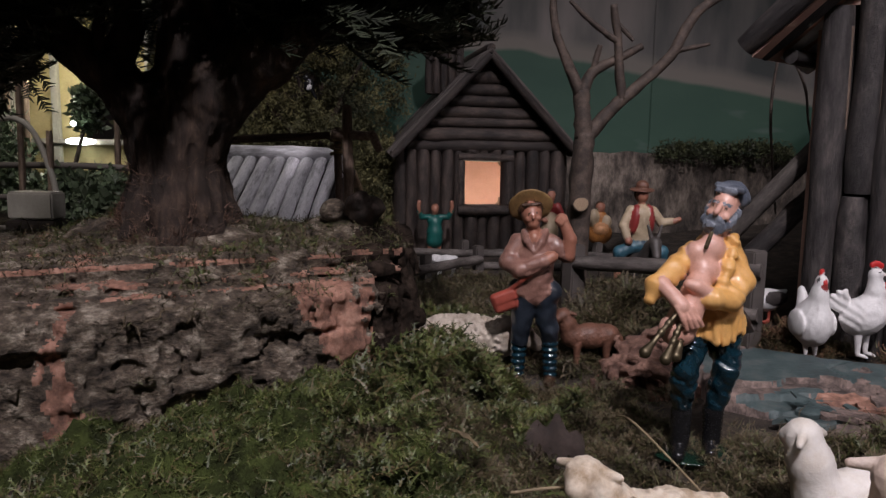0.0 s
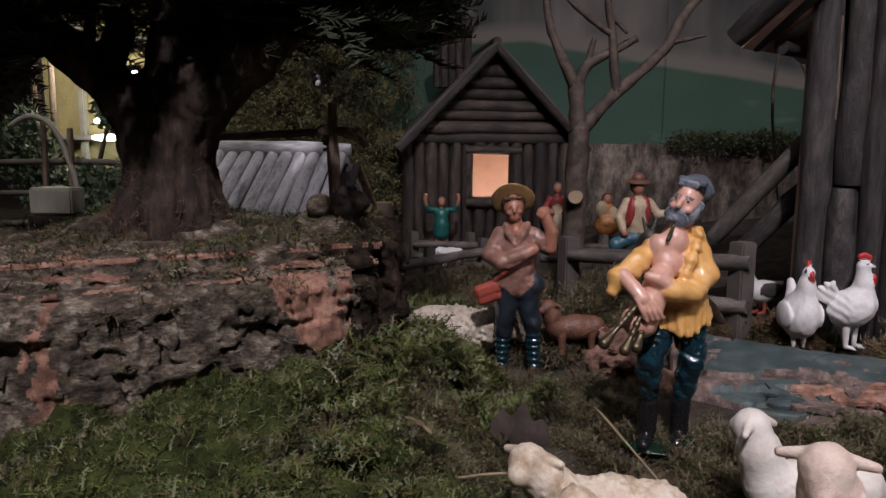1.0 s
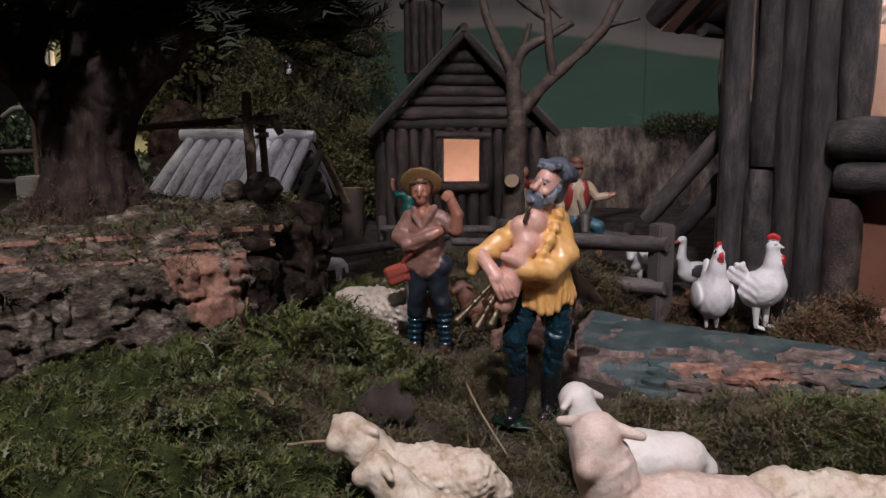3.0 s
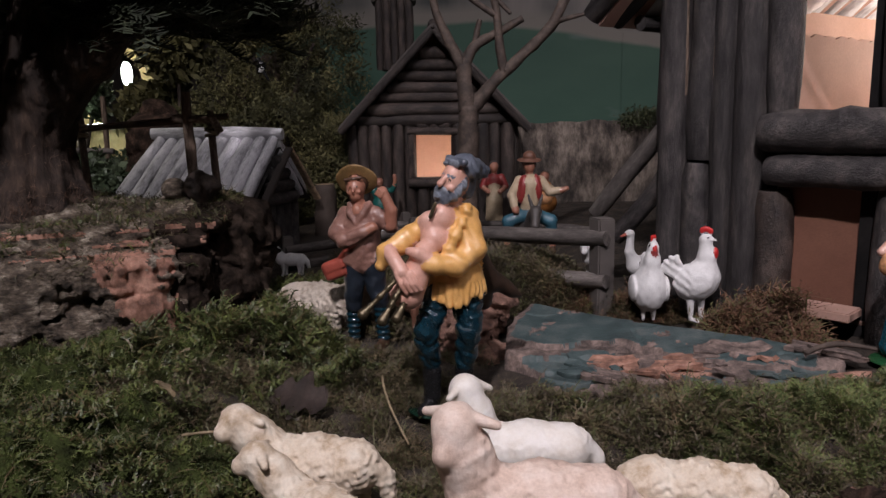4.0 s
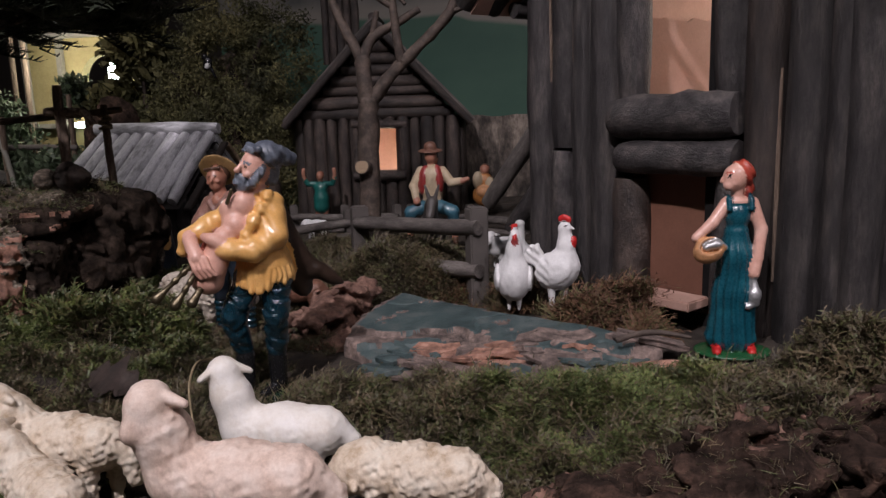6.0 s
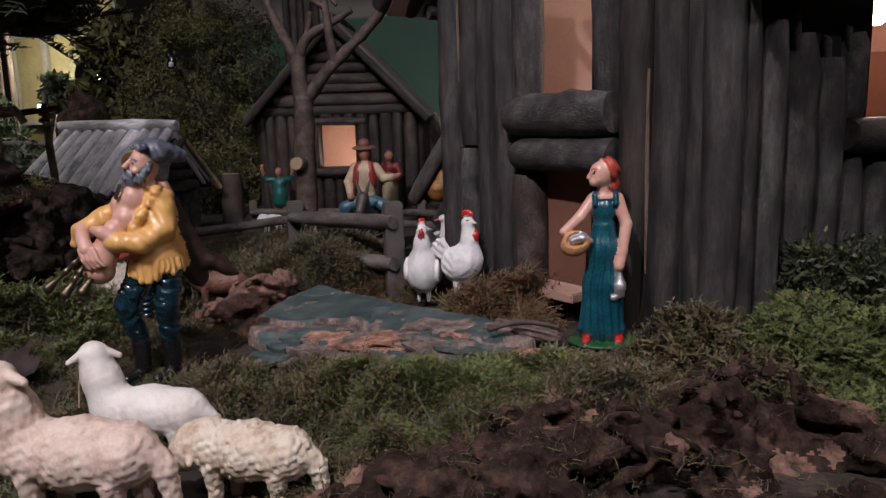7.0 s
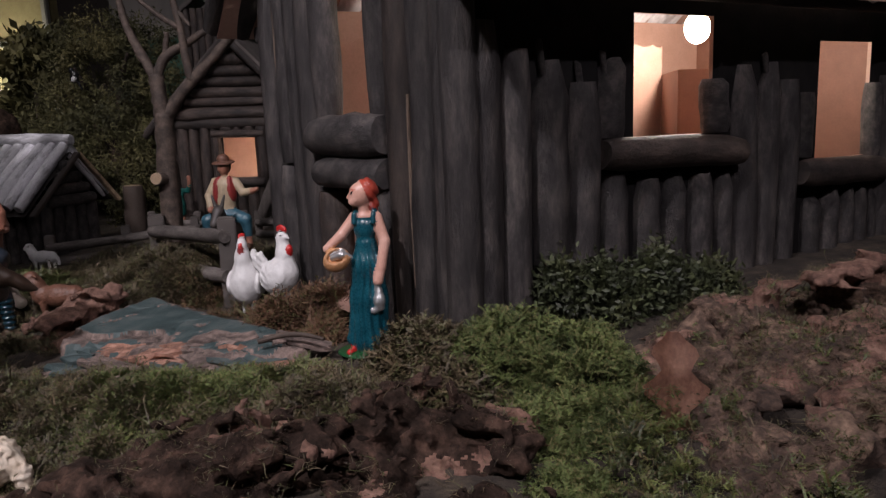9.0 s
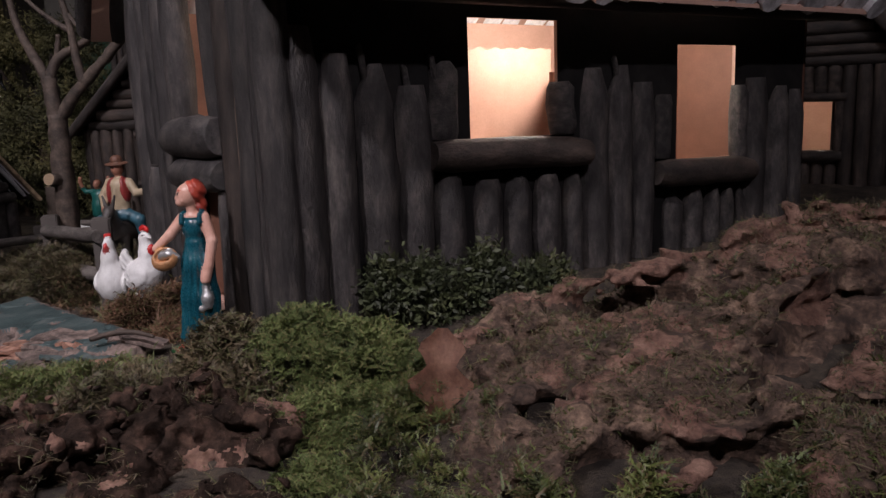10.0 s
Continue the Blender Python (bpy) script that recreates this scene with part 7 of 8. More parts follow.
def hen():
    c = Clay()
    wh, rd, bk = range(3)
    c.ball((0.0, 0.0, 0.36), (0.29, 0.30, 0.26), wh, 0.3)
    c.chain([(0.0, -0.06, 0.46), (0.01, -0.10, 0.68), (0.02, -0.10, 0.80)], [0.20, 0.125, 0.085], wh, 0.4)
    c.ball((0.02, -0.11, 0.83), (0.085, 0.090, 0.080), wh, 0.3)
    c.ball((0.02, -0.19, 0.755), (0.055, 0.04, 0.060), 3, 0.2)
    for i in range(3):
        c.ball((0.02 + 0.03 * (i - 1), -0.12 + 0.02 * i, 0.93), (0.026, 0.03, 0.045), rd, 0.3)
    c.cap((0.02, -0.18, 0.83), (0.02, -0.24, 0.81), 0.028, 0.010, rd, 0.2)
    c.cap((0.0, 0.20, 0.45), (0.02, 0.33, 0.66), 0.13, 0.06, wh, 0.3)
    for s in (-1, 1):
        c.ball((0.26 * s, 0.0, 0.36), (0.06, 0.20, 0.15), wh, 0.2)
        c.cap((0.08 * s, 0.0, 0.14), (0.08 * s, -0.02, 0.02), 0.05, 0.03, wh, 0.2)
        c.ball((0.02 + 0.070 * s, -0.15, 0.85), 0.014, bk, 0.05)

    def carve(U, V, W, M):
        return np.where(M == wh, 0.009 * wobble(U, V, W, 0.06, 2, 7), 0)

    ob = stand("hen_figurine", c, (WHITEFEATHER, RED, BLACK, MAROON), 0.253, 0.498, 0.0615, 0.056, 6, "plump white clay hen with small red comb", "hen", 0.018, carve)
    ob.matrix_basis = ob.matrix_basis @ Matrix.Diagonal((0.76, 0.9, 1.12, 1))


hen()


def goose(x, y, z, size, turn, label):
    c = Clay()
    c.ball((0, 0, 0.36), (0.30, 0.18, 0.19), 0, 0.3)
    c.cap((0.18, 0, 0.40), (0.42, 0, 0.48), 0.12, 0.03, 0, 0.3)
    c.chain([(-0.18, 0, 0.42), (-0.28, 0, 0.62), (-0.26, 0, 0.86)], [0.13, 0.075, 0.060], 0, 0.4)
    c.ball((-0.28, 0, 0.92), (0.085, 0.068, 0.066), 0, 0.3)
    c.cap((-0.34, 0, 0.905), (-0.43, 0, 0.885), 0.034, 0.022, 1, 0.2)
    for s in (-1, 1):
        c.ball((0.06, s * 0.15, 0.40), (0.24, 0.06, 0.12), 2, 0.2)
        c.cap((0.0, s * 0.07, 0.22), (0.0, s * 0.07, 0.03), 0.03, 0.025, 1, 0.2)
        c.cap((0.0, s * 0.07, 0.02), (-0.09, s * 0.07, 0.012), 0.028, 0.035, 1, 0.2)
    return stand("goose_figurine", c, (WHITEFEATHER, BAGRED, PEBBLE), x, y, z, size, turn, label, "goose", 0.02)


goose(0.262, 0.594, 0.062, 0.050, 25, "white clay goose with red bill beside the fence")


def magpie():
    c = Clay()
    c.ball((0, 0, 0.5), (0.20, 0.18, 0.30), 0, 0.3, (0, 25, 0))
    c.ball((-0.10, -0.02, 0.80), (0.14, 0.13, 0.14), 0, 0.3)
    c.ball((0.03, -0.13, 0.40), (0.09, 0.06, 0.13), 1, 0.2, (0, 25, 0))
    c.cap((0.10, 0.02, 0.35), (0.30, 0.04, -0.05), 0.09, 0.05, 0, 0.3)
    c.cap((-0.20, -0.03, 0.80), (-0.30, -0.04, 0.78), 0.045, 0.015, 0, 0.2)
    for s in (-1, 1):
        c.cap((s * 0.06, 0, 0.28), (s * 0.06, 0, 0.10), 0.02, 0.02, 0, 0.2)
    stand("magpie_figurine", c, (BLACK, WHITEFEATHER), -0.163, 0.876, 0.252, 0.028, 0, "tiny black and white bird perched in the leafy tree", "bird", 0.035)


magpie()


# ---- sheep: nose towards -u ----
def sheep(kind, mats, label, x, y, z, size, turn, curl=0.022, head=(-0.52, 0.0, 0.92), tip=(-0.70, 0.0, 0.84), grazing=False, group="flock of clay sheep", ear=0.13, droop=0.02, hs=0.84):
    """A sheep about 0.9 units long and 0.75 high at the back."""
    c = Clay()
    wool, face, dark, horn = range(4)
    c.chain([(-0.30, 0, 0.52), (0.0, 0, 0.53), (0.30, 0, 0.53)], [0.185, 0.205, 0.195], wool, 0.35)
    c.chain([(0.40, 0, 0.58), (0.52, 0.02, 0.45), (0.56, 0.02, 0.28)], [0.10, 0.075, 0.055], wool, 0.3)
    hx, hy, hz = head
    c.chain([(-0.34, 0, 0.58), ((-0.34 + hx) / 2 - 0.01, hy / 2, (0.60 + hz) / 2), (hx, hy, hz - 0.04)], [0.175, 0.150, 0.130], wool, 0.35)
    c.ball(head, (0.135 * hs, 0.125 * hs, 0.125 * hs), wool, 0.3)
    tx, ty, tz = tip
    c.cap((hx * 0.7 + tx * 0.3, hy * 0.7 + ty * 0.3, hz * 0.7 + tz * 0.3), tip, 0.112 * hs, 0.082 * hs, face, 0.3)
    d = np.array((tx - hx, ty - hy, 0.0))
    d /= np.linalg.norm(d) + 1e-9
    sv = np.array((-d[1], d[0], 0.0))
    for s in (-1, 1):
        root = np.array(head) + sv * s * 0.085 * hs - d * 0.03 + np.array((0, 0, 0.03))
        c.cap(root, root + sv * s * ear - d * 0.03 + np.array((0, 0, -droop if not grazing else -0.06)), 0.048 * hs, 0.030 * hs, face, 0.2)
        eye = np.array(head) * 0.55 + np.array(tip) * 0.45 + sv * s * 0.080 * hs + np.array((0, 0, 0.030))
        c.ball(eye, 0.011, dark, 0.05)
    c.ball(np.array(tip) + np.array((-0.02, 0, -0.012)), (0.035, 0.035, 0.018), dark if mats[2] is not mats[1] else face, 0.2)
    for u, v in ((-0.26, -0.10), (-0.20, 0.10), (0.26, -0.10), (0.32, 0.10)):
        c.chain([(u, v, 0.42), (u + 0.01, v, 0.22), (u, v, 0.04)], [0.085, 0.052, 0.045], wool, 0.25)
        c.cap((u, v, 0.03), (u - 0.03, v, 0.02), 0.046, 0.040, face, 0.2)

    def carve(U, V, W, M):
        wu, wv, ww = U + 0.05 * wobble(U, V, W, 0.16, 1, 3), V + 0.05 * wobble(U, V, W, 0.16, 1, 4), W + 0.05 * wobble(U, V, W, 0.16, 1, 5)
        rings = np.sin(68 * wu + 20 * ww) * np.sin(60 * ww - 24 * wv) * np.sin(66 * wv + 18 * wu + 1.2) + 0.6 * np.sin(62 * wu - 40 * ww) * np.sin(58 * ww + 30 * wu)
        near = np.where(U < -0.34, 0.40, 1.0)
        return np.where(M == wool, near * curl * (-0.34 * rings + 0.35 * wobble(U, V, W, 0.05, 2, 5)), 0)

    return stand(kind, c, mats, x, y, z, size, turn, label, "sheep", 0.0135, carve, group)


sheep("lamb_figurine", (WOOL, WOOL, FUR, FUR), "cream curly clay lamb looking towards the cork block", 0.088, 0.256, 0.0355, 0.056, -4, 0.032, (-0.56, -0.05, 0.85), (-0.62, -0.15, 0.79), hs=0.95)
sheep("lamb_figurine", (WOOL, WOOL, FUR, FUR), "small cream clay lamb close beside another", 0.100, 0.226, 0.033, 0.051, -30, 0.032, (-0.56, -0.11, 0.87), (-0.64, -0.20, 0.81), hs=0.95)
sheep("sheep_figurine", (WOOL_WHITE, WOOL_WHITE, FUR, FUR), "smooth white clay sheep with raised head", 0.174, 0.284, 0.0330, 0.056, 4, 0.012, (-0.47, 0.02, 1.01), (-0.53, 0.10, 0.96), ear=0.12, droop=0.06)
sheep("sheep_figurine", (WOOL_PINK, WOOL_PINK, FUR, FUR), "pinkish-cream clay sheep with spread ears", 0.180, 0.228, 0.0340, 0.066, 4, 0.022, (-0.45, -0.03, 0.99), (-0.50, -0.13, 0.845), ear=0.145, droop=0.03, hs=0.86)
sheep("sheep_figurine", (WOOL, WOOL, FUR, FUR), "cream curly clay sheep with lowered head", 0.240, 0.252, 0.034, 0.055, -3, 0.034, (-0.50, -0.06, 0.52), (-0.64, -0.12, 0.36), grazing=True)
sheep("sheep_figurine", (WOOL_OLD, WOOL_OLD, FUR, FUR), "dirty white clay sheep lying behind the shepherd boy", 0.020, 0.492, 0.036, 0.068, 168, 0.045, (-0.50, 0.0, 0.60), (-0.66, -0.05, 0.48), grazing=True)
sheep("lamb_figurine", (FUR, FUR, BLACK, BLACK), "reddish-brown clay lamb beside the shepherd boy", 0.100, 0.486, 0.054, 0.040, 10, 0.014, (-0.48, -0.02, 0.92), (-0.62, -0.12, 0.86))
sheep("goat_figurine", (WHITEFEATHER, WHITEFEATHER, FUR, FUR), "small white clay goat behind the fence", 0.228, 0.662, 0.055, 0.040, 60, 0.004, (-0.50, 0.0, 0.84), (-0.62, -0.02, 0.70))
sheep("goat_figurine", (WHITEFEATHER, WHITEFEATHER, FUR, FUR), "small white clay goat on the meadow", -0.062, 0.662, 0.054, 0.030, 5, 0.004, (-0.50, 0.0, 0.90), (-0.62, -0.02, 0.82))
sheep("sheep_figurine", (WHITEFEATHER, WHITEFEATHER, FUR, FUR), "small white clay sheep beyond the low fence", 0.0, 0.790, 0.062, 0.028, 0, 0.01, (-0.50, 0.0, 0.60), (-0.64, 0, 0.45), grazing=True)


# ---- loose bits ----
def oak_leaf(m, size, label, mat=LEAF):
    bm = bmesh.new()
    rows = []
    for i in range(15):
        t = i / 14
        w = (0.10 + 0.20 * math.sin(math.pi * t)) * (1 + 0.38 * math.sin(t * 17)) * size
        z = 0.10 * size * math.sin(3 * t)
        rows.append([bm.verts.new((s * w, size * (t - 0.5), z + 0.06 * size * abs(s))) for s in (-1, -0.5, 0, 0.5, 1)])
    for i in range(14):
        for j in range(4):
            bm.faces.new((rows[i][j], rows[i][j + 1], rows[i + 1][j + 1], rows[i + 1][j]))
    bmesh.ops.solidify(bm, geom=bm.faces[:], thickness=0.0005)
    ob = part("oak_leaf", bm, mat, None, smooth=True)
    ob.matrix_basis = m
    return tagged(ob, label, "leaf")


oak_leaf(pose(0.541, 0.322, 0.082, 70, 6, 14) @ Matrix.Diagonal((0.78, 1, 1, 1)), 0.048, "dry brown lobed oak leaf propped on the bark")
oak_leaf(pose(0.012, 0.278, 0.086, 20, 10, 70) @ Matrix.Diagonal((0.6, 1, 1, 1)), 0.014, "pale curled dry leaf lying on the moss", STRAWBIT)
oak_leaf(pose(0.056, 0.332, 0.0610, 26, 0, 6) @ Matrix.Rotation(radians(78), 4, "Z") @ Matrix.Diagonal((1.5, 1, 1, 1)), 0.029, "dark brown dead oak leaf lying in the moss", DEADLEAF)


def stem(name, pts, radii, mat, label, category):
    v, f = limb(pts, radii, 6, 2)
    return tagged(link_mesh(name, v, f, mat), label, category)


stem("straw", [(0.094, 0.372, 0.062), (0.096, 0.350, 0.068), (0.105, 0.325, 0.063), (0.118, 0.305, 0.052)], [0.0005, 0.0006, 0.0006, 0.0005], STRAWBIT, "pale curved dry stem in the moss", "straw")
stem("straw", [(0.030, 0.258, 0.074), (0.042, 0.258, 0.076), (0.055, 0.262, 0.075)], [0.0006, 0.0007, 0.0004], STRAWBIT, "pale straight straw lying on the moss", "straw")
stem("dry_twig", [(0.318, 0.380, 0.0775), (0.330, 0.386, 0.0800), (0.342, 0.390, 0.0795), (0.356, 0.386, 0.0785)], [0.0016, 0.0018, 0.0016, 0.0010], TWIG, "short brown twig by the girl's feet", "twig")
stem("hanging_vine", [(0.300, 0.70, 0.36), (0.302, 0.70, 0.30), (0.298, 0.70, 0.24), (0.305, 0.705, 0.19), (0.312, 0.705, 0.14)], [0.0012, 0.0014, 0.0014, 0.0012, 0.0008], TWIG, "thin dark hanging vine by the barn eave", "vine")
stem("hanging_vine", [(0.302, 0.70, 0.30), (0.322, 0.69, 0.26), (0.330, 0.69, 0.22), (0.345, 0.69, 0.18)], [0.0012, 0.0012, 0.001, 0.0007], TWIG, "thin dark branching vine by the barn eave", "vine")
lean = share("leaning_beam", log_mesh("leaning_beam", 21, (FENCE, FENCE)), stick_pose((0.222, 0.600, 0.122), (0.285, 0.562, 0.212), 0.0135))
tagged(lean, "grey round beam leaning against the barn end", "beam")
lean = share("leaning_beam", log_mesh("leaning_beam", 22, (WOOD, WOOD)), stick_pose((0.240, 0.612, 0.100), (0.300, 0.57, 0.185), 0.016))
tagged(lean, "dark round beam under another by the barn", "beam")
stump = share("tree_stump", log_mesh("tree_stump", 23, (TWIG, CUT)), stick_pose((-0.085, 0.86, 0.05), (-0.085, 0.86, 0.125), 0.026))
tagged(stump, "short brown stump beside the cabin", "stump")


# ---- moss and small growth ----
def tops_of(names):
    """Highest surface under a point on some of the rocks."""
    trees = []
    for n in names:
        me = bpy.data.objects[n].data
        trees.append(BVHTree.FromPolygons([v.co for v in me.vertices], [p.vertices[:] for p in me.polygons]))

    def top(x, y):
        best = None
        for t in trees:
            loc, nor, _, _ = t.ray_cast(Vector((x, y, 0.5)), Vector((0, 0, -1)))
            if loc and (best is None or loc.z > best[0]):
                best = (loc.z, tuple(nor))
        return best

    return top


rng_g = np.random.default_rng(77)
TUFTS = [moss_template(rng_g, 7, 0.90, 0.055, 7, 1.1, 0.60) for _ in range(8)]
TUFTS_FINE = [moss_template(rng_g, 10, 0.9, 0.03, 10, 1.0, 0.7) for _ in range(6)]
TUFTS_LOG = [moss_template(rng_g, 6, 1.2, 0.034, 2, 1.2, 0.5) for _ in range(6)]
TUFTS_WIRY = [moss_template(rng_g, 9, 1.2, 0.030, 3, 1.1, 0.55) for _ in range(6)]


def carpet(name, spots, templates, mat, label, seed, tilt=30, keep=None, bury=0.10, bare=None, puff=2.1):
    """Moss in cushions over patches of earth: each spot is x, y, half widths, count, tuft size, heap; bare thins it out."""
    rng = np.random.default_rng(seed)
    places = []
    for cx, cy, rx, ry, count, size, heap in spots:
        count = int(2.5 * count)
        a, r = rng.uniform(0, 2 * math.pi, count), np.sqrt(rng.uniform(0, 1, count))
        x, y = cx + rx * r * np.cos(a), cy + ry * r * np.sin(a)
        z = ground_z(x, y) + heap * np.maximum(0, 1 - r * r)
        lump = 0.62 - 1.7 * np.abs(wobble(x, y, 0 * x, 0.034, 2, 7)) + 0.55 * wobble(x, y, 0 * x, 0.013, 2, 9)
        thin = bare(x, y) if bare else np.zeros(count)
        for i in range(count):
            if keep and not keep(x[i], y[i]):
                continue
            if rng.uniform() < thin[i] or lump[i] < 0.0 and rng.uniform() < 0.45 - 1.2 * lump[i]:
                continue
            s = 0.74 * size * rng.uniform(0.6, 1.4) * (1 + 0.40 * lump[i])
            out = np.array([x[i] - cx, y[i] - cy, 0.0]) / max(rx, ry) * (heap / max(rx, ry)) * 2.0
            places.append(place(x[i], y[i], z[i] + puff * 0.012 * lump[i] - bury * s, s, rng, tilt, np.array([0, -0.15, 0.7]) + out))
    ob = scatter_mesh(name, templates, places, mat)
    return tagged(ob, label, "moss", kind="stuff")


def patchy(x, y):
    """How bare the earth is: little at the near west, much round the sheep and slab."""
    n = wobble(x, y, 0 * x, 0.055, 3, 19)
    return np.clip(0.15 + 1.5 * n + 0.35 * (x > 0.0), 0, 0.95)


def patchy_east(x, y):
    return np.clip(0.55 + 1.6 * wobble(x, y, 0 * x, 0.045, 3, 29), 0, 0.97)


def off_slab(x, y):
    return not (0.165 < x < 0.345 and 0.362 < y < 0.505 and (y - 0.352) > -0.0 and (x - 0.16) * 0.75 + (y - 0.51) * 1.0 < 0.10) and not ((x - 0.138) ** 2 + (y - 0.462) ** 2 < 0.0007)


TUFTS_SHORT = [moss_template(rng_g, 5, 0.9, 0.045, 5, 1.0, 0.6) for _ in range(8)]


def west_edge(x, y):
    return y < 0.303 + 0.588 * (x + 0.159) or x > -0.035


def cushions(x, y):
    """Rounded moss cushions, millimetres to a centimetre high."""
    big = 1 - 2.0 * np.abs(wobble(x, y, 0 * x, 0.050, 2, 7))
    small = 1 - 2.2 * np.abs(wobble(x, y, 0 * x, 0.020, 2, 9))
    return 0.014 * big + 0.0085 * small


def moss_bed():
    step = 0.0018
    xs, ys = np.arange(-0.34, 0.075, step), np.arange(0.155, 0.47, step)
    X, Y = np.meshgrid(xs, ys, indexing="ij")
    inside = np.clip(np.minimum((0.070 - X) / 0.03, (X + 0.335) / 0.03), 0, 1) * np.clip((0.308 + 0.588 * (X + 0.159) - Y) / 0.012 + 2.0 * (X > -0.03), 0, 1) * np.clip((0.44 - Y) / 0.03, 0, 1)
    bare = np.clip(1.15 - patchy(X, Y), 0.0, 1)
    Z = ground_z(X, Y) - 0.006 + inside * bare * (0.007 + cushions(X, Y)) + 0.0015 * wobble(X, Y, 0 * X, 0.006, 2, 3)
    n, m = X.shape
    idx = np.arange(n * m).reshape(n, m)
    quads = np.stack([idx[:-1, :-1], idx[1:, :-1], idx[1:, 1:], idx[:-1, 1:]], -1).reshape(-1, 4)
    ob = link_mesh("moss_bed", np.stack([X, Y, Z], -1).reshape(-1, 3).tolist(), quads.tolist(), MOSSBED)
    tagged(ob, "matted green-brown moss cushions under the fine tufts", "moss", kind="stuff")
    rng = np.random.default_rng(111)
    places = []
    count = 19000
    xx, yy, chance = rng.uniform(-0.33, 0.068, count), rng.uniform(0.16, 0.455, count), rng.uniform(0, 1, count)
    floor_z, soft = ground_z(xx, yy), cushions(xx, yy)
    for k in range(count):
        x, y = xx[k], yy[k]
        i, j = int((x + 0.34) / step), int((y - 0.155) / step)
        if Z[i, j] < floor_z[k] - 0.003 or chance[k] > 0.35 + 60 * max(0, soft[k]):
            continue
        gx, gy = (Z[i + 2, j] - Z[i - 2, j]) / (4 * step), (Z[i, j + 2] - Z[i, j - 2]) / (4 * step)
        places.append(place(x, y, Z[i, j] - 0.0006, 0.0054 * rng.uniform(0.6, 1.5), rng, 32, np.array([-gx, -gy - 0.1, 0.8])))
    ob = scatter_mesh("moss_fuzz", TUFTS_SHORT, places, MOSS)
    tagged(ob, "short soft green moss on the foreground cushions", "moss", kind="stuff")


moss_bed()
carpet("moss_carpet", [(-0.13, 0.285, 0.20, 0.125, 900, 0.0080, 0.0), (-0.02, 0.35, 0.075, 0.05, 400, 0.0095, 0.006), (0.0, 0.24, 0.07, 0.07, 300, 0.0085, 0.0),
                       (-0.01, 0.435, 0.055, 0.055, 1300, 0.0115, 0.012), (0.035, 0.40, 0.05, 0.04, 500, 0.0075, 0.0), (-0.01, 0.535, 0.06, 0.07, 800, 0.011, 0.012)],
       TUFTS, MOSS, "soft green moss carpeting the foreground earth", 101, keep=west_edge, bare=patchy)
carpet("mixed_moss", [(0.10, 0.30, 0.11, 0.07, 800, 0.0065, 0.0), (0.22, 0.31, 0.09, 0.06, 900, 0.007, 0.004), (0.10, 0.39, 0.05, 0.04, 350, 0.006, 0.0), (0.188, 0.372, 0.028, 0.020, 600, 0.010, 0.010),
                      (0.20, 0.20, 0.20, 0.06, 900, 0.007, 0.0), (0.33, 0.345, 0.05, 0.03, 700, 0.009, 0.004), (0.20, 0.56, 0.05, 0.05, 500, 0.010, 0.0)],
       TUFTS, MOSS, "thin greenish moss round the sheep and slab", 103, keep=off_slab, bare=patchy_east, puff=0.9)
carpet("dry_moss", [(0.04, 0.36, 0.10, 0.10, 900, 0.009, 0.0), (-0.08, 0.29, 0.14, 0.10, 160, 0.008, 0.004), (0.20, 0.33, 0.12, 0.06, 1300, 0.009, 0.0), (0.09, 0.41, 0.06, 0.04, 450, 0.007, 0.0), (0.10, 0.33, 0.13, 0.06, 900, 0.008, 0.0), (0.155, 0.565, 0.065, 0.055, 1700, 0.012, 0.012), (0.10, 0.52, 0.05, 0.05, 700, 0.012, 0.006),
                    (0.318, 0.462, 0.030, 0.022, 700, 0.0115, 0.010), (0.25, 0.515, 0.06, 0.018, 450, 0.008, 0.002), (0.420, 0.352, 0.030, 0.018, 450, 0.010, 0.008), (0.30, 0.275, 0.07, 0.04, 600, 0.009, 0.002), (0.375, 0.318, 0.055, 0.03, 600, 0.010, 0.003), (0.26, 0.305, 0.08, 0.03, 350, 0.010, 0.010),
                    (0.02, 0.60, 0.08, 0.08, 700, 0.010, 0.0), (0.06, 0.70, 0.12, 0.08, 700, 0.010, 0.0)],
       TUFTS_WIRY, MOSS_DRY, "wiry dry brown moss and grass", 105, puff=1.1, keep=lambda x, y: off_slab(x, y) and west_edge(x, y))
carpet("hen_moss", [(0.315, 0.455, 0.034, 0.022, 500, 0.0115, 0.012), (0.335, 0.446, 0.02, 0.02, 300, 0.011, 0.012), (0.23, 0.52, 0.05, 0.02, 250, 0.009, 0.0)],
       TUFTS_WIRY, MOSS_RUST, "reddish dry moss tufts by the barn door", 106)
carpet("bright_moss", [(0.285, 0.312, 0.050, 0.034, 1500, 0.0075, 0.007), (0.245, 0.300, 0.030, 0.026, 600, 0.0075, 0.002), (0.335, 0.330, 0.03, 0.02, 400, 0.0075, 0.004)],
       TUFTS_FINE, MOSS_BRIGHT, "bright green moss patch before the slab", 107, puff=1.2)


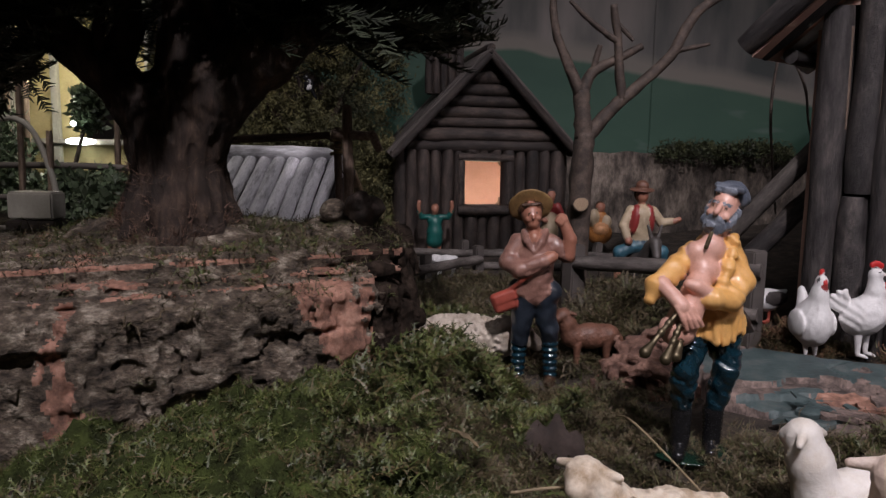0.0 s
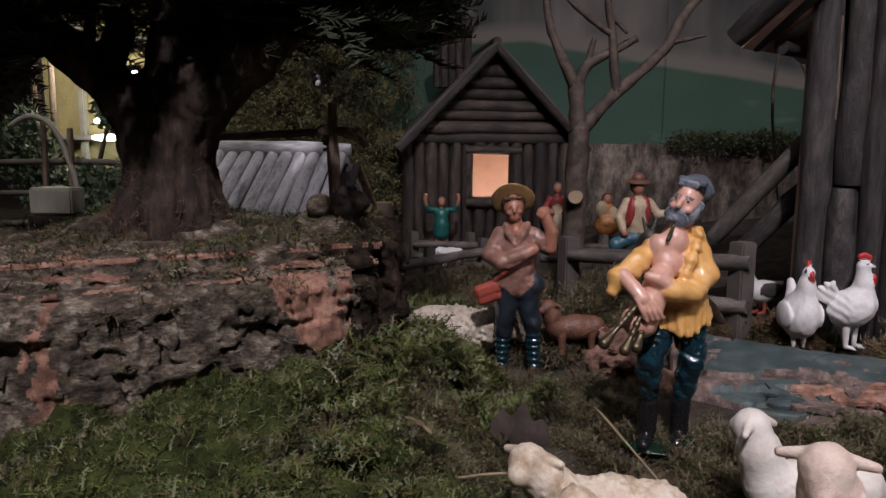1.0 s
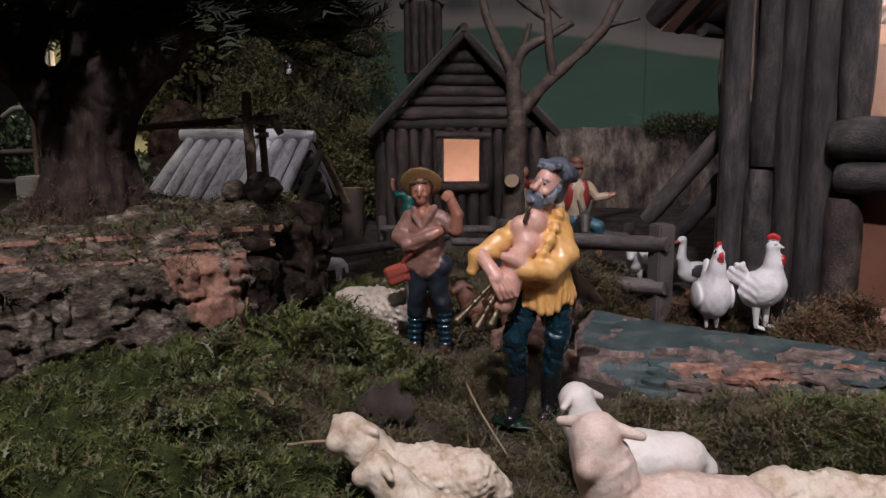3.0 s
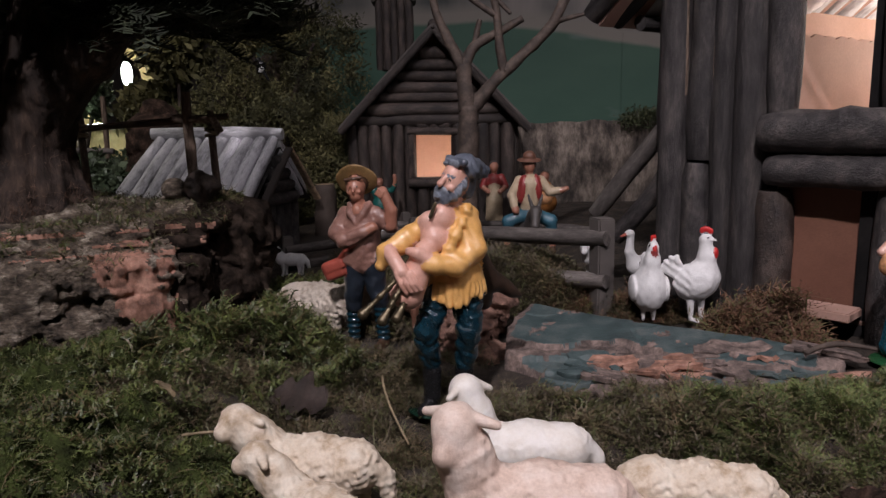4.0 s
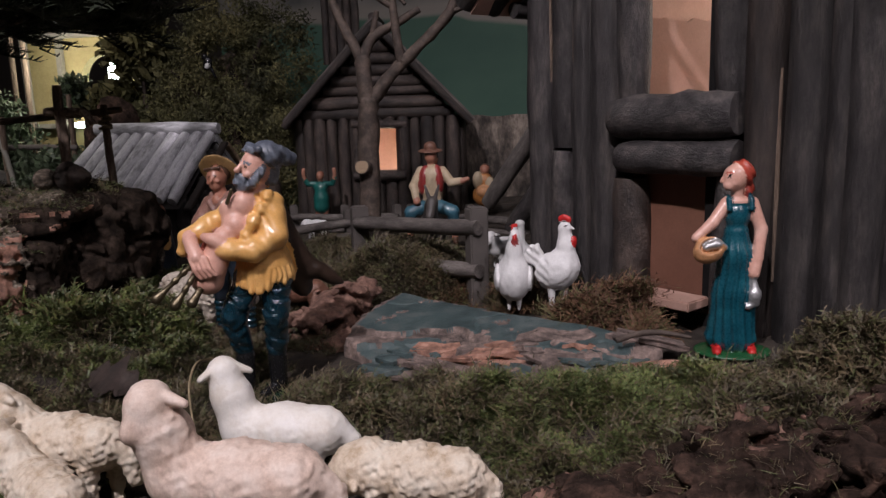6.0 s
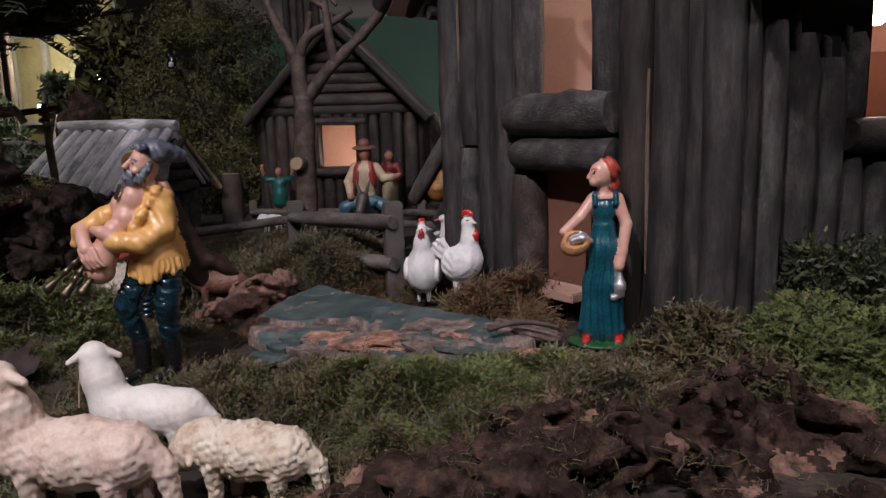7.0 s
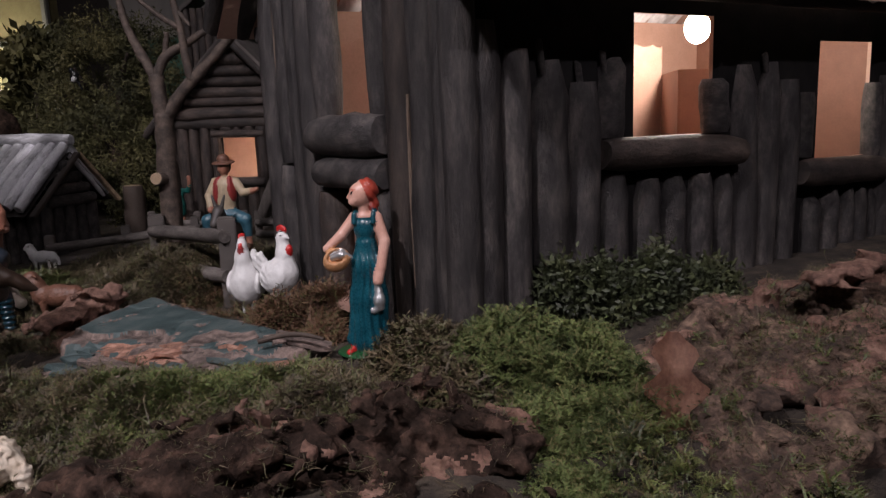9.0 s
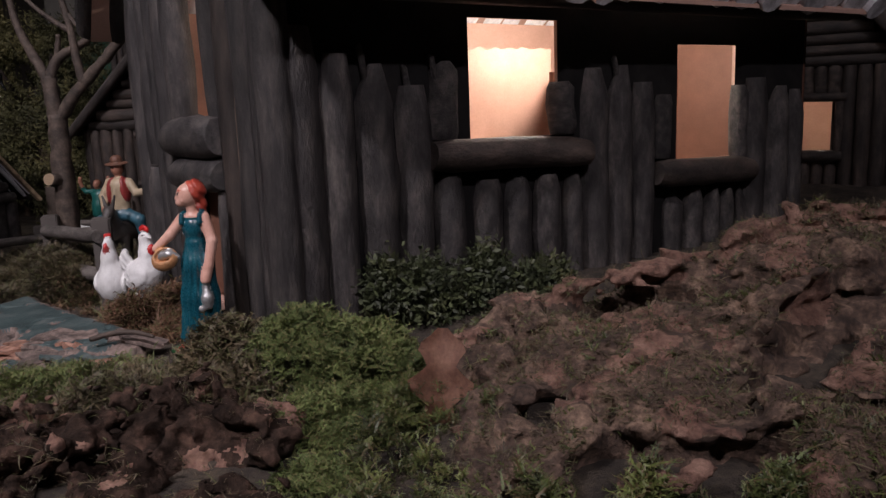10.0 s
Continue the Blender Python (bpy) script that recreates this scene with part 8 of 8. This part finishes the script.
def shrub(name, lobes, templates, mat, size, count, label, seed, fill=0.75):
    """A low shrub: tufts over rounded lobes."""
    rng = np.random.default_rng(seed)
    places = []
    for x, y, z, rx, ry, rz in lobes:
        for _ in range(count):
            d = rng.normal(0, 1, 3)
            d /= np.linalg.norm(d)
            d[2] = abs(d[2]) if rng.uniform() < 0.8 else d[2]
            k = rng.uniform(fill, 1.05)
            places.append(place(x + d[0] * rx * k, y + d[1] * ry * k, z + d[2] * rz * k, size * rng.uniform(0.7, 1.3), rng, 20, d))
    ob = scatter_mesh(name, templates, places, mat)
    return tagged(ob, label, "shrub", kind="stuff")


shrub("moss_shrub", [(0.470, 0.345, 0.074, 0.032, 0.028, 0.034), (0.502, 0.342, 0.068, 0.030, 0.026, 0.034), (0.485, 0.310, 0.052, 0.034, 0.026, 0.026), (0.515, 0.315, 0.050, 0.024, 0.022, 0.028), (0.50, 0.275, 0.042, 0.026, 0.022, 0.020)],
      TUFTS_FINE, MOSS_BRIGHT, 0.0085, 560, "bright green fluffy moss shrub beside the bark", 201)
SPRIGS = [leaf_template(rng_g, 14, 1.0, 0.50, 0.42) for _ in range(6)]
shrub("dark_shrub", [(0.500, 0.432, 0.086, 0.026, 0.018, 0.022), (0.530, 0.450, 0.082, 0.026, 0.018, 0.022), (0.560, 0.470, 0.080, 0.024, 0.016, 0.020), (0.513, 0.425, 0.086, 0.016, 0.014, 0.030), (0.545, 0.452, 0.092, 0.010, 0.010, 0.026), (0.488, 0.424, 0.092, 0.010, 0.010, 0.024), (0.578, 0.482, 0.086, 0.014, 0.012, 0.016)],
      SPRIGS, BOX, 0.0085, 210, "low dark green shrub along the barn wall", 203)
shrub("brown_moss_shrub", [(0.425, 0.352, 0.070, 0.030, 0.022, 0.030), (0.445, 0.325, 0.066, 0.026, 0.022, 0.022)],
      TUFTS, MOSS_DRY, 0.010, 420, "brown dry moss heap before the barn corner", 205)
shrub("wall_shrub", [(0.335, 1.035, 0.192, 0.05, 0.02, 0.013), (0.42, 1.035, 0.192, 0.05, 0.02, 0.015)], SPRIGS, BOX, 0.009, 300, "dark shrub growing on the low wall", 207)

rock_top = tops_of(["bark_body"])
log_top = tops_of(["bark_log"])
piece_top = tops_of(["bark_piece"])


def in_hollow(x, y):
    for a, b, r in HOLLOWS:
        ux, uy = b[0] - a[0], b[1] - a[1]
        t = min(1, max(0, ((x - a[0]) * ux + (y - a[1]) * uy) / (ux * ux + uy * uy)))
        if math.hypot(x - a[0] - t * ux, y - a[1] - t * uy) < r:
            return True
    return False


def on_rock(name, top, boxes, templates, mat, size, label, seed, steep=0.45):
    rng = np.random.default_rng(seed)
    places = []
    for x0, x1, y0, y1, count in boxes:
        xx, yy = rng.uniform(x0, x1, count), rng.uniform(y0, y1, count)
        patch = wobble(xx, yy, 0 * xx, 0.03, 2, seed)
        for x, y, n in zip(xx, yy, patch):
            found = top(x, y) if n > -0.25 and not in_hollow(x, y) else None
            if found and found[1][2] > steep:
                places.append(place(x, y, found[0] - 0.001, size * rng.uniform(0.6, 1.25), rng, 30, np.array(found[1]) * 0.8))
    ob = scatter_mesh(name, templates, places, mat)
    return tagged(ob, label, "moss", kind="stuff")


on_rock("ledge_moss", rock_top, [(-0.36, -0.02, 0.30, 0.53, 4600)], TUFTS_LOG, MOSS_DRY, 0.0085, "dry brown moss on the ledges of the cork block", 301, 0.75)
on_rock("ledge_green_moss", rock_top, [(-0.36, -0.02, 0.35, 0.53, 900), (-0.12, -0.085, 0.32, 0.40, 160)], TUFTS, MOSS, 0.008, "green moss on top of the cork block", 303, 0.7)
on_rock("bark_log_moss", log_top, [(0.54, 0.95, 0.25, 0.50, 15000)], TUFTS_LOG, MOSS_DRY, 0.0062, "short dry moss covering the bark log", 305, 0.35)
on_rock("bark_log_green_moss", log_top, [(0.54, 0.85, 0.25, 0.50, 1500), (0.60, 0.78, 0.23, 0.29, 700)], TUFTS, MOSS, 0.0065, "green moss specks on the bark log", 307, 0.35)
on_rock("bark_piece_moss", piece_top, [(0.26, 0.50, 0.18, 0.31, 1800)], TUFTS_LOG, MOSS_DRY, 0.006, "sparse dry moss on the dark bark piece", 309, 0.6)
carpet("edge_moss", [(0.70, 0.22, 0.12, 0.06, 1400, 0.009, 0.0), (0.60, 0.21, 0.08, 0.05, 500, 0.008, 0.0), (0.545, 0.28, 0.03, 0.05, 250, 0.006, 0.0)], TUFTS, MOSS, "dark green moss at the foot of the bark log", 109)
rock("pale_pebble", [((-0.067, 0.452, 0.160), (0.008, 0.007, 0.007))], (BARK,), 0.001, 0.003, 81, "pale lichened pebble on the cork block", "stone")
rock("brown_pebble", [((-0.048, 0.455, 0.160), (0.014, 0.012, 0.011))], (TRUNK,), 0.0012, 0.004, 83, "dark knobbly root piece on the cork block", "stone")
# End lump in the same near-black bark, coloured for the shade there.
rock("dark_root", [((-0.038, 0.49, 0.115), (0.022, 0.05, 0.034)), ((-0.03, 0.455, 0.095), (0.018, 0.035, 0.04))], (BARK_SHADE,), 0.0018, 0.010, 85, "dark end of the cork block with shade in its colour", "root")


# ---- what shows beyond the tree on the far side of the table ----
def yellow_house():
    base = thing("yellow_house", pose(-0.62, 1.27, 0.05), "yellow plaster house front with round arches, far off", "house")
    bm = bmesh.new()
    x0, x1, z0, z1, y = -0.74, -0.50, 0.04, 0.56, 1.27
    cx, r, sill = -0.585, 0.045, 0.19
    spring = 0.278
    ring_pts = [(cx + r * math.cos(math.pi * i / 12), spring + r * math.sin(math.pi * i / 12)) for i in range(13)]
    outer = [(x1, sill), (x1, z1), (x0, z1), (x0, sill)]
    inner = [(cx + r, sill), *ring_pts, (cx - r, sill)]
    loop = [bm.verts.new((a, y, b)) for a, b in outer + inner[::-1]]
    f = bm.faces.new(loop)
    f2 = bm.faces.new([bm.verts.new((a, y, b)) for a, b in ((x0, z0), (x1, z0), (x1, sill - 0.0005), (x0, sill - 0.0005))])
    ext = bmesh.ops.extrude_face_region(bm, geom=[f, f2])["geom"]
    bmesh.ops.translate(bm, vec=(0, 0.02, 0), verts=[g for g in ext if isinstance(g, bmesh.types.BMVert)])
    stay(part("wall", bm, PLASTER, None), base)
    for k, zc in ((0, 0.195), (1, 0.36)):
        stay(part("ledge", box_bm((0.24, 0.02, 0.010), (-0.62, 1.262, zc), 0.002), TRIM, None), base)
    for x in (-0.74, -0.665, -0.505):
        stay(part("pilaster", box_bm((0.012, 0.012, 0.5), (x, 1.262, 0.30), 0.002), TRIM, None), base)
    return base


far_house = yellow_house()


def glow_lamp(name, centre, size, label, mat=TUBE):
    bm = bmesh.new()
    bmesh.ops.create_uvsphere(bm, u_segments=16, v_segments=8, radius=1.0, matrix=Matrix.Translation(centre) @ Matrix.Diagonal((*size, 1)))
    ob = part(name, bm, mat, None, smooth=True)
    return tagged(ob, label, "" if name == "lantern" else "lamp")


glow_lamp("tube_lamp", (-0.618, 1.245, 0.196), (0.026, 0.006, 0.006), "short white glowing tube lamp, far off")
stay(glow_lamp("lantern", (-0.597, 1.32, 0.292), (0.011, 0.006, 0.024), "white glowing lamp behind the arch"), far_house)
stay(glow_lamp("lantern", (-0.560, 1.32, 0.290), (0.008, 0.006, 0.022), "white glowing lamp behind the arch"), far_house)
stay(glow_lamp("lantern", (-0.612, 1.24, 0.268), (0.004, 0.004, 0.004), "tiny white glowing lamp on the yellow house"), far_house)
glow_lamp("window_lamp", (-0.555, 1.10, 0.222), (0.004, 0.004, 0.004), "tiny white glowing lamp among leaves")
lamp("far_lamp_light", "POINT", (-0.60, 1.16, 0.30), (-0.6, 1.3, 0.2), 0.75, (1.0, 0.95, 0.80), 0.03)
# Unseen fill added to brighten the far plants and clutter.
lamp("far_fill", "SPOT", (-0.75, 0.45, 0.95), (-0.50, 0.95, 0.12), 6.0, (1.0, 0.92, 0.78), 0.05, 50, 0.7)


def far_plants():
    rng = np.random.default_rng(21)
    tpl = [leaf_template(rng, 9, 1.0, 0.75, 0.5) for _ in range(5)]
    for name, lobes, size, mat, label in (
            ("leafy_plant", [(-0.39, 0.87, 0.115, 0.05, 0.045), (-0.35, 0.90, 0.10, 0.05, 0.045), (-0.44, 0.92, 0.125, 0.045, 0.04)], 0.017, GREENLEAF, "green broad-leaved plant beyond the tree"),
            ("leafy_plant", [(-0.60, 1.12, 0.11, 0.07, 0.05), (-0.52, 1.10, 0.11, 0.06, 0.05), (-0.69, 1.14, 0.17, 0.05, 0.08), (-0.55, 1.14, 0.245, 0.018, 0.03)], 0.017, GREENLEAF, "green hedge before the yellow house"),
            ("leafy_plant", [(-0.33, 1.00, 0.16, 0.055, 0.06), (-0.40, 1.05, 0.21, 0.05, 0.06), (-0.345, 1.02, 0.30, 0.05, 0.05)], 0.022, OLIVE, "brownish leafy shrub beyond the shed")):
        places = []
        for x, y, z, r, h in lobes:
            for _ in range(200):
                d = rng.normal(0, 1, 3)
                d /= np.linalg.norm(d)
                k = rng.uniform(0.4, 1.05)
                places.append(place(x + d[0] * r * k, y + d[1] * r * k, z + d[2] * h * k, size * rng.uniform(0.6, 1.2), rng, 50))
        x, y, z = lobes[0][:3]
        base = thing(name, pose(x, y, 0.05), label, "plant")
        stay(scatter_mesh("foliage", tpl, places, mat), base)
        for i, lobe in enumerate(lobes):
            v, f = limb([(x, y, 0.045), ((x + lobe[0]) / 2, (y + lobe[1]) / 2, lobe[2] * 0.6), lobe[:3]], [0.005, 0.004, 0.002], 6, i)
            stay(link_mesh("stem", v, f, TWIG), base)


far_plants()
rock("hay_cone", [((-0.325, 0.91, 0.16), (0.040, 0.036, 0.075)), ((-0.325, 0.91, 0.10), (0.055, 0.05, 0.05))], (BROWNBARK,), 0.004, 0.008, 91, "brown conical heap beyond the shed", "heap")
rock("earth_bank", [((-0.36, 1.06, 0.10), (0.10, 0.06, 0.12)), ((-0.28, 1.08, 0.14), (0.07, 0.05, 0.12)), ((-0.21, 1.07, 0.16), (0.07, 0.04, 0.15))], (TRUNK,), 0.005, 0.012, 93, "dark earth bank behind the leafy tree", "bank")


def far_clutter():
    ob = part("white_box", box_bm((0.050, 0.03, 0.030), (-0.455, 0.815, 0.127), 0.002), TRIM, None)
    tagged(ob, "small off-white box on a dark stand", "box")
    ob = part("dark_stand", box_bm((0.056, 0.034, 0.062), (-0.455, 0.816, 0.080), 0.002), WOOD_BROWN, None)
    tagged(ob, "dark wooden stand under the white box", "stand")
    for i, (x, y, z) in enumerate(((-0.52, 0.90, 0.30), (-0.475, 0.88, 0.21), (-0.66, 1.16, 0.40), (-0.70, 1.18, 0.46), (-0.43, 0.96, 0.24))):
        ob = share("thin_post", STICKS[i % 4], stick_pose((x, y, 0.05), (x + 0.003, y, z), 0.008))
        tagged(ob, "thin brown upright post beyond the tree", "post", "far posts")
    v, f = limb([(-0.545, 0.878, 0.212), (-0.528, 0.878, 0.222), (-0.508, 0.878, 0.222), (-0.488, 0.878, 0.205), (-0.470, 0.878, 0.155), (-0.46, 0.878, 0.10)], [0.0035] * 6, 8, 3)
    tagged(link_mesh("wire_hoop", v, f, TRIM), "pale bent wire hoop beyond the tree", "hoop")
    for i, z in enumerate((0.085, 0.125, 0.165)):
        v, f = limb([(-0.60, 0.93, z), (-0.50, 0.93, z + 0.002), (-0.40, 0.93, z)], [0.004] * 3, 8, i)
        tagged(link_mesh("far_rail", v, f, FENCE), "thin grey horizontal rail, far off", "rail", "far rails")


far_clutter()
long_leaf(pose(-0.235, 0.50, 0.125, 0, 0, 20), 0.045, 0.7, GREENLEAF, "long pale green leaf beside the trunk")
long_leaf(pose(-0.118, 0.46, 0.250, 0, 0, 0), 0.055, 0.15, GREENLEAF, "long green leaf in the tree's fork")
long_leaf(pose(-0.106, 0.462, 0.252, 0, 0, 15), 0.045, 0.5, GREENLEAF, "long slanting green leaf in the tree's fork")
